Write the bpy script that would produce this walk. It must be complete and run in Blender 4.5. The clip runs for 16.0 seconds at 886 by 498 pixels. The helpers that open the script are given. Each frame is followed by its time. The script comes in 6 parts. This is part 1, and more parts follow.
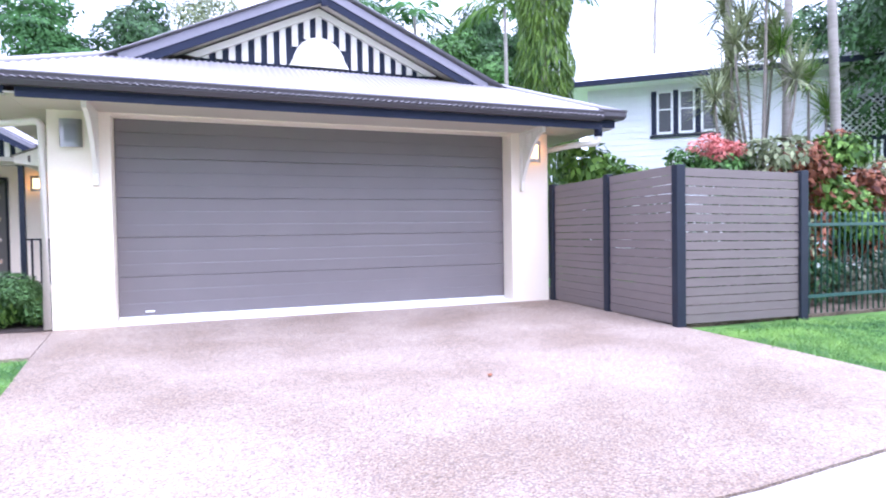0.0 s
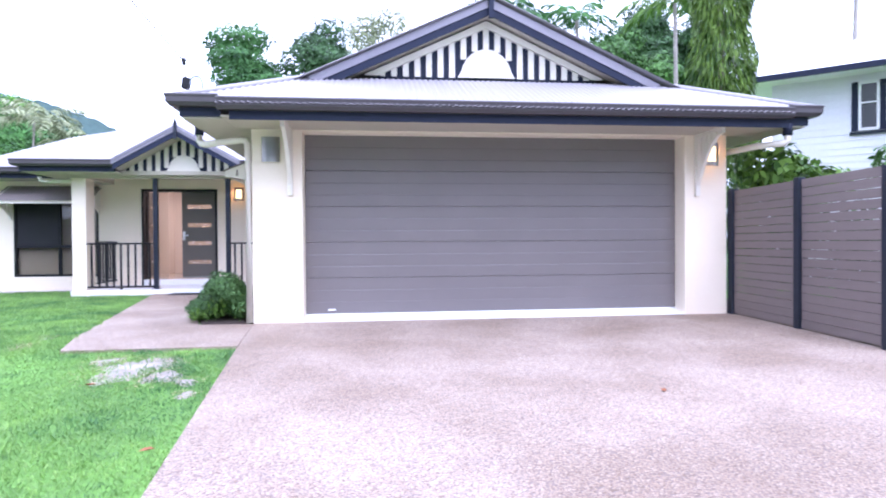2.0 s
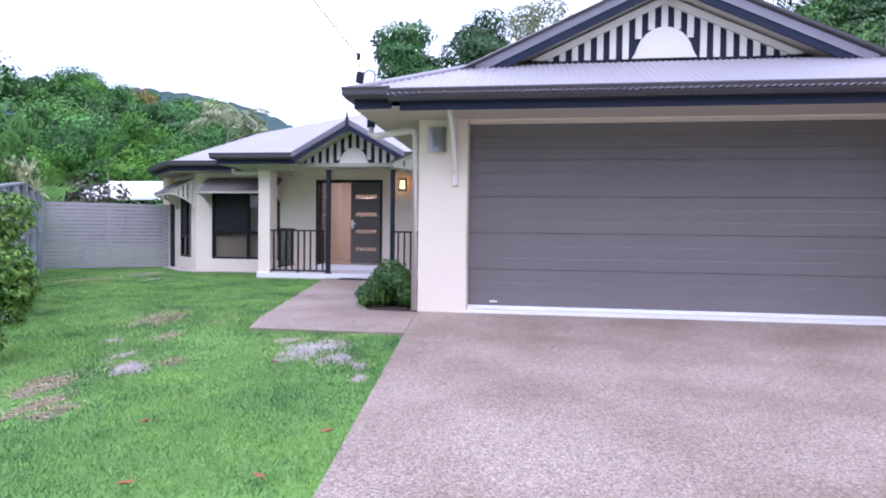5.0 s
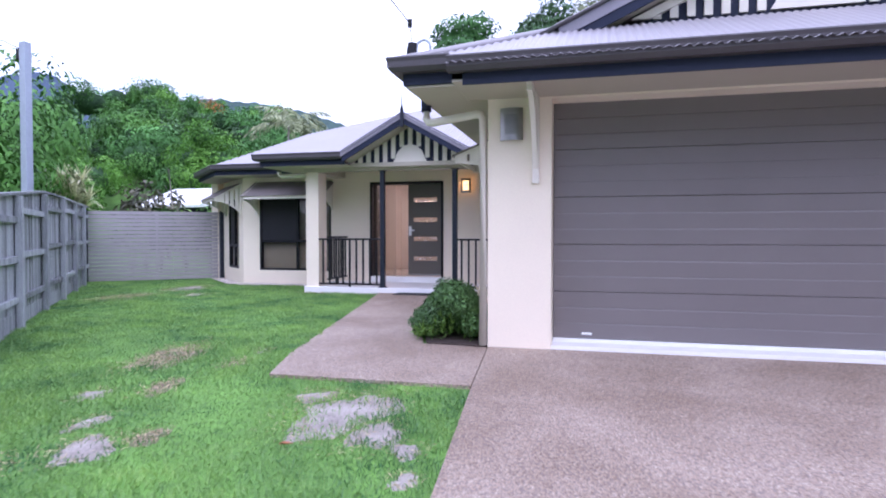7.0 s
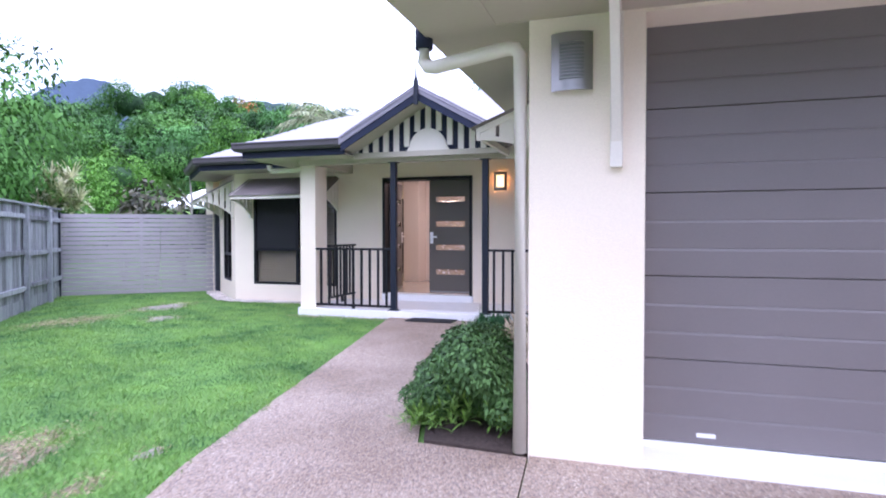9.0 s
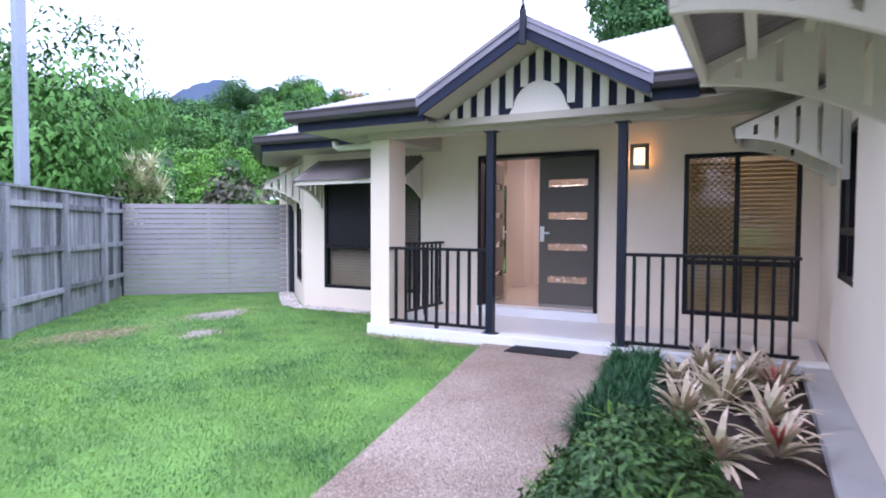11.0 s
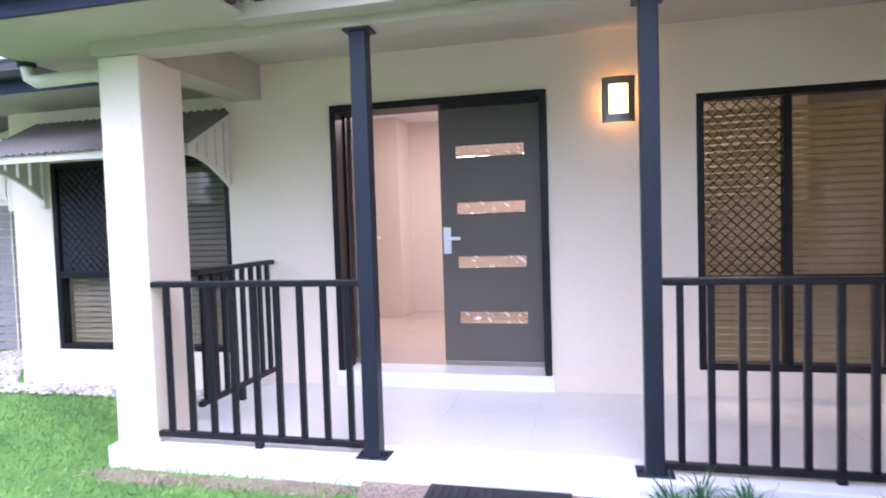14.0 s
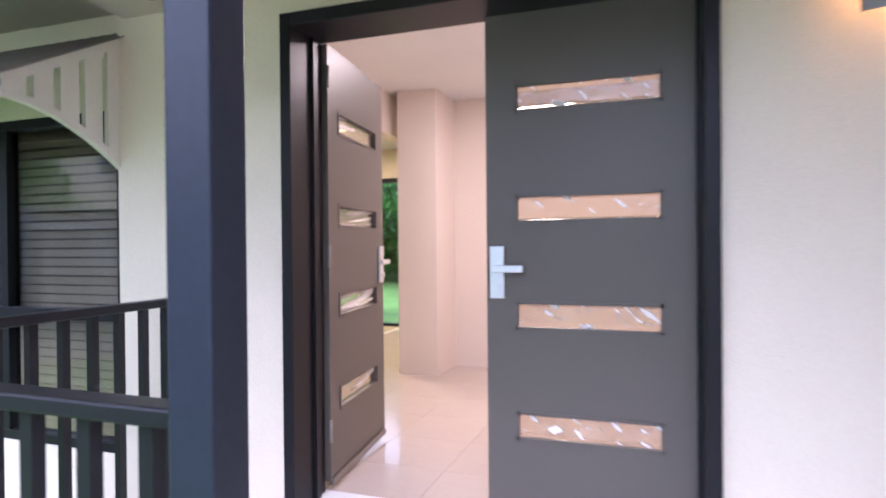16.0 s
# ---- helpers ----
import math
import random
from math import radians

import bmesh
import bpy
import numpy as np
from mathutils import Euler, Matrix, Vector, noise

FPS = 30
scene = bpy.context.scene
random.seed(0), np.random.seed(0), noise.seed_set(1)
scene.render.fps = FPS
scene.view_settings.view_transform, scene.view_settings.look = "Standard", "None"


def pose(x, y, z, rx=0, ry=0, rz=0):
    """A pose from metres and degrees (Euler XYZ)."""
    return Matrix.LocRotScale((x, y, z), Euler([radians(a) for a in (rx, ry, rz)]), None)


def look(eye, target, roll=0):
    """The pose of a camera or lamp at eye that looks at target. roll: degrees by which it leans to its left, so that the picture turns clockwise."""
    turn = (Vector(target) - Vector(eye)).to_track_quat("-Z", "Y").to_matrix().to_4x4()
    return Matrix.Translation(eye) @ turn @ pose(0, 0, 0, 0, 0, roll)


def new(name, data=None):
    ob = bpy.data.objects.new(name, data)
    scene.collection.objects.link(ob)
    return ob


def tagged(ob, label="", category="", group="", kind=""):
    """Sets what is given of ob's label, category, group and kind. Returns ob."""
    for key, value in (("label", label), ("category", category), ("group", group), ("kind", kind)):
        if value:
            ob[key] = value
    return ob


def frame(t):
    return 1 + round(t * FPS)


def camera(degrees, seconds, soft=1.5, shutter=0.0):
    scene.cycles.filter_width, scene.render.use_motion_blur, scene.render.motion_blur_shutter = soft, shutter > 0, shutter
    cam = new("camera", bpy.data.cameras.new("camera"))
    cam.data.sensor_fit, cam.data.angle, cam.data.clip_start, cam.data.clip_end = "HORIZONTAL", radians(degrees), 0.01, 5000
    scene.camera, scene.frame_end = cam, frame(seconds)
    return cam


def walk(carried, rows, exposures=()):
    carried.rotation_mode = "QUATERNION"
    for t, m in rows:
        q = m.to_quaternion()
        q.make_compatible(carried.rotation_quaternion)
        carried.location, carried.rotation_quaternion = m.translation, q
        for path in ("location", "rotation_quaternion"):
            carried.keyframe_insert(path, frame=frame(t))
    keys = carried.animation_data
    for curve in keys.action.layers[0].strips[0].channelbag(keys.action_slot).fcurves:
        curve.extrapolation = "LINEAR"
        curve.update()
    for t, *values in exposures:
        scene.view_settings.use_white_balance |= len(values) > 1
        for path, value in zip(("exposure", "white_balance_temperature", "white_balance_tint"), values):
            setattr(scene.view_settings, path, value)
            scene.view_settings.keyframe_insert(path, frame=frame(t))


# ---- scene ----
cam = camera(72.7, 16.0, soft=1.9, shutter=0.4)
PATH = [
    (0, (1.047, -8.134, 0.983), (1.767, -6.268, 0.931), -0.9),
    (0.5, (1.02, -8.144, 0.968), (1.618, -6.236, 0.93), -1.0),
    (1, (0.994, -8.136, 0.98), (1.458, -6.191, 0.945), -1.0),
    (1.5, (0.965, -8.141, 0.978), (1.32, -6.173, 0.952), -0.8),
    (2, (0.933, -8.16, 0.986), (1.154, -6.173, 0.962), -0.4),
    (2.5, (0.914, -8.152, 0.975), (0.998, -6.154, 0.95), -0.1),
    (3, (0.879, -8.141, 0.98), (0.79, -6.144, 0.957), 0.1),
    (3.5, (0.851, -8.152, 1.012), (0.664, -6.161, 0.984), 0.0),
    (4, (0.849, -8.145, 0.973), (0.606, -6.16, 0.942), 0.2),
    (4.2, (0.836, -8.123, 0.964), (0.595, -6.138, 0.932), 0.1),
    (6.3, (0.586, -7.088, 1.047), (0.126, -5.144, 0.959), 0.5),
    (6.5, (0.53, -6.849, 1.053), (0.044, -4.91, 0.994), 0.2),
    (7, (0.396, -6.245, 1.092), (-0.087, -4.305, 1.043), -0.0),
    (7.5, (0.275, -5.622, 1.13), (-0.266, -3.697, 1.071), 0.2),
    (8, (0.167, -4.937, 1.169), (-0.351, -3.006, 1.126), 0.1),
    (8.5, (0.071, -4.327, 1.201), (-0.533, -2.422, 1.144), -0.0),
    (9, (-0.047, -3.682, 1.23), (-0.657, -1.777, 1.181), -0.0),
    (9.5, (-0.166, -3.093, 1.282), (-1.01, -1.282, 1.195), 0.1),
    (9.7, (-0.208, -2.804, 1.278), (-1.155, -1.044, 1.192), 1.0),
    (11.8, (-1.528, -0.584, 1.284), (-2.397, 1.216, 1.22), -1.7),
    (12, (-1.674, -0.397, 1.283), (-2.434, 1.453, 1.228), -2.3),
    (12.5, (-1.946, 0.114, 1.305), (-2.502, 2.034, 1.246), -2.8),
    (13, (-2.173, 0.716, 1.304), (-2.709, 2.641, 1.222), -2.2),
    (13.5, (-2.352, 1.308, 1.302), (-2.79, 3.257, 1.201), -2.9),
    (14, (-2.488, 1.962, 1.309), (-2.951, 3.905, 1.221), -1.8),
    (14.5, (-2.612, 2.537, 1.312), (-3.065, 4.485, 1.247), -2.3),
    (15, (-2.715, 3.149, 1.301), (-3.211, 5.086, 1.242), -2.0),
    (15.5, (-2.819, 3.688, 1.305), (-3.315, 5.625, 1.277), -2.0),
    (16, (-2.957, 4.248, 1.277), (-3.621, 6.135, 1.263), -0.5),
]
walk(cam, [(t, look(eye, target, roll)) for t, eye, target, roll in PATH], [(0, 0.95, 5330, 26), (1.5, 0.85, 5330, 26), (2.5, 0.66, 5330, 27), (3.5, 0.26, 5400, 29), (7.0, 0.06, 5400, 30), (9.5, 0.48, 5400, 29), (12.0, 0.47, 5380, 28), (13.0, 0.85, 5350, 28), (14, 1.1, 5330, 28), (15, 1.2, 5320, 28), (16, 1.28, 5350, 28)])

# ---- light ----
world = bpy.data.worlds.new("overcast_sky")
scene.world = world
world.use_nodes = True
wn, wl = world.node_tree.nodes, world.node_tree.links
wn.clear()
w_out = wn.new("ShaderNodeOutputWorld")
w_bg = wn.new("ShaderNodeBackground")
w_sky = wn.new("ShaderNodeTexSky")
w_sky.sky_type = "NISHITA"
w_sky.sun_disc = False
w_sky.sun_elevation, w_sky.sun_rotation = radians(52), radians(158)
w_mul = wn.new("ShaderNodeMix")
w_mul.data_type = "RGBA"
w_mul.blend_type = "MULTIPLY"
w_mul.inputs["Factor"].default_value = 1.0
w_mul.inputs["B"].default_value = (0.11, 0.11, 0.11, 1)
w_mix = wn.new("ShaderNodeMix")
w_mix.data_type = "RGBA"
w_mix.inputs["Factor"].default_value = 0.82
w_noise = wn.new("ShaderNodeTexNoise")
w_noise.inputs["Scale"].default_value = 2.2
w_noise.inputs["Detail"].default_value = 4
w_ramp = wn.new("ShaderNodeValToRGB")
w_ramp.color_ramp.elements[0].color = (0.98, 1.05, 1.22, 1)
w_ramp.color_ramp.elements[1].color = (1.30, 1.32, 1.38, 1)
w_ramp.color_ramp.elements[0].position, w_ramp.color_ramp.elements[1].position = 0.35, 0.62
wl.new(w_noise.outputs["Fac"], w_ramp.inputs["Fac"])
wl.new(w_sky.outputs["Color"], w_mul.inputs["A"])
wl.new(w_mul.outputs["Result"], w_mix.inputs["A"])
# an overcast sky grows brighter towards the zenith
w_co = wn.new("ShaderNodeTexCoord")
w_sep = wn.new("ShaderNodeSeparateXYZ")
w_up = wn.new("ShaderNodeMapRange")
w_up.inputs["To Min"].default_value, w_up.inputs["To Max"].default_value = 0.82, 1.45
w_grad = wn.new("ShaderNodeVectorMath")
w_grad.operation = "SCALE"
wl.new(w_co.outputs["Generated"], w_sep.inputs["Vector"])
wl.new(w_sep.outputs["Z"], w_up.inputs["Value"])
wl.new(w_ramp.outputs["Color"], w_grad.inputs[0])
wl.new(w_up.outputs["Result"], w_grad.inputs["Scale"])
wl.new(w_grad.outputs["Vector"], w_mix.inputs["B"])
wl.new(w_mix.outputs["Result"], w_bg.inputs["Color"])
w_bg.inputs["Strength"].default_value = 1.52
wl.new(w_bg.outputs["Background"], w_out.inputs["Surface"])

sun_data = bpy.data.lights.new("sun", "SUN")
sun_data.energy, sun_data.angle, sun_data.color = 1.2, radians(40), (1.0, 0.96, 0.92)
sun = new("sun", sun_data)
sun.matrix_world = look((3.4, -11, 15), (-1, 0, 0))


# ---- materials ----
def material(name, colour, rough=0.6, metal=0.0, vary=0.12, fine=60.0, coarse=2.0, bump=0.0, bump_scale=None,
             second=None, spec=0.5, transmission=0.0, island=0.0, per_object=0.0, emit=None, stretch=(1, 1, 1), span=0.4):
    """A surface with variation at two scales, fine relief, and a change of tone per piece."""
    m = bpy.data.materials.new(name)
    m.use_nodes = True
    n, l = m.node_tree.nodes, m.node_tree.links
    p = n["Principled BSDF"]
    p.inputs["Roughness"].default_value, p.inputs["Metallic"].default_value = rough, metal
    p.inputs["Specular IOR Level"].default_value = spec
    p.inputs["Transmission Weight"].default_value = transmission
    co = n.new("ShaderNodeTexCoord")
    mp = n.new("ShaderNodeMapping")
    mp.inputs["Scale"].default_value = stretch
    l.new(co.outputs["Object"], mp.inputs["Vector"])

    def tex(scale, detail):
        t = n.new("ShaderNodeTexNoise")
        t.inputs["Scale"].default_value, t.inputs["Detail"].default_value = scale, detail
        l.new(mp.outputs["Vector"], t.inputs["Vector"])
        return t.outputs["Fac"]

    f, c = tex(fine, 4), tex(coarse, 5)
    add = n.new("ShaderNodeMath")
    add.operation = "ADD"
    l.new(f, add.inputs[0])
    l.new(c, add.inputs[1])
    last = add.outputs[0]
    if island or per_object:
        src = n.new("ShaderNodeNewGeometry").outputs["Random Per Island"] if island else n.new("ShaderNodeObjectInfo").outputs["Random"]
        k = n.new("ShaderNodeMath")
        k.operation = "MULTIPLY_ADD"
        l.new(src, k.inputs[0])
        k.inputs[1].default_value = (island or per_object) * 2
        l.new(last, k.inputs[2])
        kk = n.new("ShaderNodeMath")
        kk.operation = "SUBTRACT"
        l.new(k.outputs[0], kk.inputs[0])
        kk.inputs[1].default_value = island or per_object
        last = kk.outputs[0]
    ramp = n.new("ShaderNodeMapRange")
    ramp.inputs["From Min"].default_value, ramp.inputs["From Max"].default_value = 1 - span, 1 + span
    l.new(last, ramp.inputs["Value"])
    mix = n.new("ShaderNodeMix")
    mix.data_type = "RGBA"
    a = [max(0.0, v * (1 - vary)) for v in colour]
    b = [min(1.0, v * (1 + vary)) for v in (second or colour)]
    mix.inputs["A"].default_value, mix.inputs["B"].default_value = (*a, 1), (*b, 1)
    l.new(ramp.outputs["Result"], mix.inputs["Factor"])
    l.new(mix.outputs["Result"], p.inputs["Base Color"])
    if bump:
        bt = tex(bump_scale or fine, 3)
        bn = n.new("ShaderNodeBump")
        bn.inputs["Strength"].default_value, bn.inputs["Distance"].default_value = bump, 0.01
        l.new(bt, bn.inputs["Height"])
        l.new(bn.outputs["Normal"], p.inputs["Normal"])
    if emit:
        p.inputs["Emission Color"].default_value, p.inputs["Emission Strength"].default_value = (*emit[0], 1), emit[1]
    return m


M_RENDER = material("cream_render", (0.84, 0.74, 0.60), 0.85, vary=0.05, fine=90, coarse=1.2, bump=0.25, bump_scale=120)
M_RENDER_IN = material("inner_wall_paint", (0.80, 0.72, 0.65), 0.8, vary=0.03, fine=40, coarse=1)
# cream lining set darker than the trim, eave shade partly in the colour
M_SOFFIT = material("eave_lining_shade_tone", (0.49, 0.445, 0.36), 0.7, vary=0.03, fine=40, coarse=1.5)
M_TRIM = material("cream_trim_paint", (0.76, 0.71, 0.62), 0.5, vary=0.05, fine=60, coarse=3)
M_NAVY = material("charcoal_blue_paint", (0.018, 0.022, 0.034), 0.4, vary=0.2, fine=50, coarse=2, spec=0.3)
M_NAVY_FLAT = material("charcoal_blue_board", (0.022, 0.027, 0.050), 0.55, vary=0.15, fine=50, coarse=2, spec=0.15)
M_GUTTER = material("bronze_grey_gutter", (0.074, 0.066, 0.072), 0.42, vary=0.1, fine=30, coarse=2, spec=0.3)
M_BLACK = material("black_powder_coat", (0.010, 0.010, 0.013), 0.4, vary=0.2, fine=80, coarse=4, spec=0.3)
M_ROOF = material("pale_corrugated_steel", (0.34, 0.32, 0.335), 0.5, metal=0.1, vary=0.06, fine=25, coarse=0.8)
M_BARGE = material("grey_barge_capping", (0.23, 0.215, 0.25), 0.4, metal=0.2, vary=0.08, fine=30, coarse=1)
M_GDOOR = material("taupe_garage_steel", (0.174, 0.155, 0.153), 0.40, vary=0.09, fine=140, coarse=1.4, bump=0.06, bump_scale=260)
M_DOOR = material("grey_brown_door_paint", (0.122, 0.106, 0.090), 0.4, vary=0.05, fine=90, coarse=2)
M_WHITE = material("white_paint", (0.82, 0.82, 0.82), 0.5, vary=0.04, fine=60, coarse=2)
M_SLAT = material("taupe_fence_slat", (0.165, 0.135, 0.124), 0.6, vary=0.1, fine=70, coarse=3, per_object=0.12, stretch=(1, 1, 6), bump=0.1)
M_SLAT_PALE = material("weathered_fence_slat", (0.34, 0.315, 0.33), 0.65, vary=0.1, fine=70, coarse=3, per_object=0.12, stretch=(1, 1, 6), bump=0.1)
M_PALING = material("weathered_grey_timber", (0.125, 0.13, 0.14), 0.85, vary=0.35, fine=40, coarse=2, per_object=0.25, stretch=(6, 6, 0.6), bump=0.5, second=(0.33, 0.345, 0.36))
M_STEEL = material("brushed_stainless_steel", (0.33, 0.32, 0.31), 0.34, metal=1.0, vary=0.06, fine=120, coarse=3, stretch=(1, 1, 12))
M_CHROME = material("satin_chrome", (0.90, 0.90, 0.92), 0.38, metal=1.0, vary=0.03)
M_TILE = material("porch_tile", (0.69, 0.66, 0.64), 0.28, vary=0.05, fine=30, coarse=2, per_object=0.04)
M_TILE_IN = material("hall_floor_tile", (0.58, 0.50, 0.44), 0.12, vary=0.04, fine=30, coarse=2, per_object=0.08)
M_GROUT = material("grout", (0.63, 0.615, 0.62), 0.9, vary=0.06)
M_SOIL = material("dark_garden_soil", (0.055, 0.038, 0.030), 0.95, vary=0.45, fine=45, coarse=5, bump=1.0, bump_scale=40)
M_CONC = material("pale_concrete", (0.42, 0.41, 0.40), 0.85, vary=0.12, fine=120, coarse=2, bump=0.3)
M_BARK = material("grey_bark", (0.22, 0.19, 0.16), 0.9, vary=0.3, fine=30, coarse=4, bump=0.6, stretch=(1, 1, 4))
M_RUBBER = material("black_rubber_mat", (0.018, 0.018, 0.020), 0.8, vary=0.25, fine=200, coarse=6, bump=0.6)


def leaf_material(name, dark, light, rough=0.5):
    m = material(name, dark, rough, vary=0.25, fine=3, coarse=0.6, second=light, island=0.4, spec=0.2)
    p = m.node_tree.nodes["Principled BSDF"]
    p.inputs["Subsurface Weight"].default_value = 0.0
    return m


M_LEAF = leaf_material("broad_leaf_green", (0.035, 0.085, 0.020), (0.10, 0.22, 0.05))
M_LEAF_DARK = leaf_material("deep_leaf_green", (0.026, 0.060, 0.024), (0.07, 0.15, 0.05))
M_LEAF_LIME = leaf_material("lime_leaf", (0.05, 0.12, 0.018), (0.16, 0.28, 0.05))
M_LEAF_FAR = material("hillside_leaf", (0.035, 0.085, 0.036), 0.55, vary=0.3, fine=0.45, coarse=0.13, second=(0.12, 0.29, 0.075), island=0.08, span=0.3, spec=0.1)
M_LEAF_RED = leaf_material("red_croton_leaf", (0.11, 0.035, 0.025), (0.38, 0.15, 0.08))
M_LEAF_PALE = leaf_material("cream_variegated_leaf", (0.50, 0.50, 0.28), (0.80, 0.78, 0.55))
M_LEAF_GREY = leaf_material("grey_green_leaf", (0.14, 0.17, 0.08), (0.33, 0.36, 0.20))
M_BROM = leaf_material("bromeliad_leaf", (0.33, 0.34, 0.14), (0.74, 0.58, 0.47))
M_BROM_RED = leaf_material("red_bromeliad_leaf", (0.26, 0.035, 0.04), (0.5, 0.10, 0.09))
M_FLOWER = leaf_material("coral_flower", (0.60, 0.14, 0.12), (0.82, 0.34, 0.30))
M_ORANGE = leaf_material("orange_blossom", (0.30, 0.09, 0.03), (0.42, 0.16, 0.05))


def glass_material(name, colour, rough):
    m = bpy.data.materials.new(name)
    m.use_nodes = True
    p = m.node_tree.nodes["Principled BSDF"]
    p.inputs["Base Color"].default_value = (*colour, 1)
    p.inputs["Transmission Weight"].default_value, p.inputs["Roughness"].default_value = 1.0, rough
    p.inputs["IOR"].default_value = 1.45
    return m


M_GLASS = glass_material("window_glass", (0.75, 0.76, 0.76), 0.0)
M_GLASS_OBS = glass_material("patterned_glass", (0.80, 0.71, 0.60), 0.06)
# slanting etched pattern, with its white reflections painted into the glass colour
gn_, gl_ = M_GLASS_OBS.node_tree.nodes, M_GLASS_OBS.node_tree.links
g_co = gn_.new("ShaderNodeTexCoord")
g_turn = gn_.new("ShaderNodeMapping")
g_turn.inputs["Rotation"].default_value = (0, radians(-38), 0)
g_map = gn_.new("ShaderNodeMapping")
g_map.inputs["Scale"].default_value = (13, 1, 48)
g_noise = gn_.new("ShaderNodeTexNoise")
g_noise.inputs["Scale"].default_value, g_noise.inputs["Detail"].default_value = 1.0, 0
g_ramp = gn_.new("ShaderNodeMapRange")
g_ramp.inputs["From Min"].default_value, g_ramp.inputs["From Max"].default_value = 0.63, 0.69
g_mix = gn_.new("ShaderNodeMix")
g_mix.data_type = "RGBA"
g_mix.inputs["A"].default_value, g_mix.inputs["B"].default_value = (0.80, 0.71, 0.60, 1), (0.92, 0.90, 0.90, 1)
g_inv = gn_.new("ShaderNodeMath")
g_inv.operation = "MULTIPLY_ADD"
g_inv.inputs[1].default_value, g_inv.inputs[2].default_value = -0.85, 0.92
gl_.new(g_co.outputs["Object"], g_turn.inputs["Vector"])
gl_.new(g_turn.outputs["Vector"], g_map.inputs["Vector"])
gl_.new(g_map.outputs["Vector"], g_noise.inputs["Vector"])
gl_.new(g_noise.outputs["Fac"], g_ramp.inputs["Value"])
gl_.new(g_ramp.outputs["Result"], g_mix.inputs["Factor"])
gl_.new(g_ramp.outputs["Result"], g_inv.inputs[0])
gl_.new(g_mix.outputs["Result"], gn_["Principled BSDF"].inputs["Base Color"])
gl_.new(g_inv.outputs[0], gn_["Principled BSDF"].inputs["Transmission Weight"])


def aggregate_material():
    """Exposed river-pebble aggregate: pink, tan, grey and white stones in a mortar bed."""
    m = bpy.data.materials.new("exposed_aggregate")
    m.use_nodes = True
    n, l = m.node_tree.nodes, m.node_tree.links
    p = n["Principled BSDF"]
    p.inputs["Roughness"].default_value = 0.62
    co = n.new("ShaderNodeTexCoord")
    v = n.new("ShaderNodeTexVoronoi")
    v.inputs["Scale"].default_value = 78
    l.new(co.outputs["Object"], v.inputs["Vector"])
    ramp = n.new("ShaderNodeValToRGB")
    stops = [(0.0, (0.18, 0.125, 0.09)), (0.25, (0.40, 0.305, 0.235)), (0.5, (0.49, 0.39, 0.31)), (0.75, (0.36, 0.29, 0.235)), (1.0, (0.62, 0.535, 0.445))]
    e = ramp.color_ramp.elements
    e[0].color, e[1].color = (*stops[0][1], 1), (*stops[-1][1], 1)
    for pos, c in stops[1:-1]:
        e.new(pos).color = (*c, 1)
    sep = n.new("ShaderNodeSeparateColor")
    l.new(v.outputs["Color"], sep.inputs["Color"])
    l.new(sep.outputs["Red"], ramp.inputs["Fac"])
    mort = n.new("ShaderNodeMapRange")
    mort.inputs["From Min"].default_value, mort.inputs["From Max"].default_value = 0.45, 0.75
    l.new(v.outputs["Distance"], mort.inputs["Value"])
    mix = n.new("ShaderNodeMix")
    mix.data_type = "RGBA"
    mix.inputs["B"].default_value = (0.25, 0.205, 0.185, 1)
    l.new(mort.outputs["Result"], mix.inputs["Factor"])
    l.new(ramp.outputs["Color"], mix.inputs["A"])
    big = n.new("ShaderNodeTexNoise")
    big.inputs["Scale"].default_value, big.inputs["Detail"].default_value = 0.9, 6
    l.new(co.outputs["Object"], big.inputs["Vector"])
    br = n.new("ShaderNodeValToRGB")
    br.color_ramp.elements[0].position, br.color_ramp.elements[1].position = 0.36, 0.62
    br.color_ramp.elements[0].color, br.color_ramp.elements[1].color = (0.70, 0.64, 0.58, 1), (1.0, 0.98, 0.955, 1)
    l.new(big.outputs["Fac"], br.inputs["Fac"])
    mul = n.new("ShaderNodeMix")
    mul.data_type, mul.blend_type = "RGBA", "MULTIPLY"
    mul.inputs["Factor"].default_value = 1
    l.new(mix.outputs["Result"], mul.inputs["A"])
    l.new(br.outputs["Color"], mul.inputs["B"])
    l.new(mul.outputs["Result"], p.inputs["Base Color"])
    b = n.new("ShaderNodeBump")
    b.inputs["Strength"].default_value, b.inputs["Distance"].default_value = 0.8, 0.010
    b.invert = True
    l.new(v.outputs["Distance"], b.inputs["Height"])
    l.new(b.outputs["Normal"], p.inputs["Normal"])
    return m


M_AGG = aggregate_material()


def lawn_material():
    m = material("lawn_soil_and_thatch", (0.065, 0.16, 0.028), 0.9, vary=0.3, fine=35, coarse=1.2, second=(0.14, 0.29, 0.05), bump=0.8, bump_scale=60)
    return m


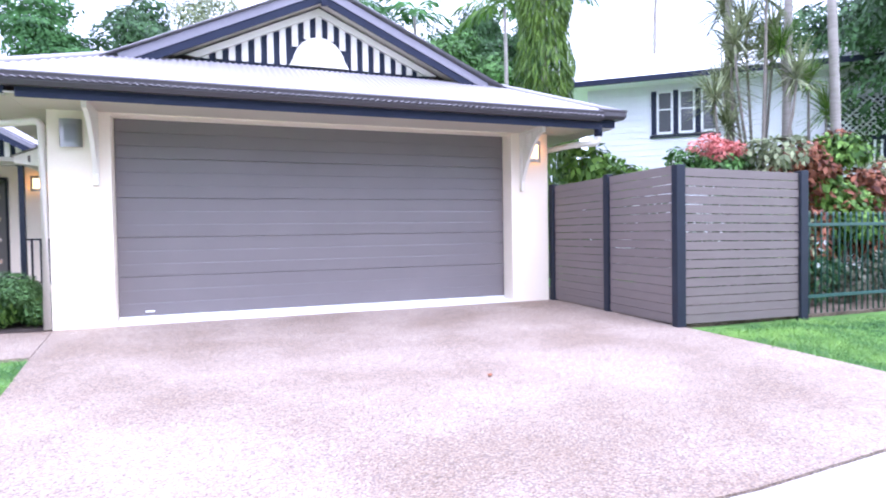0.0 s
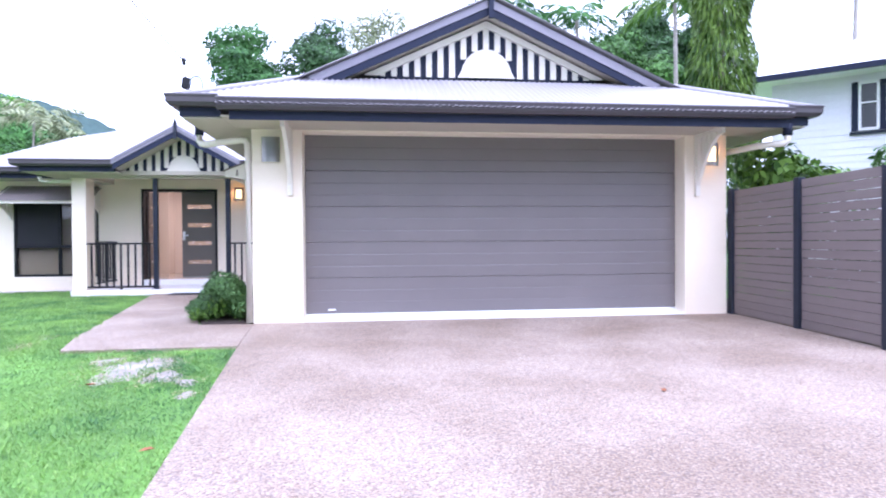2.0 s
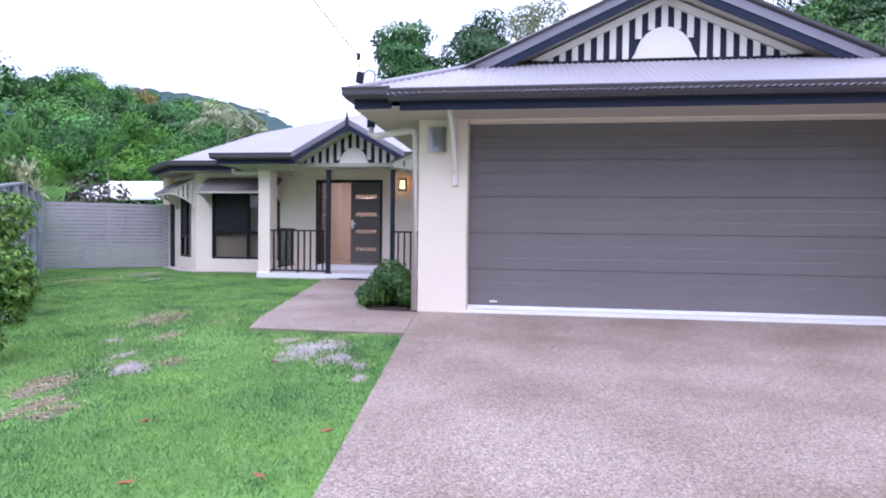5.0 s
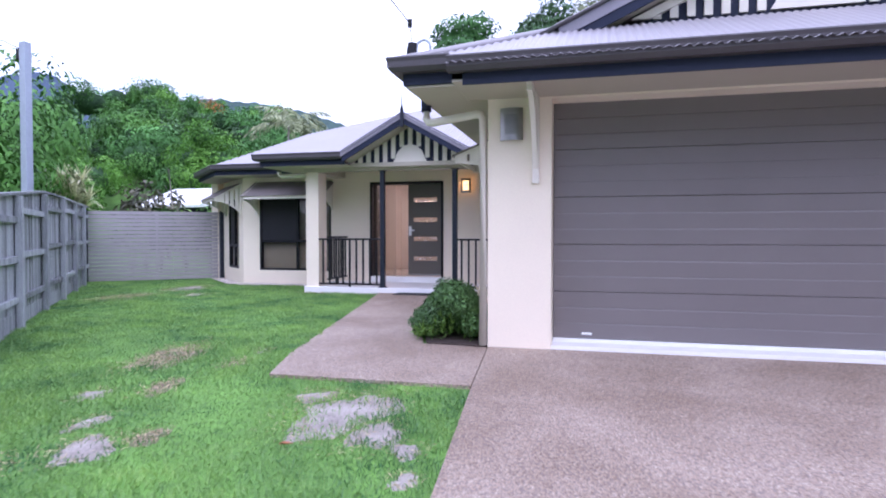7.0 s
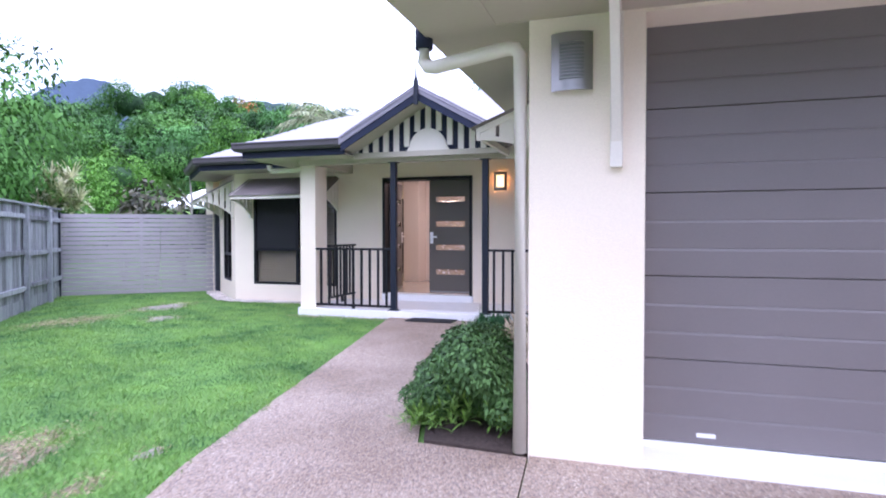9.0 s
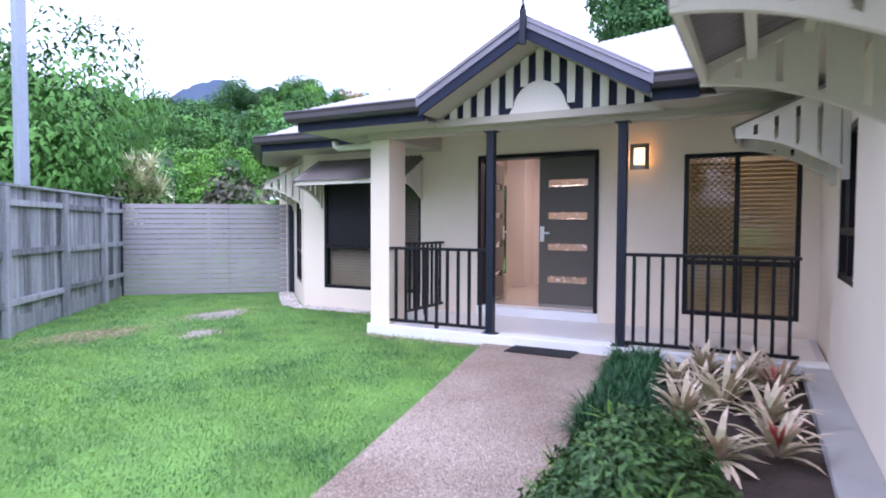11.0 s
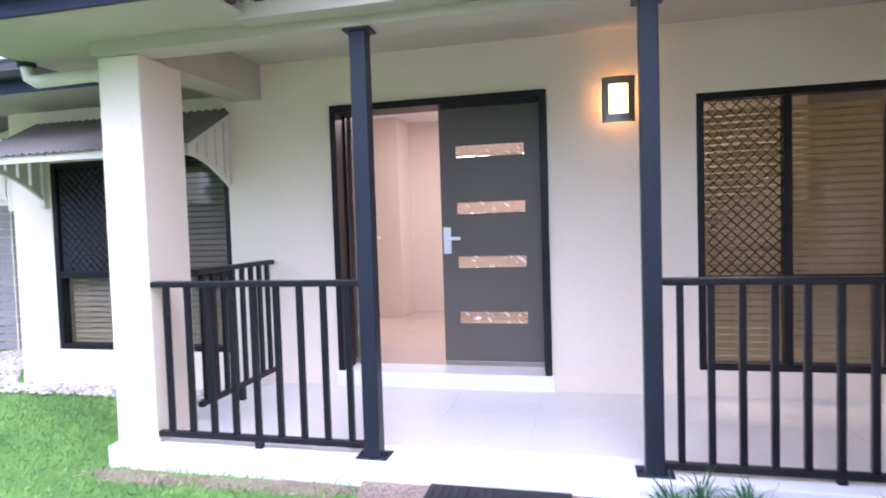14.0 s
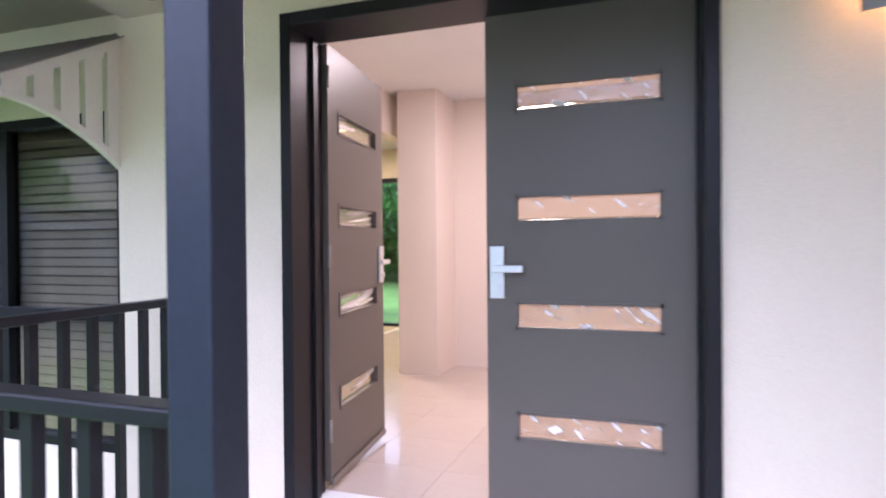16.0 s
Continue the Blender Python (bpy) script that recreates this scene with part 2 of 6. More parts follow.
M_LAWN = lawn_material()
M_BLADE = material("grass_blade", (0.050, 0.162, 0.050), 0.55, vary=0.12, fine=3.2, coarse=0.75, second=(0.245, 0.405, 0.090), island=0.12, span=0.28)
M_SAND = material("bare_sandy_soil", (0.19, 0.165, 0.14), 0.95, vary=0.2, fine=60, coarse=5, bump=0.7, bump_scale=70, second=(0.38, 0.34, 0.305))
M_THATCH = material("dry_lawn_thatch", (0.15, 0.115, 0.07), 0.95, vary=0.3, fine=70, coarse=7, bump=0.9, bump_scale=80, second=(0.27, 0.22, 0.15))
M_STRAW = material("dead_grass_blade", (0.34, 0.27, 0.15), 0.7, vary=0.25, fine=6, coarse=2, second=(0.50, 0.42, 0.26), island=0.4)


# ---- building helpers ----
ROOT = {}


def box(bm, x0, x1, y0, y1, z0, z1, bevel=0.0, m=None):
    t = bmesh.new()
    bmesh.ops.create_cube(t, size=1.0)
    bmesh.ops.transform(t, matrix=Matrix.Translation(((x0 + x1) / 2, (y0 + y1) / 2, (z0 + z1) / 2)) @ Matrix.Diagonal((abs(x1 - x0), abs(y1 - y0), abs(z1 - z0), 1)), verts=t.verts)
    if bevel:
        bmesh.ops.bevel(t, geom=t.edges[:], offset=bevel, segments=2, profile=0.5, affect="EDGES")
    join(bm, t, m)
    return bm


def join(bm, t, m=None):
    if m is not None:
        t.transform(m)
    me = bpy.data.meshes.new("tmp")
    t.to_mesh(me)
    t.free()
    bm.from_mesh(me)
    bpy.data.meshes.remove(me)


def prism(bm, pts, a, b, axis="y", bevel=0.0, m=None):
    """A polygon in the plane across the axis, drawn out from a to b along it."""
    t = bmesh.new()

    def at(p, s):
        return {"y": (p[0], s, p[1]), "x": (s, p[0], p[1]), "z": (p[0], p[1], s)}[axis]

    va = [t.verts.new(at(p, a)) for p in pts]
    vb = [t.verts.new(at(p, b)) for p in pts]
    t.faces.new(va)
    t.faces.new(vb[::-1])
    for i in range(len(pts)):
        j = (i + 1) % len(pts)
        t.faces.new((va[j], va[i], vb[i], vb[j]))
    bmesh.ops.recalc_face_normals(t, faces=t.faces[:])
    if bevel:
        bmesh.ops.bevel(t, geom=t.edges[:], offset=bevel, segments=1, affect="EDGES")
    join(bm, t, m)
    return bm


def tube(bm, pts, radius, sides=10, ends=None):
    """A round bar along a line of points; ends: the radius at the last point."""
    t = bmesh.new()
    rings = []
    pts = [Vector(p) for p in pts]
    for i, p in enumerate(pts):
        d = (pts[min(i + 1, len(pts) - 1)] - pts[max(i - 1, 0)]).normalized()
        q = d.to_track_quat("Z", "Y")
        r = radius if ends is None else radius + (ends - radius) * i / (len(pts) - 1)
        rings.append([t.verts.new(p + q @ Vector((r * math.cos(2 * math.pi * k / sides), r * math.sin(2 * math.pi * k / sides), 0))) for k in range(sides)])
    for a, b in zip(rings, rings[1:]):
        for k in range(sides):
            t.faces.new((a[k], a[(k + 1) % sides], b[(k + 1) % sides], b[k]))
    t.faces.new(rings[0][::-1])
    t.faces.new(rings[-1])
    for f in t.faces:
        f.smooth = len(f.verts) == 4
    join(bm, t)
    return bm


def sweep(bm, path, profile, closed=False):
    """A profile (offset outwards, height) carried along a level line of points, mitred; outwards is to the right of the line."""
    t = bmesh.new()
    rings = []
    P = [Vector(p) for p in path]
    for i, p in enumerate(P):
        d0 = (P[i] - P[i - 1]).normalized() if i else None
        d1 = (P[i + 1] - P[i]).normalized() if i < len(P) - 1 else None
        n0 = Vector((d0.y, -d0.x, 0)) if d0 else None
        n1 = Vector((d1.y, -d1.x, 0)) if d1 else None
        if n0 and n1:
            n = (n0 + n1).normalized()
            n = n / max(0.3, n.dot(n0))
        else:
            n = n0 or n1
        rings.append([t.verts.new(p + n * o + Vector((0, 0, h))) for o, h in profile])
    k = len(profile)
    for a, b in zip(rings, rings[1:]):
        for j in range(k):
            t.faces.new((a[j], a[(j + 1) % k], b[(j + 1) % k], b[j]))
    t.faces.new(rings[0][::-1])
    t.faces.new(rings[-1])
    bmesh.ops.recalc_face_normals(t, faces=t.faces[:])
    join(bm, t)
    return bm


def mesh_of(name, bm, mat):
    me = bpy.data.meshes.new(name)
    bm.to_mesh(me)
    bm.free()
    me.materials.append(mat)
    return me


def thing(name, at, label, category, group="", kind="", turn=0.0):
    ob = new(name)
    ob.empty_display_size = 0.1
    ob.matrix_basis = pose(*at, 0, 0, turn)
    ROOT[ob.name] = ob.matrix_basis.copy()
    return tagged(ob, label, category, group, kind)


def part(name, bm, mat, parent=None, label=""):
    """One mesh in world places, under a thing or a part."""
    if parent is not None:
        bm.transform(ROOT[parent.name].inverted())
    ob = new(name, mesh_of(name, bm, mat))
    if parent is not None:
        ob.parent = parent
        ROOT[ob.name] = ROOT[parent.name].copy()
    if label:
        ob["label"] = label
    return ob


def solid(name, bm, mat, label, category, kind="structure", group=""):
    """A single-mesh top-level thing or piece of the setting."""
    ob = new(name, mesh_of(name, bm, mat))
    ROOT[ob.name] = Matrix.Identity(4)
    return tagged(ob, label, category, group, kind)


def piece(name, me, parent, m):
    """One of many alike pieces that share a mesh."""
    ob = new(name, me)
    ob.parent = parent
    ob.matrix_basis = ROOT[parent.name].inverted() @ m
    return ob


def raw(name, verts, faces, mat, smooth=False):
    me = bpy.data.meshes.new(name)
    me.from_pydata(verts, [], faces)
    if smooth:
        me.polygons.foreach_set("use_smooth", [True] * len(me.polygons))
    me.materials.append(mat)
    me.update()
    return me


def quads(name, V, mat):
    """A mesh of loose quads from an array of shape (n, 4, 3)."""
    n = len(V)
    me = bpy.data.meshes.new(name)
    me.vertices.add(4 * n)
    me.vertices.foreach_set("co", np.ascontiguousarray(V, dtype=np.float32).ravel())
    me.loops.add(4 * n)
    me.loops.foreach_set("vertex_index", np.arange(4 * n, dtype=np.int32))
    me.polygons.add(n)
    me.polygons.foreach_set("loop_start", np.arange(0, 4 * n, 4, dtype=np.int32))
    me.update(calc_edges=True)
    me.materials.append(mat)
    return me


RNG = np.random.default_rng(7)


def canopy_normals(me, V, N):
    """Leaves shaded by the swell of the crown that they sit on: N holds one outward direction a leaf."""
    g = np.cross(V[:, 1] - V[:, 0], V[:, 3] - V[:, 0])
    turn = (g * N).sum(1) < 0
    V[turn] = V[turn][:, ::-1]
    me.vertices.foreach_set("co", np.ascontiguousarray(V, dtype=np.float32).ravel())
    me.polygons.foreach_set("use_smooth", np.ones(len(V), dtype=bool))
    me.update()
    me.normals_split_custom_set_from_vertices(np.repeat(N / np.linalg.norm(N, axis=1, keepdims=True), 4, 0))


def leaf_quads(c, d, length, width, droop=0.25, normal=None):
    """Leaves as bent kites: base c, direction d, arrays of n rows."""
    n = len(c)
    d = d / np.linalg.norm(d, axis=1, keepdims=True)
    side = np.cross(d, RNG.normal(size=(n, 3)) if normal is None else normal)
    side /= np.linalg.norm(side, axis=1, keepdims=True) + 1e-9
    L, W = np.broadcast_to(length, n)[:, None], np.broadcast_to(width, n)[:, None]
    down = np.array([0, 0, -1.0]) * droop * L
    mid = c + d * L * 0.5
    return np.stack([c, mid + side * W * 0.5, c + d * L + down, mid - side * W * 0.5], 1)


def crown_quads(centres, radii, per, size, flat=0.75, droop=0.25, swell=None):
    """Leaves on and in a set of uneven clumps; swell, a list, takes each leaf's outward direction."""
    out = []
    for c, r in zip(centres, radii):
        n = max(8, int(per * r * r))
        u = RNG.normal(size=(n, 3))
        u /= np.linalg.norm(u, axis=1, keepdims=True)
        lump = 1 + 0.15 * np.sin(u[:, 0] * 5 + c[0] * 3) * np.cos(u[:, 1] * 4 + c[1]) + 0.15 * np.sin(u[:, 2] * 7 + c[2] * 5)
        rad = r * lump * RNG.uniform(0.55, 1.0, n) ** 0.4
        p = np.array(c) + u * rad[:, None] * np.array([1, 1, flat])
        face = u + np.array([0, 0, 0.35]) + RNG.normal(size=(n, 3)) * 0.38
        if swell is not None:
            swell.append(u + np.array([0, 0, 0.15]) + RNG.normal(size=(n, 3)) * 0.22)
        d = np.cross(face, RNG.normal(size=(n, 3))) + np.array([0, 0, -0.25]) + u * 0.2
        out.append(leaf_quads(p, d, size * RNG.uniform(0.6, 1.3, n), size * 0.6 * RNG.uniform(0.6, 1.2, n), droop, face))
    return np.concatenate(out)


def corrugated(name, o, u, v, width, lo, hi, mat, pitch=0.076, amp=0.009, step=None):
    """Corrugated sheet: from o along u (level) and v (up the slope); lo(s) and hi(s) bound it at s along u."""
    o, u, v = Vector(o), Vector(u).normalized(), Vector(v).normalized()
    nrm = u.cross(v)
    if nrm.z < 0:
        nrm = -nrm
    k = 6
    cnt = int(width / pitch * k)
    verts, faces = [], []
    for i in range(cnt + 1):
        s = width * i / cnt
        a = amp * math.sin(2 * math.pi * s / pitch)
        b0, b1 = lo(s), max(lo(s) + 0.001, hi(s))
        for q in (b0, b1):
            verts.append(o + u * s + v * q + nrm * a)
    for i in range(cnt):
        a = 2 * i
        faces.append((a, a + 2, a + 3, a + 1))
    return raw(name, verts, faces, mat, True)


# ---- ground ----
def gz(y):
    """Height of the ground: level by the house, falling gently to the street."""
    return (-0.03 + 0.041 * max(y, -9.0)) if y < 0 else (-0.03 - 0.006 * min(y, 8.0))


def smooth01(a):
    a = min(1.0, max(0.0, a))
    return a * a * (3 - 2 * a)


def hill(x, y):
    d = math.hypot(x, y + 6)
    a = math.degrees(math.atan2(-x, y + 6))
    side = smooth01((a - 4) / 12) * smooth01((118 - a) / 18)
    p = 0.60 + 0.42 * smooth01((a - 22) / 13) - 0.15 * smooth01((a - 39) / 10)
    r = 17.4 * max(0.0, min(1.0, (d - 41) / 56)) ** 1.05 * p * side
    return r * (1 + 0.06 * math.sin(x * 0.09) * math.cos(y * 0.07))


def land(x, y):
    return gz(y) + hill(x, y)


gx = [-1600, -900, -500, -300, -200] + list(range(-150, -30, 8)) + list(range(-30, 31, 3)) + list(range(38, 160, 10)) + [250, 500, 900, 1600]
gy = [-1600, -600, -200, -80, -40, -20, -14, -9, -6, -4, -2, 0, 2, 5, 8, 12] + list(range(16, 150, 8)) + [200, 300, 500, 900, 1600]
verts = [(x, y, land(x, y) - 0.035) for y in gy for x in gx]
faces = [(j * len(gx) + i, j * len(gx) + i + 1, (j + 1) * len(gx) + i + 1, (j + 1) * len(gx) + i) for j in range(len(gy) - 1) for i in range(len(gx) - 1)]
ground = new("ground", raw("ground", verts, faces, M_LAWN, True))
tagged(ground, "green lawn and earth rising to a wooded hillside", "ground", kind="structure")


def slab(name, outline, mat, label, category, up=0.0, thick=0.12, sort_rows=()):
    """A poured slab that follows the fall of the ground; outline runs round it in plan."""
    bm = bmesh.new()
    top = [bm.verts.new((x, y, gz(y) + up)) for x, y in outline]
    low = [bm.verts.new((x, y, gz(y) + up - thick)) for x, y in outline]
    bm.faces.new(top)
    for i in range(len(outline)):
        j = (i + 1) % len(outline)
        bm.faces.new((top[j], top[i], low[i], low[j]))
    bmesh.ops.triangulate(bm, faces=bm.faces[:])
    bmesh.ops.recalc_face_normals(bm, faces=bm.faces[:])
    return solid(name, bm, mat, label, category)


slab("driveway", [(-0.62, -0.02), (-0.62, -0.30), (-0.52, -1.63), (-0.20, -5.2), (-0.12, -6.0), (3.5, -5.98), (6.3, -5.72), (6.24, -3.9), (6.12, -2.7), (5.98, -1.4), (5.85, -0.02)],
     M_AGG, "pinkish exposed-aggregate driveway in front of the garage", "driveway")
slab("front_path", [(-0.63, -0.29), (-1.31, -0.25), (-1.75, 1.2), (-1.98, 2.6), (-2.25, 4.97), (-3.69, 4.97), (-3.10, 2.28), (-2.47, -0.92), (-2.28, -1.64), (-0.53, -1.62)],
     M_AGG, "pinkish exposed-aggregate path leading to the porch", "path", up=-0.002)
slab("pavement", [(-30, -12.5), (30, -12.5), (30, -6.02), (6.5, -5.74), (3.5, -6.0), (-0.2, -6.03), (-30, -6.3)][::-1],
     M_CONC, "pale concrete crossover beside the driveway", "pavement", up=-0.004)
road_bm = bmesh.new()
box(road_bm, -300, 300, -19.5, -12.5, gz(-20) - 0.2, gz(-20) - 0.06)
solid("road", road_bm, material("asphalt", (0.05, 0.05, 0.052), 0.9, vary=0.2, fine=150, coarse=1, bump=0.5), "dark asphalt street behind the driveway", "road")
slab("garden_bed", [(-1.28, -0.22), (-0.66, -0.26), (-0.4, 0.02), (-0.36, 4.94), (-2.22, 4.94), (-1.95, 2.6), (-1.72, 1.2)],
     M_SOIL, "dark bare soil of the garden bed beside the path", "garden bed", up=0.005, thick=0.1)

M_LITTER = material("brown_leaf_litter", (0.085, 0.060, 0.042), 0.95, vary=0.5, fine=35, coarse=4, bump=1.0, bump_scale=30, second=(0.20, 0.15, 0.11))
slab("garden_bed_side", [(6.14, -2.60), (13.6, -2.72), (13.6, 1.6), (5.9, 1.6), (5.9, -0.2)], M_LITTER, "brown leaf litter under the shrubs behind the fence", "garden bed", up=0.004, thick=0.1)


# ---- walls ----
def wall(name, x0, x1, y0, y1, z0, z1, holes, mat, label, m=None):
    """A wall along x, with openings (xa, xb, za, zb) cut through."""
    bm = bmesh.new()
    xs = sorted({x0, x1, *[h[0] for h in holes], *[h[1] for h in holes]})
    for a, b in zip(xs, xs[1:]):
        spans, z = [], z0
        for h in sorted((h for h in holes if h[0] < b - 1e-6 and h[1] > a + 1e-6), key=lambda h: h[2]):
            spans.append((z, h[2]))
            z = h[3]
        spans.append((z, z1))
        for p, q in spans:
            if q - p > 1e-4:
                box(bm, a, b, y0, y1, p, q, m=m)
    bmesh.ops.remove_doubles(bm, verts=bm.verts[:], dist=0.0005)
    return solid(name, bm, mat, label, "wall")


DOOR_X0, DOOR_X1, DOOR_Z0, DOOR_Z1 = -4.43, -2.75, 0.15, 2.25
WY = 6.43
SOF = 2.43
PORCH_Z = 2.63
wall("wall_front", -5.35, -0.33, WY, WY + 0.2, -0.25, PORCH_Z + 0.02, [(DOOR_X0, DOOR_X1, DOOR_Z0 - 0.04, DOOR_Z1), (-1.735, -0.515, 0.22, 2.14)], M_RENDER,
     "smooth cream rendered front wall of the house")
BY = 6.52
wall("wall_bay_front", -7.68, -5.35, BY, BY + 0.2, -0.25, SOF, [(-7.25, -5.42, 0.25, 1.96)], M_RENDER, "smooth cream rendered wall round the bay window")
bm = bmesh.new()
box(bm, -5.35, -5.15, WY + 0.2, BY + 0.199, -0.25, SOF)
solid("wall_bay_return", bm, M_RENDER, "short cream rendered wall beside the bay", "wall")
bm = bmesh.new()
box(bm, -0.63, 0.0, -0.27, 0.14, -0.3, 2.62, 0.006)
solid("wall_garage_left", bm, M_RENDER, "cream rendered pier beside the garage door", "wall")
bm = bmesh.new()
box(bm, 5.17, 5.78, -0.27, 0.14, -0.3, 2.62, 0.006)
solid("wall_garage_right", bm, M_RENDER, "cream rendered pier beside the garage door", "wall")
bm = bmesh.new()
box(bm, 0.0, 5.17, -0.27, 0.14, 2.415, 2.62)
solid("wall_garage_lintel", bm, M_RENDER, "cream rendered lintel over the garage door", "wall")
turned = Matrix(((0, -1, 0, 0), (1, 0, 0, 0), (0, 0, 1, 0), (0, 0, 0, 1)))
wall("wall_garage_side", 0.14, WY, 0.18, 0.33, -0.25, 2.62, [(3.75, 4.75, 0.85, 2.05)], M_RENDER, "cream rendered side wall of the garage", m=turned)
bm = bmesh.new()
box(bm, 5.6, 5.78, 0.14, 12.0, -0.3, 2.62)
solid("wall_garage_east", bm, M_RENDER, "cream rendered side wall of the garage", "wall")
wall("wall_back", -9.3, 5.78, 12.0, 12.2, -0.3, 2.62, [(-7.9, -6.22, 0.13, 2.22)], M_RENDER, "cream rendered back wall of the house")
bm = bmesh.new()
box(bm, -9.5, -9.3, 7.9, 12.2, -0.3, 2.62)
solid("wall_side", bm, M_RENDER, "cream rendered side wall of the house", "wall")
bay = pose(-7.68, BY, 0, 0, 0, 136)
BAY_LEN = 2.1
wall("wall_bay", 0.0, BAY_LEN, -0.2, 0.0, -0.25, SOF, [(0.45, 1.5, 0.25, 1.96)], M_RENDER, "angled cream rendered wall of the bay", m=bay)
bm = bmesh.new()
box(bm, 0.14, 5.6, 0.14, 11.9, -0.1, -0.01)
solid("floor_garage", bm, M_CONC, "grey concrete garage floor", "floor")

# ---- roof ----
P = radians(24.2)
C, S, T = math.cos(P), math.sin(P), math.tan(P)
EX0, EX1, EY, EZ = -1.41, 6.60, -1.0, 2.655
RUN = (EX1 - EX0) / 2
GABLE_Y = 0.32


def roof(name, me, label):
    ob = new(name, me)
    return tagged(ob, label, "roof", kind="structure")


W = EX1 - EX0
roof("roof_garage_front", corrugated("roof_garage_front", (EX0, EY, EZ), (1, 0, 0), (0, C, S), W, lambda s: -0.2 / C if 0.57 < s < W - 0.47 else 0.0,
     lambda s: min(s, W - s, GABLE_Y - EY + 0.12) / C, M_ROOF), "pale grey corrugated steel roof over the garage")
roof("roof_garage_left", corrugated("roof_garage_left", (EX0, EY, EZ), (0, 1, 0), (C, 0, S), 13.2, lambda s: 0.0,
     lambda s: (min(s, RUN) if s < GABLE_Y - EY - 0.12 else RUN) / C, M_ROOF), "pale grey corrugated steel roof over the garage")
roof("roof_garage_right", corrugated("roof_garage_right", (EX1, EY, EZ), (0, 1, 0), (-C, 0, S), 13.2, lambda s: 0.0,
     lambda s: (min(s, RUN) if s < GABLE_Y - EY - 0.12 else RUN) / C, M_ROOF), "pale grey corrugated steel roof over the garage")
P = radians(22.5)
C, S, T = math.cos(P), math.sin(P), math.tan(P)
HX, HY, CUT = -9.6, 5.74, 1.6
roof("roof_house_front", corrugated("roof_house_front", (HX + CUT, HY, 2.63), (1, 0, 0), (0, C, S), 7.6, lambda s: 0.0,
     lambda s: min(s / 0.414, (s + CUT) if s > 1.13 else 99, 5.4) / C, M_ROOF), "pale grey corrugated steel roof of the house")
roof("roof_house_bay", corrugated("roof_house_bay", (HX, HY + CUT, 2.63), (1, -1, 0), (C * 0.7071, C * 0.7071, S), CUT * 1.4142, lambda s: 0.0,
     lambda s: min(s, CUT * 1.4142 - s) / 0.414 / C, M_ROOF), "pale grey corrugated steel roof over the bay")
roof("roof_house_left", corrugated("roof_house_left", (HX, HY + CUT, 2.63), (0, 1, 0), (C, 0, S), 7.5, lambda s: 0.0,
     lambda s: min(s / 0.414, (s + CUT) if s > 1.13 else 99, 5.4) / C, M_ROOF), "pale grey corrugated steel roof of the house")
PX, PY = -6.12, 4.40
GC, GH, GW = -3.02, 3.31, 1.20
roof("roof_porch_front", corrugated("roof_porch_front", (PX, PY, 2.64), (1, 0, 0), (0, C, S), 4.9, lambda s: max(0.0, (GW - abs(PX + s - GC)) * 0.55 / T + 0.06) / C if abs(PX + s - GC) < GW else 0.0,
     lambda s: min(s, 5.4) / C, M_ROOF), "pale grey corrugated steel roof over the porch")
roof("roof_porch_left", corrugated("roof_porch_left", (PX, PY, 2.64), (0, 1, 0), (C, 0, S), 6.0, lambda s: 0.0,
     lambda s: s / C, M_ROOF), "pale grey corrugated steel roof over the porch")
GC, GH, GW = -3.02, 3.31, 1.20
g28 = math.atan2(GH - 2.65, GW)
for sgn, nm in ((1, "left"), (-1, "right")):
    roof(f"roof_porch_gable_{nm}", corrugated("roof_porch_gable", (GC - sgn * GW, PY - 0.05, 2.65), (0, 1, 0), (sgn * math.cos(g28), 0, math.sin(g28)), 3.0, lambda s: 0.0,
         lambda s: GW / math.cos(g28), M_ROOF), "pale grey corrugated steel roof over the porch gable")

# hip cappings
TG = math.tan(radians(24.2))
for i, (a, b) in enumerate((((EX0, EY, EZ), (EX0 + GABLE_Y - EY, GABLE_Y, EZ + (GABLE_Y - EY) * TG)), ((EX1, EY, EZ), (EX1 - GABLE_Y + EY, GABLE_Y, EZ + (GABLE_Y - EY) * TG)))):
    bm = bmesh.new()
    tube(bm, [(a[0], a[1], a[2] + 0.004), (b[0], b[1], b[2] + 0.004)], 0.042, 8)
    solid(f"trim_hip_capping_{i + 1}", bm, M_ROOF, "rolled pale grey steel capping along the roof hip", "roof capping")


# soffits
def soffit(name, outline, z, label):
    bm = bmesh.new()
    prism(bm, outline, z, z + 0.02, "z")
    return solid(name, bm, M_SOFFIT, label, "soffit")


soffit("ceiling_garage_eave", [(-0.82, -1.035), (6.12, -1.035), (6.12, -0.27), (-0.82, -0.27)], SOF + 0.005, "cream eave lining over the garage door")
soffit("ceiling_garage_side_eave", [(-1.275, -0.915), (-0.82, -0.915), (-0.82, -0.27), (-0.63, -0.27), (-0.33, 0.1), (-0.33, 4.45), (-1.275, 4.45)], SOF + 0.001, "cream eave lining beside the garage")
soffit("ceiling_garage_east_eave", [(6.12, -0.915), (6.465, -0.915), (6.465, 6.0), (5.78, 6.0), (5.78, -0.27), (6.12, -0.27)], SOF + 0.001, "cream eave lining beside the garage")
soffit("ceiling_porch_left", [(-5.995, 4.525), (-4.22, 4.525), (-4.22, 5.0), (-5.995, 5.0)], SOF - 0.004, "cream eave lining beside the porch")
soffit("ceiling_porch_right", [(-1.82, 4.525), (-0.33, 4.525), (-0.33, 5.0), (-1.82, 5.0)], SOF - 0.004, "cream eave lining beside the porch")
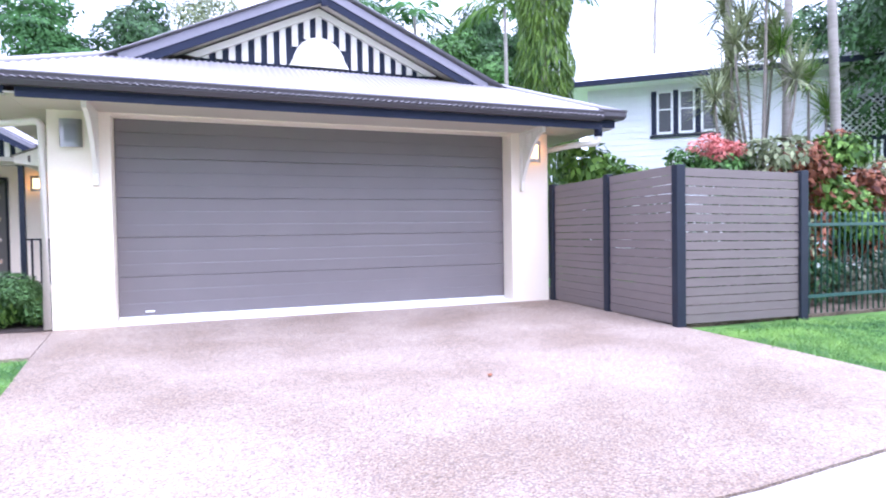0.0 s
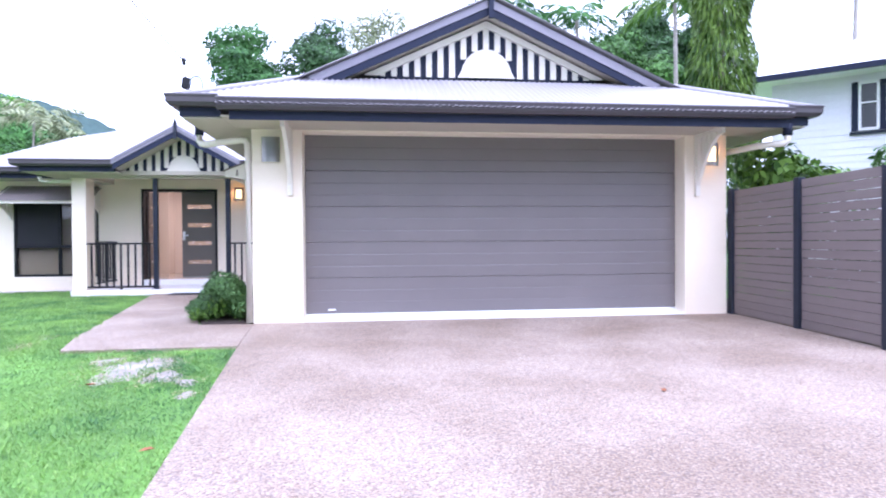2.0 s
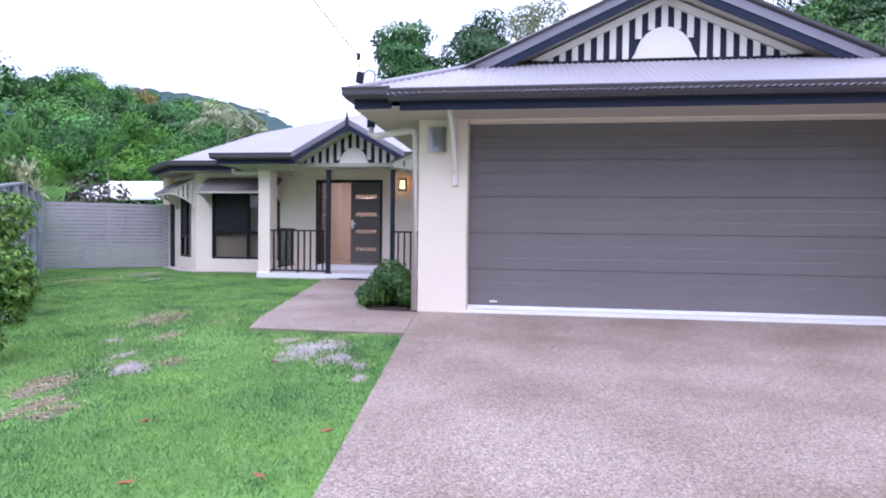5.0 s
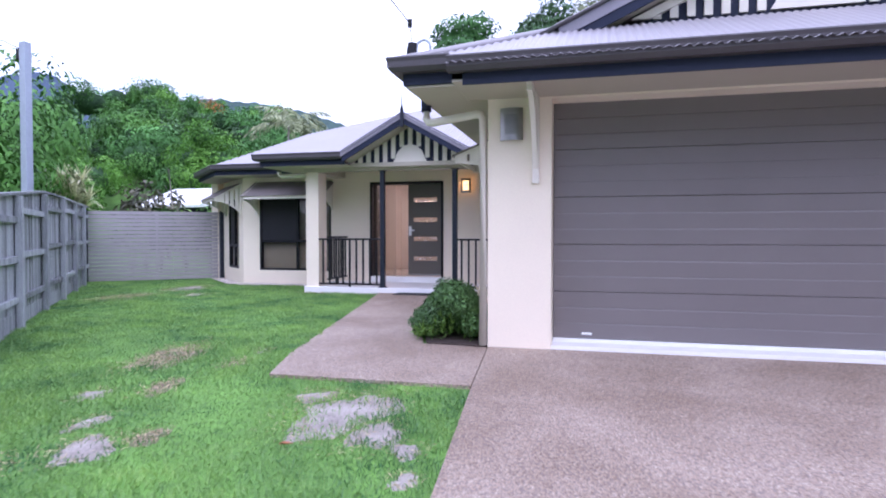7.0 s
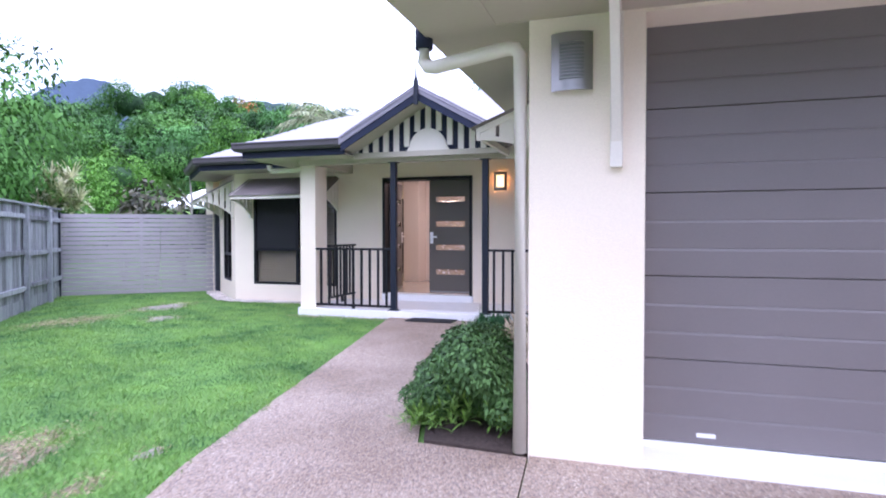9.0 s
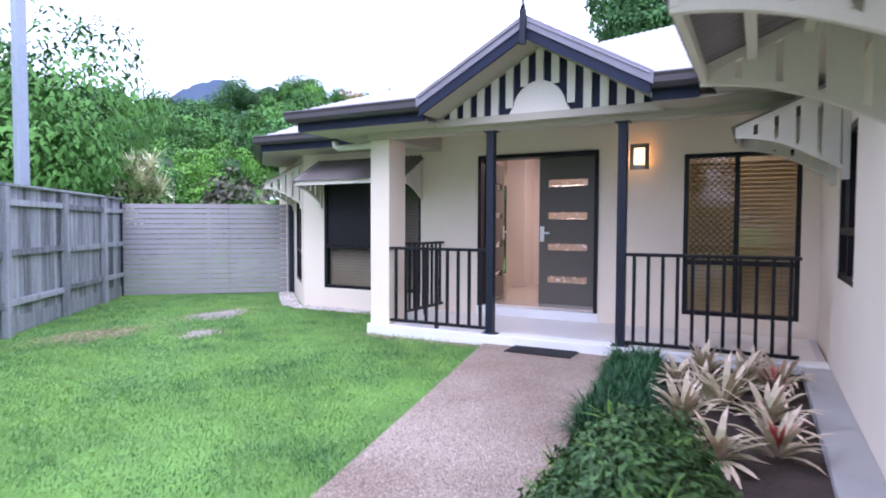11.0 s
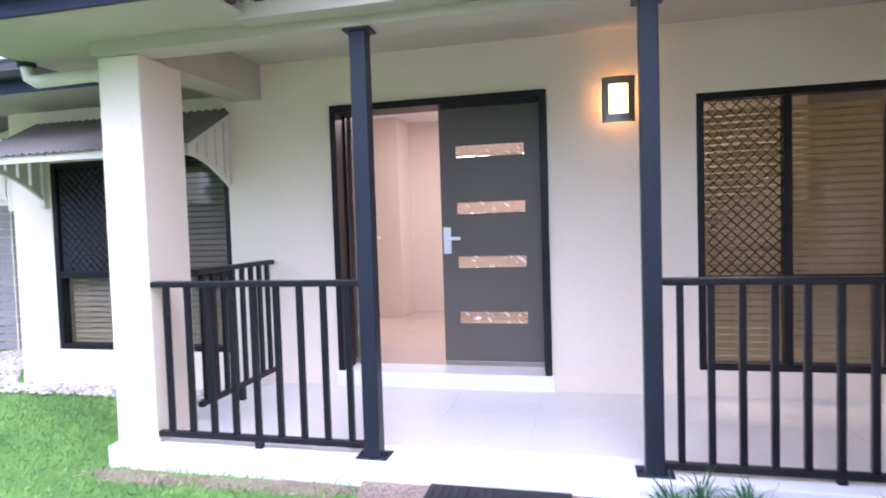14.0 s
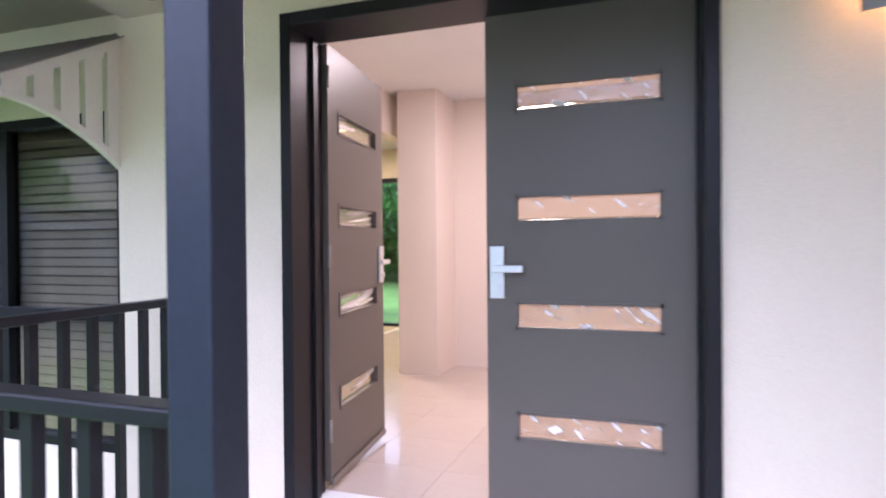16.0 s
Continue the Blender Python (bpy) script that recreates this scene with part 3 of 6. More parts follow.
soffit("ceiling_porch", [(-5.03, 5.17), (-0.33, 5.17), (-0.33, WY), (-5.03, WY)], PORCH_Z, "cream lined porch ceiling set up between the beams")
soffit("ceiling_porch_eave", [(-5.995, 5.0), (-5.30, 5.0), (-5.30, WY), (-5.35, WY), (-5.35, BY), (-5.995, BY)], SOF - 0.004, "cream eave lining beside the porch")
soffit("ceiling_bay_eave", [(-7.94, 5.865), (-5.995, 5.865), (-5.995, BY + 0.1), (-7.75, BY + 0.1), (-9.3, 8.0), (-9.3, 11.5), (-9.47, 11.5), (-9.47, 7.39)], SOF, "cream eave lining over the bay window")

# gutters and fascias
GUT = [(0.0, 0.0), (0.085, 0.0), (0.118, 0.04), (0.118, 0.092), (0.130, 0.122), (0.117, 0.136), (0.106, 0.112), (0.0, 0.115)]
FAS = [(-0.022, -0.105), (0.0, -0.105), (0.0, 0.10), (-0.022, 0.10)]


def gutter(path, z, label, fascia=True, inset=0.0):
    t = thing("gutter", (path[0][0], path[0][1], z), label, "gutter", "gutters of the house")
    bm = bmesh.new()
    sweep(bm, [(x, y, z) for x, y in path], GUT)
    part("trough", bm, M_GUTTER, t)
    if fascia:
        bm = bmesh.new()
        sweep(bm, [(x + (inset if i == 0 else 0), y, z + 0.004) for i, (x, y) in enumerate(path)], FAS)
        part("fascia", bm, M_NAVY_FLAT, t, "charcoal blue fascia board")
    return t


gutter([(-0.84, -1.06), (6.14, -1.06)], 2.50, "dark grey gutter with blue fascia along the garage front", inset=0.12)
gutter([(-1.30, 4.38), (-1.30, -0.94), (-0.84, -0.94)], 2.555, "dark grey gutter with blue fascia along the garage side")
gutter([(6.14, -0.94), (6.49, -0.94), (6.49, 9.0)], 2.555, "dark grey gutter with blue fascia along the garage side")
gutter([(-6.02, 5.70), (-6.02, 4.50), (-4.22, 4.50)], 2.53, "dark grey gutter with blue fascia along the porch")
gutter([(-1.82, 4.50), (-1.42, 4.50)], 2.53, "dark grey gutter with blue fascia along the porch")
gutter([(-9.5, 11.5), (-9.5, 7.38), (-7.96, 5.84), (-6.05, 5.84)], 2.53, "dark grey gutter with blue fascia along the bay")


# ---- gables ----
def gable(cx, y, apex, base_z, half, barge_half, barge_low, battens, arch_r, name_label, back=0.2, tip=0.24):
    """A battened gable: dark backing, pale battens, a half-round panel, barge boards and a finial."""
    t = thing("gable", (cx, y, base_z), name_label, "gable", "gables of the house")
    sl = (apex - barge_low) / barge_half
    pt = base_z + half * sl
    top = lambda x: pt - sl * abs(x - cx)
    yb, y = y, y + back
    bm = bmesh.new()
    prism(bm, [(cx - half - 0.12, base_z - 0.05), (cx + half + 0.12, base_z - 0.05), (cx, pt + 0.1)], y + 0.05, y + 0.08)
    part("backing", bm, M_NAVY_FLAT, t, "charcoal blue backing board")
    bw = 2 * half / (battens * 2 + 1)
    for i in range(-(battens // 2) - 1, battens // 2 + 2):
        x = cx + i * bw * 2.02
        if abs(x - cx) > half - bw:
            continue
        lo = base_z
        d = abs(x - cx)
        if d < arch_r:
            lo = base_z + math.sqrt(max(0, arch_r ** 2 - d * d)) * 0.95
        a, b = x - bw / 2, x + bw / 2
        bm = bmesh.new()
        pts = [(a, lo), (b, lo), (b, top(b)), (a, top(a))] if i else [(a, lo), (b, lo), (b, top(b)), (x, top(x)), (a, top(a))]
        if min(top(a), top(b)) - lo < 0.01:
            bm.free()
            continue
        prism(bm, pts, y + 0.02, y + 0.05)
        part("batten", bm, M_TRIM, t)
    bm = bmesh.new()
    arc = [(cx + arch_r * 0.86 * math.cos(k * math.pi / 14) * (1.12 if k in (0, 14) else 1), base_z + (arch_r * 0.95 * math.sin(k * math.pi / 14))) for k in range(15)]
    prism(bm, arc, y + 0.008, y + 0.05)
    part("arch_panel", bm, M_TRIM, t, "half-round cream panel")
    for sgn in (-1, 1):
        def edge(u, dz):
            return (cx + sgn * u, apex - sl * u + dz)
        bm = bmesh.new()
        prism(bm, [edge(0, -0.085), edge(barge_half, -0.085), edge(barge_half, -0.20), edge(0, -0.20)], yb - 0.04, yb - 0.01)
        part("barge_board", bm, M_NAVY_FLAT, t, "charcoal blue barge board")
        bm = bmesh.new()
        prism(bm, [edge(0, 0.03), edge(barge_half + 0.03, 0.03), edge(barge_half + 0.03, -0.09), edge(0, -0.09)], yb - 0.055, yb + 0.10)
        part("barge_capping", bm, M_BARGE, t, "grey metal barge capping")
        bm = bmesh.new()
        prism(bm, [(cx, pt + 0.08), (cx + sgn * (half + 0.15), pt + 0.08 - sl * (half + 0.15)), (cx + sgn * (half + 0.02), base_z), (cx + sgn * (half - 0.03), base_z), (cx, pt - 0.02)], y - 0.01, y + 0.045)
        part("cover_strip", bm, M_TRIM, t, "cream cover strip")
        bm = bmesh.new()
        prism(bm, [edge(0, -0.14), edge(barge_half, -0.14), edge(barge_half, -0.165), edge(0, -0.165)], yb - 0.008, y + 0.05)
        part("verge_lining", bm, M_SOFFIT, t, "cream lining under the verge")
    return t


g1 = gable(2.555, GABLE_Y, 4.395, 3.37, 1.62, 2.49, 3.25, 19, 0.44, "cream battened gable with blue backing over the garage", 0.2)
g2 = gable(GC, 4.42, GH + 0.02, 2.485, 1.31, GW, 2.66, 15, 0.35, "cream battened gable with blue backing over the porch", 0.42)
bm = bmesh.new()
box(bm, GC - 0.03, GC + 0.03, 4.32, 4.37, 3.06, 3.40, 0.006)
tube(bm, [(GC, 4.345, 3.40), (GC, 4.345, 3.44), (GC, 4.345, 3.47), (GC, 4.345, 3.68)], 0.028, 8, 0.004)
part("finial", bm, M_NAVY, g2, "spiked blue finial")
bm = bmesh.new()
box(bm, 2.575 - 0.035, 2.575 + 0.035, GABLE_Y - 0.12, GABLE_Y - 0.07, 4.13, 4.49, 0.006)
part("finial", bm, M_NAVY_FLAT, g1, "square blue finial post")
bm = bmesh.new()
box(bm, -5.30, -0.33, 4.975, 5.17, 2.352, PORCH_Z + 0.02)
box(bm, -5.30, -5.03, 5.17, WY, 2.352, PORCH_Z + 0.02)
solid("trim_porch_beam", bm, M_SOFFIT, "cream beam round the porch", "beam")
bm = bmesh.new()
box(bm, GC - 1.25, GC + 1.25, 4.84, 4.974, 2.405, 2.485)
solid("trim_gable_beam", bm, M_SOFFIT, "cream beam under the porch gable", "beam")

# ---- porch ----
bm = bmesh.new()
box(bm, -5.30, -5.02, 5.03, 5.42, -0.2, 2.351, 0.008)
solid("porch_column", bm, M_RENDER, "square cream rendered column at the porch corner", "column", kind="")
bm = bmesh.new()
box(bm, -5.28, -0.35, 5.0, WY, -0.25, 0.0335)
floor_porch = solid("floor_porch", bm, M_GROUT, "pale tiled porch floor", "floor")

# porch floor tiles
tile_bm = bmesh.new()
box(tile_bm, 0, 0.5985, 0, 0.5985, 0, 0.012, 0.0008)
tile_me = mesh_of("tile", tile_bm, M_TILE)
for i in range(8):
    for j in range(2):
        piece("tile", tile_me, floor_porch, pose(-5.22 + 0.6 * i, 5.22 + 0.6 * j, 0.024))
bm = bmesh.new()
box(bm, -5.30, -0.34, 4.945, 5.215, -0.2, 0.034, 0.006)
solid("trim_porch_edge", bm, M_WHITE, "pale painted concrete edge of the porch", "porch edge")
bm = bmesh.new()
box(bm, DOOR_X0 - 0.02, DOOR_X1 + 0.02, 6.40, 6.68, 0.03, 0.154, 0.006)
solid("trim_door_step", bm, M_WHITE, "white tiled door step", "step")
bm = bmesh.new()
box(bm, -0.56, -0.33, 0.3, 4.98, -0.25, 0.02, 0.01)
solid("trim_wall_footing", bm, M_CONC, "pale concrete footing along the garage wall", "footing")

# ---- garage door ----
gdoor = thing("garage_door", (2.585, 0.02, 0.0), "closed taupe steel sectional garage door with ribbed panels", "garage door")
SEC = 2.39 / 5
for i in range(5):
    z0 = 0.035 + SEC * i
    bm = bmesh.new()
    prof = [(0.05, z0 + 0.0003)]
    for k in range(3):
        a, b = z0 + 0.0003 + (SEC - 0.0006) * k / 3, z0 + 0.0003 + (SEC - 0.0006) * (k + 1) / 3
        prof += [(0.009 if k == 0 else 0.004, a), (0.0, a + (0.004 if k == 0 else 0.0015)), (0.0, b - (0.005 if k == 2 else 0.016)), (0.009 if k == 2 else 0.004, b - 0.0005)]
    prof += [(0.05, z0 + SEC - 0.0003)]
    prism(bm, prof, 0.005, 5.165, "x")
    part("panel", bm, M_GDOOR, gdoor)
bm = bmesh.new()
box(bm, 0.0, 5.17, -0.012, 0.05, -0.02, 0.033, 0.004)
part("bottom_seal", bm, M_WHITE, gdoor, "white bottom weather strip")
bm = bmesh.new()
box(bm, 0.29, 0.39, -0.006, 0.004, 0.075, 0.098, 0.002)
part("maker_plate", bm, M_WHITE, gdoor, "small white plate")
bm = bmesh.new()
box(bm, -0.01, 5.18, -0.26, -0.02, -0.06, -0.004, 0.004)
solid("trim_garage_sill", bm, M_WHITE, "white painted concrete strip under the garage door", "sill")


# ---- fan brackets and awnings ----
def fan_bracket(name, m, depth, height, drop, boards, label, thick=0.035, parent=None, back=0.05, lift=0.0):
    """A pale timber bracket: wall strip, sloping top strip, curved lower strip and upright boards. In its own plane x runs out from the wall, z up; m places it."""
    def top(u):
        return -drop * u / depth
    tip = 0.07

    def low(u):
        k = u / depth
        return -height + (height - drop - tip) * math.sin(math.pi / 2 * k) ** 0.9 if k > 0 else -height
    t = parent if parent else thing(name, m.translation, label, "bracket", "fan brackets")
    base = part if parent is None else part

    def put(nm, bm):
        bm.transform(m)
        part(nm, bm, M_TRIM, t)
    bm = bmesh.new()
    box(bm, 0, back, -thick / 2 - 0.008, thick / 2 + 0.008, -height - 0.03, 0.0, 0.004)
    put("wall_strip", bm)
    bm = bmesh.new()
    prism(bm, [(0, 0.02), (depth, top(depth) + 0.02), (depth, top(depth) - 0.03), (0, -0.03)], -thick / 2, thick / 2)
    put("top_strip", bm)
    n = 14
    us = [depth * i / n for i in range(n + 1)]
    bm = bmesh.new()
    prism(bm, [(u, low(u)) for u in us] + [(u, min(top(u), low(u) + 0.030 + 0.015 * (1 - u / depth))) for u in us[::-1]], -thick / 2 + 0.002, thick / 2 - 0.002)
    put("curved_strip", bm)
    w = (depth - back) / boards
    for i in range(boards):
        a, b = back + w * i + 0.015, back + w * (i + 1) - 0.015
        zl, zh = max(low(a), low(b)) - 0.01, min(top(a), top(b))
        if zh - zl < 0.03:
            continue
        bm = bmesh.new()
        prism(bm, [(a, low(a) + 0.004), (b, low(b) + 0.004), (b, top(b)), (a, top(a))], -thick / 2 + 0.005, thick / 2 - 0.005)
        put("slat", bm)
    return t


def out_from(x, y, z, ang):
    """Place: own x axis points out from the wall at that angle in plan."""
    return pose(x, y, z, 0, 0, ang)


fan_bracket("eave_bracket", out_from(-0.15, -0.27, 2.42, -90), 0.66, 0.80, 0.0, 5, "cream slatted fan bracket under the garage eave", thick=0.05)
fan_bracket("eave_bracket", out_from(5.34, -0.27, 2.42, -90), 0.66, 0.80, 0.0, 5, "cream slatted fan bracket under the garage eave", thick=0.05)

M_AWN = material("grey_brown_awning_steel", (0.20, 0.175, 0.17), 0.45, vary=0.08, fine=30, coarse=2)


def awning(m, width, depth, drop, label, height=0.72, boards=5):
    """A window awning in its own frame: x along the wall, y into the wall, top edge at z 0; fan brackets at the ends."""
    t = thing("window_awning", m.translation, label, "awning", "window awnings")
    ln = math.hypot(depth, drop)
    me = corrugated("awning_sheet", (-0.03, -depth - 0.03, -drop - 0.02), (1, 0, 0), (0, depth / ln, drop / ln), width + 0.06, lambda s: 0.0, lambda s: ln + 0.02, M_AWN)
    bm = bmesh.new()
    bm.from_mesh(me)
    bm.transform(m)
    ob = part("sheet", bm, M_AWN, t, "corrugated grey-brown steel sheet")
    bm = bmesh.new()
    box(bm, 0, width, -depth, -depth + 0.03, -drop - 0.085, -drop - 0.03, 0.003)
    bm.transform(m)
    part("front_rail", bm, M_TRIM, t)
    for x in (0.02, width - 0.02):
        fan_bracket("bracket", m @ pose(x, 0, -0.03, 0, 0, -90), depth, height, drop, boards, "", parent=t)
    for k in range(1, 4):
        bm = bmesh.new()
        z = -drop * (1 - k / 4)
        yy = -depth * (1 - k / 4)
        box(bm, 0.03, width - 0.03, yy - 0.02, yy + 0.02, z - 0.085, z - 0.045)
        bm.transform(m)
        part("batten", bm, M_TRIM, t)
    return t


awning(pose(-7.32, BY, 2.33, 0, 0, 0), 1.99, 0.64, 0.36, "grey-brown corrugated awning on cream brackets over the bay window")
awning(bay @ pose(1.75, 0, 2.33, 0, 0, 180), 1.6, 0.62, 0.36, "grey-brown corrugated awning on cream brackets over the angled window")
awning(pose(-0.33, 1.72, 2.36, 0, 0, -90), 1.1, 0.84, 0.34, "grey-brown corrugated awning on cream brackets beside the garage pier")
awning(pose(-0.33, 5.06, 2.42, 0, 0, -90), 0.95, 0.78, 0.33, "grey-brown corrugated awning on cream brackets over the garage window")


# ---- posts and railings ----
for x in (-3.648, -2.18):
    t = thing("porch_post", (x, 5.05, 0.03), "slim charcoal blue steel post holding up the porch beam", "post", "porch posts")
    bm = bmesh.new()
    box(bm, x - 0.045, x + 0.045, 5.005, 5.095, 0.036, 2.352, 0.006)
    part("shaft", bm, M_NAVY, t)
    bm = bmesh.new()
    box(bm, x - 0.09, x + 0.09, 4.985, 5.115, 0.034, 0.044, 0.003)
    part("base_plate", bm, M_NAVY, t)
    bm = bmesh.new()
    box(bm, x - 0.075, x + 0.075, 4.99, 5.11, 2.337, 2.352, 0.003)
    part("head_plate", bm, M_NAVY, t)
    for dx in (-0.07, 0.07):
        bm = bmesh.new()
        tube(bm, [(x + dx, 5.05, 0.044), (x + dx, 5.05, 0.058)], 0.012, 6)
        part("bolt", bm, M_NAVY, t)


def railing(a, b, n, label, z_top=1.01, z_low=0.09):
    a, b = Vector((*a, 0)), Vector((*b, 0))
    d = (b - a)
    ln = d.length
    m = Matrix.Translation((a.x, a.y, 0)) @ pose(0, 0, 0, 0, 0, math.degrees(math.atan2(d.y, d.x)))
    t = thing("railing", (a.x, a.y, 0.034), label, "railing", "porch railings")

    def put(nm, bm):
        bm.transform(m)
        return part(nm, bm, M_BLACK, t)
    bm = bmesh.new()
    box(bm, 0, ln, -0.032, 0.032, z_top - 0.035, z_top, 0.006)
    put("top_rail", bm)
    bm = bmesh.new()
    box(bm, 0, ln, -0.02, 0.02, z_low - 0.018, z_low + 0.018, 0.004)
    put("bottom_rail", bm)
    for i in range(n):
        x = ln * (i + 0.6) / (n + 0.2)
        bm = bmesh.new()
        box(bm, x - 0.016, x + 0.016, -0.014, 0.014, z_low + 0.018, z_top - 0.035)
        put("baluster", bm)
    bm = bmesh.new()
    box(bm, ln * 0.5 - 0.02, ln * 0.5 + 0.02, -0.02, 0.02, 0.034, z_low - 0.018)
    put("foot", bm)
    return t


railing((-5.02, 5.06), (-3.693, 5.06), 9, "black steel balustrade between column and post")
railing((-2.135, 5.06), (-0.57, 5.06), 11, "black steel balustrade between post and garage wall", 1.005, 0.075)
railing((-5.0, 5.425), (-5.0, 6.42), 8, "black steel balustrade returning to the front wall", 1.05, 0.15)

# ---- front door ----
fd = thing("door_1", ((DOOR_X0 + DOOR_X1) / 2, 6.5, 0.15), "grey-brown double front door with glass strips, one leaf open", "door", kind="structure")
for nm, d in (("jamb", (DOOR_X0 - 0.005, DOOR_X0 + 0.045, 6.405, 6.66, 0.15, DOOR_Z1)), ("jamb", (DOOR_X1 - 0.05, DOOR_X1, 6.405, 6.66, 0.15, DOOR_Z1)), ("head", (DOOR_X0 + 0.045, DOOR_X1 - 0.05, 6.405, 6.66, DOOR_Z1 - 0.055, DOOR_Z1))):
    bm = bmesh.new()
    box(bm, *d, 0.004)
    part(nm, bm, M_BLACK, fd, "black door frame")
for x0, x1 in ((DOOR_X0 + 0.045, DOOR_X0 + 0.06), (DOOR_X1 - 0.065, DOOR_X1 - 0.05)):
    bm = bmesh.new()
    box(bm, x0, x1, 6.565, 6.60, 0.15, DOOR_Z1 - 0.055)
    part("door_stop", bm, M_BLACK, fd)


def door_leaf(m, name, closed):
    """A leaf 0.79 wide hung at x 0: flush panel cut for four glass strips, beads, glass, seal and lever."""
    W_, H_, T_ = 0.79, 2.02, 0.04
    gx0, gx1 = 0.115, 0.675
    rows = [(0.32, 0.435), (0.76, 0.875), (1.185, 1.30), (1.625, 1.74)]
    leaf = bmesh.new()
    box(leaf, 0.0, gx0, 0, T_, 0.02, H_)
    box(leaf, gx1, W_, 0, T_, 0.02, H_)
    z = 0.02
    for a, b in rows + [(H_, H_)]:
        box(leaf, gx0, gx1, 0, T_, z, a)
        z = b
    bmesh.ops.remove_doubles(leaf, verts=leaf.verts[:], dist=0.0004)
    leaf.transform(m)
    lf = part(name, leaf, M_DOOR, fd, "grey-brown painted leaf" + ("" if closed else " standing open"))
    for a, b in rows:
        bm = bmesh.new()
        for d in ((gx0, gx1, a, a + 0.012), (gx0, gx1, b - 0.012, b), (gx0, gx0 + 0.012, a, b), (gx1 - 0.012, gx1, a, b)):
            box(bm, d[0], d[1], -0.004, T_ + 0.004, d[2], d[3])
        bm.transform(m)
        part("glazing_bead", bm, M_DOOR, lf)
        n = 24
        bm = bmesh.new()
        vs = []
        for i in range(n + 1):
            for j in range(5):
                x, zz = gx0 + 0.003 + (gx1 - gx0 - 0.006) * i / n, a + 0.003 + (b - a - 0.006) * j / 4
                vs.append(bm.verts.new((x, 0.018 + 0.0012 * math.sin(i * 1.9 + j * 1.3) + 0.0010 * math.sin(i * 0.8 - j * 2.1), zz)))
        for i in range(n):
            for j in range(4):
                bm.faces.new((vs[i * 5 + j], vs[(i + 1) * 5 + j], vs[(i + 1) * 5 + j + 1], vs[i * 5 + j + 1])).smooth = True
        ext = bmesh.ops.extrude_face_region(bm, geom=bm.faces[:])
        bmesh.ops.translate(bm, vec=(0, 0.006, 0), verts=[v for v in ext["geom"] if isinstance(v, bmesh.types.BMVert)])
        bmesh.ops.recalc_face_normals(bm, faces=bm.faces[:])
        bm.transform(m)
        part("glass_strip", bm, M_GLASS_OBS, lf, "patterned amber-tinted glass strip").visible_shadow = False
    bm = bmesh.new()
    box(bm, 0.005, W_ - 0.005, -0.012, 0.006, 0.0, 0.032, 0.003)
    bm.transform(m)
    part("weather_seal", bm, M_STEEL, lf, "aluminium weather strip")
    lx = 0.045 if closed else W_ - 0.055
    sg = 1 if closed else -1
    bm = bmesh.new()
    box(bm, lx - 0.031, lx + 0.031, -0.014, 0.0, 0.885, 1.095, 0.005)
    bm.transform(m)
    pl = part("lock_plate", bm, M_CHROME, lf, "satin chrome lock plate")
    bm = bmesh.new()
    tube(bm, [(lx, -0.01, 1.005), (lx, -0.05, 1.005)], 0.011, 10)
    box(bm, min(lx - 0.01 * sg, lx + 0.115 * sg), max(lx - 0.01 * sg, lx + 0.115 * sg), -0.060, -0.040, 0.991, 1.019, 0.006)
    bm.transform(m)
    part("lever", bm, M_CHROME, lf, "satin chrome lever")
    bm = bmesh.new()
    tube(bm, [(lx, -0.012, 0.93), (lx, -0.024, 0.93)], 0.014, 12)
    bm.transform(m)
    part("key_cylinder", bm, M_CHROME, lf)
    if not closed:
        for hz in (0.2, 1.0, 1.82):
            bm = bmesh.new()
            tube(bm, [(-0.004, -0.004, hz), (-0.004, -0.004, hz + 0.1)], 0.008, 8)
            bm.transform(m)
            part("hinge", bm, M_STEEL, lf)
    return lf


door_leaf(pose(-3.60, 6.61, 0.175), "leaf", True)
door_leaf(pose(DOOR_X0 + 0.068, 6.67, 0.178, 0, 0, 97), "leaf", False)


# ---- hall ----
bm = bmesh.new()
box(bm, -6.3, -0.6, WY + 0.2, 11.98, 0.0, 0.138)
hall = solid("floor_hall", bm, M_GROUT, "glossy beige tiled hall floor", "floor")
tb = bmesh.new()
box(tb, 0, 0.4482, 0, 0.4482, 0, 0.014, 0.001)
tme = mesh_of("tile", tb, M_TILE_IN)
for i in range(9):
    for j in range(11):
        piece("tile", tme, hall, pose(-6.2 + 0.45 * i, WY + 0.19 + 0.45 * j, 0.136))
bm = bmesh.new()
prism(bm, [(-7.5, WY + 0.2), (5.6, WY + 0.2), (5.6, 12.0), (-9.3, 12.0), (-9.3, 8.35)], 2.62, 2.66, "z")
solid("ceiling_hall", bm, M_WHITE, "white plaster ceiling of the hall", "ceiling")
bm = bmesh.new()
prism(bm, [(-5.08, 9.1), (-4.72, 9.1), (-4.72, 9.6), (-2.5, 9.6), (-2.5, 9.75), (-4.85, 9.75), (-4.85, 9.3), (-5.08, 9.3)], 0.15, 2.62, "z")
solid("wall_hall_back", bm, M_RENDER_IN, "warm cream hall wall with a nib", "wall")
bm = bmesh.new()
box(bm, -2.6, -2.45, WY + 0.2, 9.6, 0.15, 2.62)
solid("wall_hall_right", bm, M_RENDER_IN, "warm cream hall wall", "wall")
bm = bmesh.new()
box(bm, -5.28, -5.16, WY + 0.21, 8.0, 0.15, 2.62)
box(bm, -5.28, -5.16, 8.0, 12.0, 2.25, 2.62)
solid("wall_hall_left", bm, M_RENDER_IN, "warm cream hall wall beside the open leaf", "wall")
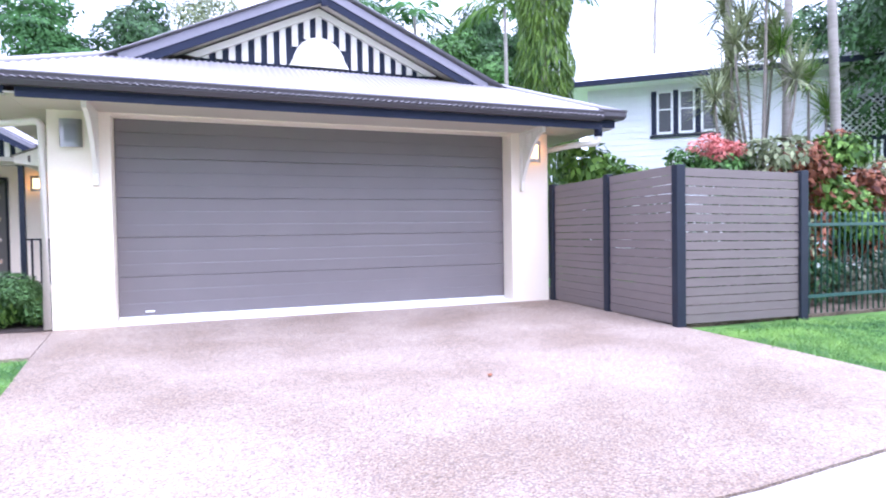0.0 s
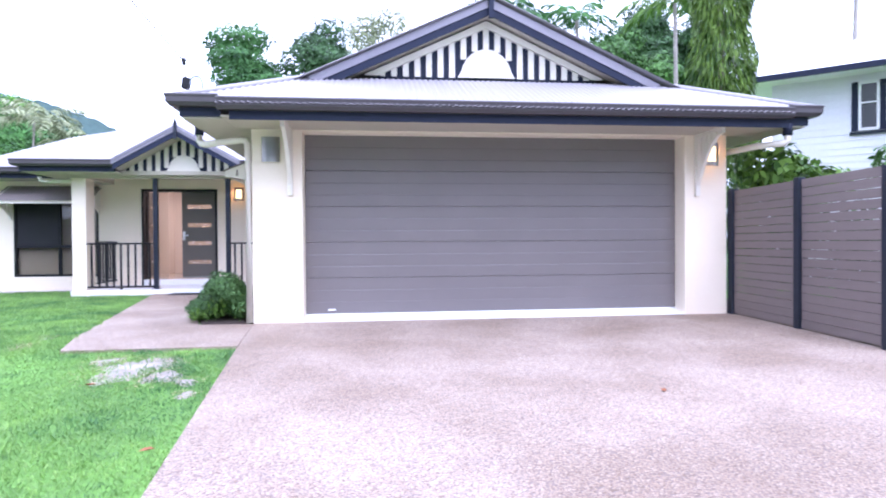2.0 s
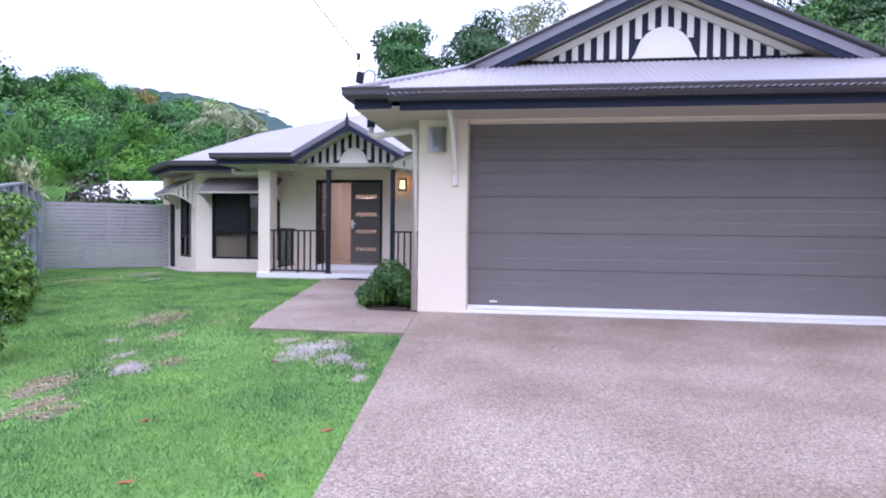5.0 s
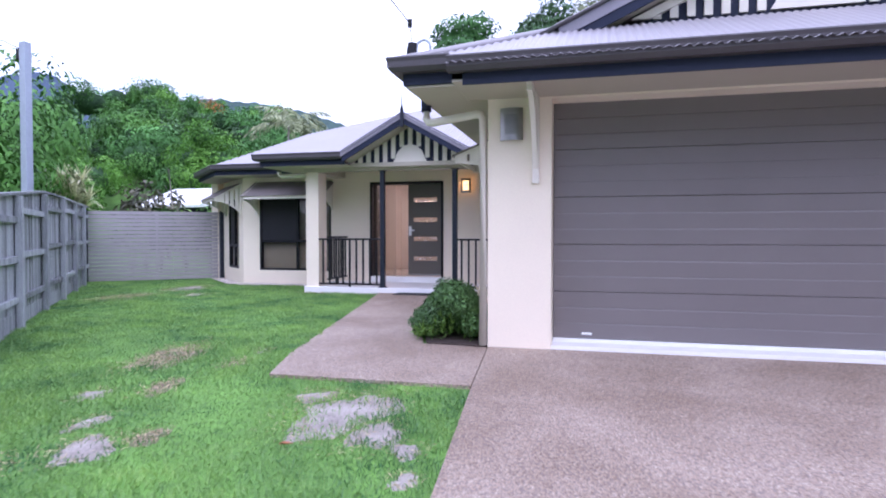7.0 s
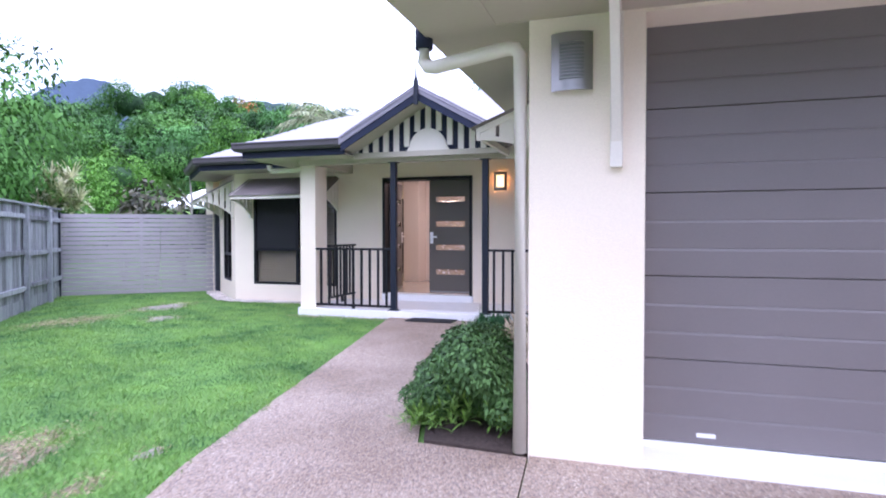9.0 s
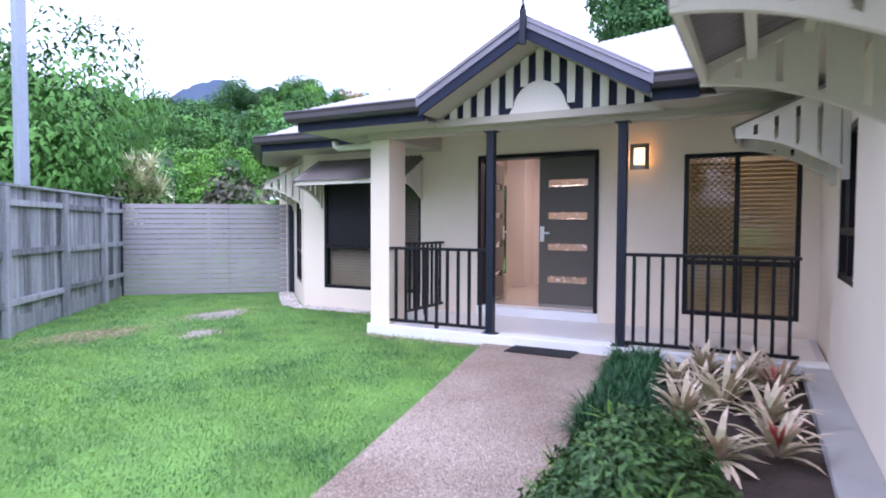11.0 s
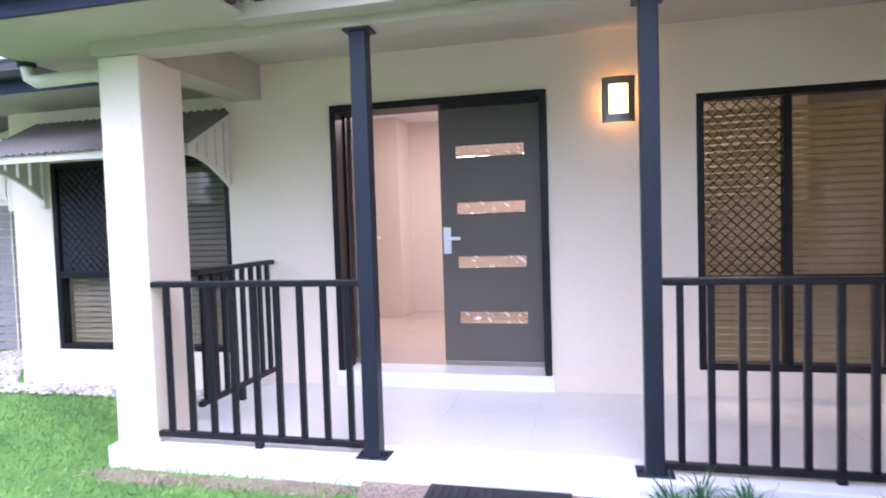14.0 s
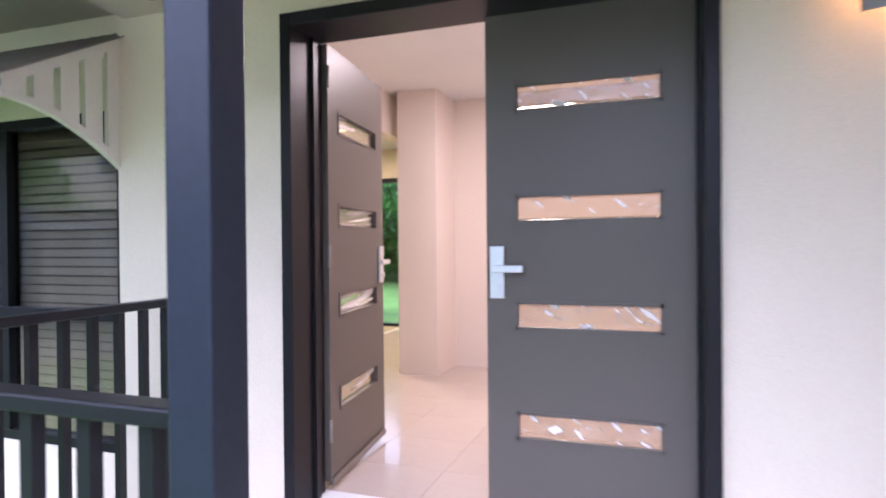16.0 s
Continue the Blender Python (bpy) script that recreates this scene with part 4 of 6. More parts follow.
hl = bpy.data.lights.new("hall_ceiling_light", "AREA")
hl.energy, hl.size, hl.color, hl.shape = 21, 0.5, (1.0, 0.79, 0.62), "DISK"
hlo = new("hall_ceiling_light", hl)
hlo.matrix_world = pose(-3.7, 8.1, 2.60)
t = thing("ceiling_light", (-3.7, 8.1, 2.62), "round white ceiling light in the hall", "ceiling light")
bm = bmesh.new()
tube(bm, [(-3.7, 8.1, 2.605), (-3.7, 8.1, 2.62)], 0.27, 20)
part("base", bm, M_WHITE, t)


for nm_l, lx_, ly_, e_ in (("side_room_light", -6.6, 10.2, 45), ("porch_room_light", -1.15, 7.9, 25)):
    rl = bpy.data.lights.new(nm_l, "AREA")
    rl.energy, rl.size, rl.color, rl.shape = e_, 0.4, (1.0, 0.74, 0.42), "DISK"
    new(nm_l, rl).matrix_world = pose(lx_, ly_, 2.585)
    t = thing("ceiling_light", (lx_, ly_, 2.62), "round white ceiling light indoors", "ceiling light")
    bm = bmesh.new()
    tube(bm, [(lx_, ly_, 2.595), (lx_, ly_, 2.62)], 0.22, 20)
    part("base", bm, M_WHITE, t)

# glazed sliding door at the back of the hall
bd = thing("door_2", (-7.06, 12.1, 0.14), "black-framed glazed sliding door to the back garden", "door", kind="structure")
for x0, x1, z0, z1 in ((-7.9, -6.22, 2.16, 2.22), (-7.9, -6.22, 0.13, 0.17), (-7.9, -7.84, 0.17, 2.16), (-6.27, -6.22, 0.17, 2.16), (-7.09, -7.03, 0.17, 2.16)):
    bm = bmesh.new()
    box(bm, x0, x1, 12.02, 12.12, z0, z1, 0.004)
    part("door_frame", bm, M_BLACK, bd, "black aluminium frame")
for x0, x1 in ((-7.84, -7.09), (-7.03, -6.27)):
    bm = bmesh.new()
    box(bm, x0, x1, 12.06, 12.066, 0.17, 2.16)
    part("pane", bm, M_GLASS, bd).visible_shadow = False

# ---- windows ----
M_BLIND = material("cream_blind_slat", (0.62, 0.54, 0.40), 0.55, vary=0.06, fine=40, coarse=2)
# warmer copy of the cream slat, the room lamp's gold in its colour
M_BLIND_WARM = material("lamp_gold_blind_slat", (0.60, 0.53, 0.33), 0.55, vary=0.06, fine=40, coarse=2)
for bl in (M_BLIND_WARM, M_BLIND):
    bn_, bk_ = bl.node_tree.nodes, bl.node_tree.links
    tr, mx = bn_.new("ShaderNodeBsdfTranslucent"), bn_.new("ShaderNodeMixShader")
    tr.inputs["Color"].default_value = (0.74, 0.62, 0.38, 1)
    mx.inputs["Fac"].default_value = 0.35
    bk_.new(bn_["Principled BSDF"].outputs["BSDF"], mx.inputs[1])
    bk_.new(tr.outputs["BSDF"], mx.inputs[2])
    bk_.new(mx.outputs["Shader"], bn_["Material Output"].inputs["Surface"])
# low tone that puts the dimness of the rooms into the backing
M_ROOM = material("dim_room_backing", (0.30, 0.27, 0.22), 0.9, vary=0.05)


def window(name, m, w, h, label, mullions=(0.5,), rail=None, mesh_pane=None, blind=M_BLIND, insect=None, z_rail=0.33, deep=0.6):
    """An aluminium window in its own frame: x along, z up, y inwards."""
    t = thing(name, m.translation, label, "window", kind="structure")

    def put(nm, bm, mat, lab="", par=None):
        bm.transform(m)
        return part(nm, bm, mat, par or t, lab)
    f = 0.05
    for d in ((0, w, 0, f), (0, w, h - f, h), (0, f, f, h - f), (w - f, w, f, h - f)):
        bm = bmesh.new()
        box(bm, d[0], d[1], -0.015, 0.08, d[2], d[3], 0.003)
        put("window_frame", bm, M_BLACK, "black aluminium frame")
    xs = [f] + [w * k for k in mullions] + [w - f]
    for k in mullions:
        bm = bmesh.new()
        box(bm, w * k - 0.028, w * k + 0.028, -0.008, 0.06, f, h - f, 0.003)
        put("mullion", bm, M_BLACK)
    zr = h * z_rail
    bm = bmesh.new()
    box(bm, f, w - f, -0.010, 0.062, zr - 0.03, zr + 0.03, 0.003)
    put("transom", bm, M_BLACK)
    for a, b in zip(xs, xs[1:]):
        for c, d in ((f, zr), (zr, h - f)):
            bm = bmesh.new()
            box(bm, a, b, 0.03, 0.034, c, d)
            put("pane", bm, M_GLASS).visible_shadow = False
    # diamond grille
    if mesh_pane is not None:
        a, b = xs[mesh_pane] + 0.02, xs[mesh_pane + 1] - 0.02
        c, d = zr + 0.03, h - f
        bm = bmesh.new()
        s = 0.075
        k = -int((d - c) / s) - 1
        while k * s < (b - a):
            for up in (1, -1):
                p0 = Vector((k * s, 0))
                u0, u1 = max(0.0, k * s), min(b - a, k * s + (d - c))
                if u1 > u0:
                    v0, v1 = u0 - k * s, u1 - k * s
                    z0, z1 = (c + v0, c + v1) if up == 1 else (d - v0, d - v1)
                    tube(bm, [(a + u0, 0.012 + 0.004 * up, z0), (a + u1, 0.012 + 0.004 * up, z1)], 0.0045, 5)
            k += 1
        put("security_grille", bm, M_BLACK, "black diamond security grille")
    if insect is not None:
        a, b = xs[insect], xs[insect + 1]
        bm = bmesh.new()
        box(bm, a + 0.005, b - 0.005, 0.016, 0.018, zr, h - f)
        put("insect_screen", bm, M_SCREEN, "dark woven insect screen")
    # blind
    n = int((h - 0.08) / 0.05)
    for i in range(n):
        bm = bmesh.new()
        box(bm, 0.04, w - 0.04, -0.0225, 0.0225, -0.0012, 0.0012, m=pose(0, 0.13, 0.05 + i * 0.05, 62, 0, 0))
        put("blind_slat", bm, blind)
    # board added behind the blind in place of the dim room
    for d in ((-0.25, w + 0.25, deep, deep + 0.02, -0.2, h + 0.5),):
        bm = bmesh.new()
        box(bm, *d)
        put("room_backing", bm, M_ROOM, "board added behind the blind, room dimness in its colour")
    return t


M_SCREEN = material("dark_woven_screen", (0.020, 0.020, 0.024), 0.6, vary=0.2, fine=400, coarse=3)
window("window_1", pose(-1.735, WY + 0.02, 0.22), 1.22, 1.92, "black-framed porch window with lamp-gold blinds and a diamond grille", (0.47,), mesh_pane=0, blind=M_BLIND_WARM, deep=2.4)
window("window_2", pose(-7.25, BY + 0.02, 0.25), 1.83, 1.71, "black-framed bay window with dark screen and slatted blinds", (0.53,), mesh_pane=0, insect=0, z_rail=0.40)
window("window_3", bay @ pose(1.5, 0.02 - 0.04, 0.25, 0, 0, 180), 1.05, 1.71, "narrow black-framed angled bay window with dark screen", (0.5,), insect=0)
window("window_4", pose(-0.31, 4.75, 0.85, 0, 0, -90), 1.0, 1.2, "black-framed garage side window with dark screen", (0.5,), insect=0)


# ---- wall lamps ----
M_LAMP_ON = material("lit_lamp_diffuser", (0.9, 0.75, 0.45), 0.5, vary=0.02, emit=((1.0, 0.66, 0.26), 2.4))
M_LAMP_OFF = material("frosted_lamp_diffuser", (0.22, 0.22, 0.22), 0.3, vary=0.03)


def wall_lamp(x, y, z, lit, label):
    t = thing("wall_lamp", (x, y, z), label, "wall lamp", "stainless wall lamps")
    n = 16
    R, hw, hh = 0.21, 0.112, 0.158

    def arc(x0, x1, z0, z1, off, th, ribs=0):
        bm = bmesh.new()
        pts = [(x0 + (x1 - x0) * i / n) for i in range(n + 1)]
        f = lambda u: -(math.sqrt(R * R - u * u) - math.sqrt(R * R - hw * hw)) - off
        prism(bm, [(x + u, y + f(u)) for u in pts] + [(x + u, y + f(u) + th) for u in pts[::-1]], z + z0, z + z1, "z")
        return bm
    for nm, a in (("shield", (-hw, hw, -hh, -0.10)), ("shield", (-hw, hw, 0.105, hh)), ("shield", (-hw, -0.065, -0.10, 0.105)), ("shield", (0.065, hw, -0.10, 0.105))):
        part(nm, arc(*a, 0.03, 0.004), M_STEEL, t, "curved stainless shield")
    part("diffuser", arc(-0.065, 0.065, -0.10, 0.105, 0.022, 0.004), M_LAMP_ON if lit else M_LAMP_OFF, t, "glowing warm diffuser" if lit else "white frosted diffuser")
    for i in range(11):
        zz = -0.092 + 0.0185 * i
        part("louvre", arc(-0.065, 0.065, zz, zz + (0.003 if lit else 0.006), 0.032, 0.008), M_STEEL, t)
    bm = bmesh.new()
    box(bm, x - 0.05, x + 0.05, y - 0.028, y, z - 0.07, z + 0.07, 0.004)
    part("back_box", bm, M_LAMP_ON if lit else M_STEEL, t)
    if lit:
        d = bpy.data.lights.new("wall_lamp_bulb", "POINT")
        d.energy, d.color, d.shadow_soft_size = 4.5, (1.0, 0.36, 0.08), 0.02
        new("wall_lamp_bulb", d).matrix_world = pose(x, y - 0.038, z)
    return t


wall_lamp(-2.249, WY, 2.132, True, "lit stainless steel wall lamp beside the front door")
wall_lamp(-0.388, -0.27, 2.175, False, "unlit stainless steel wall lamp on the garage pier")
wall_lamp(5.53, -0.27, 2.165, True, "lit stainless steel wall lamp on the garage pier")

# ---- downpipes, mat, cable riser ----
def downpipe(pts, top_pts, label):
    t = thing("downpipe", pts[-1], label, "downpipe", "downpipes")
    bm = bmesh.new()
    tube(bm, pts, 0.043, 12)
    part("pipe", bm, M_TRIM, t)
    bm = bmesh.new()
    tube(bm, top_pts, 0.055, 12)
    part("outlet", bm, M_NAVY_FLAT, t, "charcoal blue outlet")
    return t


downpipe([(-1.30, -0.15, 2.40), (-1.30, -0.15, 2.30), (-1.27, -0.16, 2.26), (-1.22, -0.17, 2.25), (-0.76, -0.24, 2.30), (-0.71, -0.25, 2.29), (-0.68, -0.25, 2.25), (-0.68, -0.25, -0.03)],
         [(-1.30, -0.15, 2.52), (-1.30, -0.15, 2.37)], "cream downpipe bending from gutter to garage pier")
downpipe([(6.2, -0.95, 2.33), (6.2, -0.95, 2.25), (6.15, -0.93, 2.22), (5.95, -0.7, 2.22), (5.86, 0.1, 2.22), (5.83, 0.16, 2.18), (5.83, 0.17, -0.05)],
         [(6.2, -0.95, 2.47), (6.2, -0.95, 2.32)], "cream downpipe bending from gutter to garage wall")
downpipe([(-6.0, 5.2, 2.42), (-5.98, 5.2, 2.33), (-5.93, 5.2, 2.30), (-5.36, 5.2, 2.31), (-5.25, 5.2, 2.31)],
         [(-6.0, 5.2, 2.52), (-6.0, 5.2, 2.40)], "cream downpipe bending from gutter to porch column")
bm = bmesh.new()
box(bm, -3.30, -2.58, 4.605, 4.94, gz(4.8), gz(4.8) + 0.012, 0.004)
t = thing("door_mat", (-2.94, 4.8, gz(4.8)), "black ribbed rubber door mat on the path", "door mat")
part("mat", bm, M_RUBBER, t)
for i in range(16):
    bm = bmesh.new()
    box(bm, -3.28 + i * 0.0435, -3.265 + i * 0.0435, 4.62, 4.925, gz(4.8) + 0.011, gz(4.8) + 0.017)
    part("rib", bm, M_RUBBER, t)
M_PIPE = material("grey_conduit", (0.40, 0.44, 0.50), 0.5, vary=0.05)
RX, RY, RZ = -1.27, -0.1, 2.66
t = thing("service_riser", (RX, RY, RZ), "white hooked conduit on the roof with black cable insulators", "service riser")
bm = bmesh.new()
tube(bm, [(RX, RY, RZ - 0.1), (RX, RY, RZ + 0.40)] + [(RX - 0.075 + 0.075 * math.cos(a * math.pi / 8), RY, RZ + 0.40 + 0.075 * math.sin(a * math.pi / 8)) for a in range(1, 9)] + [(RX - 0.155, RY, RZ + 0.36)], 0.016, 8)
part("conduit", bm, M_PIPE, t)
bm = bmesh.new()
box(bm, -0.05, 0.05, -0.035, 0.035, -0.075, 0.075, 0.014)
bm.transform(pose(RX - 0.20, RY, RZ + 0.38, 0, 8, 0))
part("junction_box", bm, M_BLACK, t, "black cable box")
for dx, dz, rad in ((-0.225, 0.66, 0.026), (-0.205, 0.22, 0.022)):
    bm = bmesh.new()
    tube(bm, [(RX + dx, RY, RZ + dz - rad * 1.6), (RX + dx, RY, RZ + dz - rad), (RX + dx, RY, RZ + dz + rad), (RX + dx, RY, RZ + dz + rad * 1.6)], rad, 10)
    part("insulator", bm, M_BLACK, t, "black cable insulator")
bm = bmesh.new()
tube(bm, [(RX - 0.205, RY, RZ + 0.2), (RX - 0.20, RY, RZ + 0.45), (RX - 0.225, RY, RZ + 0.66), (RX - 0.62, RY - 1.0, RZ + 1.2), (RX - 6, RY - 12, RZ + 5.6)], 0.006, 6)
part("cable", bm, M_BLACK, t, "thin black overhead cable")


# ---- fences ----
def lerp(a, b, k):
    return a + (b - a) * k


def slat_fence(a, b, low, high, n, mat, post_mat, posts, label, joint=None, post_w=0.09, gap=0.004):
    """Level slats between posts; a and b in plan, low and high the heights at both ends."""
    A, B = Vector((*a, 0)), Vector((*b, 0))
    d = (B - A).normalized()
    ln = (B - A).length
    t = thing("slat_fence", (*a, low[0]), label, "fence", "slat fences")
    m = Matrix.Translation(A) @ pose(0, 0, 0, 0, 0, math.degrees(math.atan2(d.y, d.x)))
    for k in posts:
        bm = bmesh.new()
        x = ln * k
        box(bm, x - post_w / 2, x + post_w / 2, -0.05, 0.05, lerp(*low, k) - 0.1, lerp(*high, k) + 0.03, 0.006)
        bm.transform(m)
        part("post", bm, post_mat, t, "charcoal blue steel post")
    for i in range(n):
        z0, z1 = lerp(low[0], high[0], i / n), lerp(low[0], high[0], (i + 1) / n)
        y0, y1 = lerp(low[1], high[1], i / n), lerp(low[1], high[1], (i + 1) / n)
        spans = [(0.05, ln - 0.05)] if joint is None else [(0.05, ln * joint - 0.003), (ln * joint + 0.003, ln - 0.05)]
        for s0, s1 in spans:
            bm = bmesh.new()
            g = gap + 0.004 * random.random()
            off = 0.004 * random.uniform(-1, 1) + (0.012 if s0 > 0.1 else 0)
            p = [(s0, lerp(z0, y0, s0 / ln) + g), (s1, lerp(z0, y0, s1 / ln) + g), (s1, lerp(z1, y1, s1 / ln)), (s0, lerp(z1, y1, s0 / ln))]
            prism(bm, p, -0.012 + off, 0.008 + off)
            bm.transform(m)
            part("slat", bm, mat, t)
    bm = bmesh.new()
    box(bm, ln * 0.5 - 0.03, ln * 0.5 + 0.03, 0.014, 0.04, low[0], min(high) - 0.03)
    bm.transform(m)
    part("stile", bm, mat, t)
    return t


slat_fence((5.86, -0.25), (6.0, -1.43), (-0.03, -0.08), (1.66, 1.70), 17, M_SLAT, M_NAVY, (0.03,), "taupe slatted fence running off the garage corner")
slat_fence((6.0, -1.43), (6.08, -2.64), (-0.08, -0.12), (1.70, 1.73), 17, M_SLAT, M_NAVY, (0.0,), "taupe slatted fence between dark posts")
slat_fence((6.08, -2.64), (7.91, -2.75), (-0.12, -0.12), (1.70, 1.66), 17, M_SLAT, M_NAVY, (0.0, 1.0), "taupe slatted fence facing the street", post_w=0.12, gap=0.007)
slat_fence((-11.62, 5.9), (-9.24, 7.97), (-0.08, -0.08), (1.66, 1.68), 18, M_SLAT_PALE, M_NAVY, (0.0, 1.0), "pale weathered slatted side gate fence between dark posts", joint=0.62, post_w=0.11, gap=0.010)

# paling fence
pf = thing("paling_fence", (-9.0, 2.6, -0.05), "weathered grey timber paling fence with posts and rails", "fence")
FA, FB = Vector((-4.94, -2.29, 0)), Vector((-11.60, 5.88, 0))
fd_ = (FB - FA).normalized()
FL = (FB - FA).length
fm = Matrix.Translation(FA) @ pose(0, 0, 0, 0, 0, math.degrees(math.atan2(fd_.y, fd_.x)))


def ftop(s):
    return lerp(1.40, 1.74, min(1.0, s / 4.6))


FENCE_POSTS = (0.05, 0.85, 2.5, 4.35, 6.2, 7.9, 9.5)
for s in FENCE_POSTS:
    bm = bmesh.new()
    box(bm, s - 0.06, s + 0.06, -0.115, -0.035, -0.15, ftop(s) - 0.02, 0.008)
    bm.transform(fm)
    part("post", bm, M_PALING, pf)
for z in (0.32, 0.92, 1.52):
    for s0, s1 in zip(FENCE_POSTS, FENCE_POSTS[1:] + (FL,)):
        bm = bmesh.new()
        dz = random.uniform(-0.02, 0.02)
        zz = z * ftop(s0) / 1.74
        box(bm, s0, s1, -0.075, -0.03, zz - 0.04 + dz, zz + 0.04 + dz, 0.006)
        bm.transform(fm)
        part("rail", bm, M_PALING, pf)
bm = bmesh.new()
box(bm, 0.0, FL, -0.028, -0.006, -0.12, 0.13, 0.004)
bm.transform(fm)
part("plinth_board", bm, M_PALING, pf)
for s0, s1 in zip(FENCE_POSTS, FENCE_POSTS[1:] + (FL,)):
    bm = bmesh.new()
    prism(bm, [(s0, ftop(s0) - 0.005), (s1 - 0.004, ftop(s1) - 0.005), (s1 - 0.004, ftop(s1) + 0.025), (s0, ftop(s0) + 0.025)], -0.09, 0.03)
    bm.transform(fm)
    part("capping", bm, M_PALING, pf)
s = 0.06
while s < FL - 0.05:
    bm = bmesh.new()
    h = ftop(s) - random.uniform(0.0, 0.012)
    box(bm, s - 0.048, s + 0.047, -0.026 + random.uniform(0, 0.006), -0.006, -0.02 - 0.03 * random.random(), h)
    bm.transform(fm)
    part("paling", bm, M_PALING, pf)
    s += 0.099

# green metal fence
M_GREEN = material("dark_green_enamel", (0.022, 0.075, 0.060), 0.4, vary=0.15)
gf = thing("metal_fence", (8.0, -2.76, -0.14), "dark green metal picket fence with pointed tops", "fence")
for z in (0.12, 1.02):
    bm = bmesh.new()
    box(bm, 7.97, 13.4, -2.78, -2.74, z - 0.02, z + 0.02, 0.003)
    part("rail", bm, M_GREEN, gf)
for i in range(50):
    x = 8.03 + i * 0.108
    bm = bmesh.new()
    tube(bm, [(x, -2.76, -0.1), (x, -2.76, 1.10), (x, -2.76, 1.115), (x, -2.76, 1.125), (x, -2.76, 1.18)], 0.011, 6)
    part("picket", bm, M_GREEN, gf)

# ---- poles ----
M_POLE = material("galvanised_pole", (0.36, 0.40, 0.47), 0.5, metal=0.3, vary=0.1, fine=20, coarse=2)
pp = thing("power_pole", (-11.2, 4.0, -0.05), "square blue-grey steel power pole behind the fence", "power pole")
bm = bmesh.new()
box(bm, -11.28, -11.12, 3.92, 4.08, -0.1, 5.12, 0.01)
part("shaft", bm, M_POLE, pp)
bm = bmesh.new()
box(bm, -11.39, -11.28, 3.94, 4.06, 4.76, 5.0, 0.02)
part("service_box", bm, M_BLACK, pp)
bm = bmesh.new()
tube(bm, [(-11.33, 4.0, 5.0), (-11.55, 3.8, 5.12), (-14, 1.0, 5.7), (-24, -12, 9.0)], 0.008, 6)
part("cable", bm, M_BLACK, pp)


M_LEAF_BRIGHT = material("bright_woodland_leaf", (0.07, 0.19, 0.03), 0.5, vary=0.2, fine=0.6, coarse=0.2, second=(0.17, 0.36, 0.06), island=0.10, span=0.3, spec=0.1)
M_LEAF_MID = material("woodland_leaf", (0.04, 0.11, 0.03), 0.5, vary=0.2, fine=0.6, coarse=0.2, second=(0.12, 0.27, 0.06), island=0.10, span=0.3, spec=0.1)


# ---- plants ----
def plant(name, at, label, category, group=""):
    return thing(name, at, label, category, group)


def leafy(nm, q, mat, parent, label=""):
    q = q - np.array(parent.matrix_basis.translation)
    ob = new(nm, quads(nm, q, mat))
    ob.parent = parent
    if label:
        ob["label"] = label
    return ob


def clumps(c, r, n, spread, rr):
    u = RNG.normal(size=(n, 3))
    u /= np.linalg.norm(u, axis=1, keepdims=True)
    return np.array(c) + u * np.array(spread) * RNG.uniform(0.35, 1.0, (n, 1)), RNG.uniform(rr[0], rr[1], n)


def tree(at, height, spread, n, leaf, mat, label, per=60, trunk=0.16, low=0.45, rr=(0.8, 1.5), name="tree", group="trees behind the houses"):
    x, y = at
    z = land(x, y)
    t = plant(name, (x, y, z - 0.1), label, "tree", group)
    bm = bmesh.new()
    lean = RNG.uniform(-0.3, 0.3, 2)
    mid = (x + lean[0], y + lean[1], z + height * 0.62)
    tube(bm, [(x, y, z - 0.2), (x + lean[0] * 0.4, y + lean[1] * 0.4, z + height * 0.3), mid, (x + lean[0] * 1.2, y + lean[1] * 1.2, z + height * 0.85)], trunk, 8, trunk * 0.25)
    part("trunk", bm, M_BARK, t)
    cs, rs = clumps((mid[0], mid[1], z + height * (1 + low) / 2), None, n, (spread, spread, height * (1 - low) / 2), rr)
    for c in cs[:7]:
        bm = bmesh.new()
        tube(bm, [(x + lean[0] * 0.7, y + lean[1] * 0.7, z + height * 0.42), (np.array(mid) * 0.5 + c * 0.5).tolist(), c.tolist()], trunk * 0.45, 6, trunk * 0.08)
        part("limb", bm, M_BARK, t)
    leafy("crown", crown_quads(cs, rs, per * 9, leaf * 0.60), mat, t)
    return t


tree((-5.3, 24.0), 12.0, 1.7, 18, 0.34, M_LEAF_FAR, "tall grey-green tree behind the garage roof", per=90)
tree((-1.7, 24.0), 12.4, 2.3, 22, 0.32, M_LEAF_DARK, "dark green spreading tree behind the garage roof", per=100)
tree((1.4, 30.0), 17.5, 2.8, 14, 0.34, M_LEAF_GREY, "pale thin-leaved tree behind the garage roof", per=30)
tree((16.2, 24.0), 15.0, 2.2, 22, 0.34, M_LEAF_DARK, "dark green tree behind the garage roof", per=90)
tree((13.2, 22.0), 12.2, 2.2, 20, 0.34, M_LEAF, "green tree behind the garage roof", per=90)
tree((19.5, 24.0), 14.5, 2.4, 20, 0.34, M_LEAF_DARK, "dark green tree beside the neighbouring house", per=80)
tree((6.0, 24.0), 12.5, 1.6, 12, 0.34, M_LEAF_FAR, "grey-green tree behind the garage roof", per=80)
tree((17.5, 2.5), 9.0, 2.2, 18, 0.30, M_LEAF_DARK, "dark green tree beside the neighbouring house", per=90)
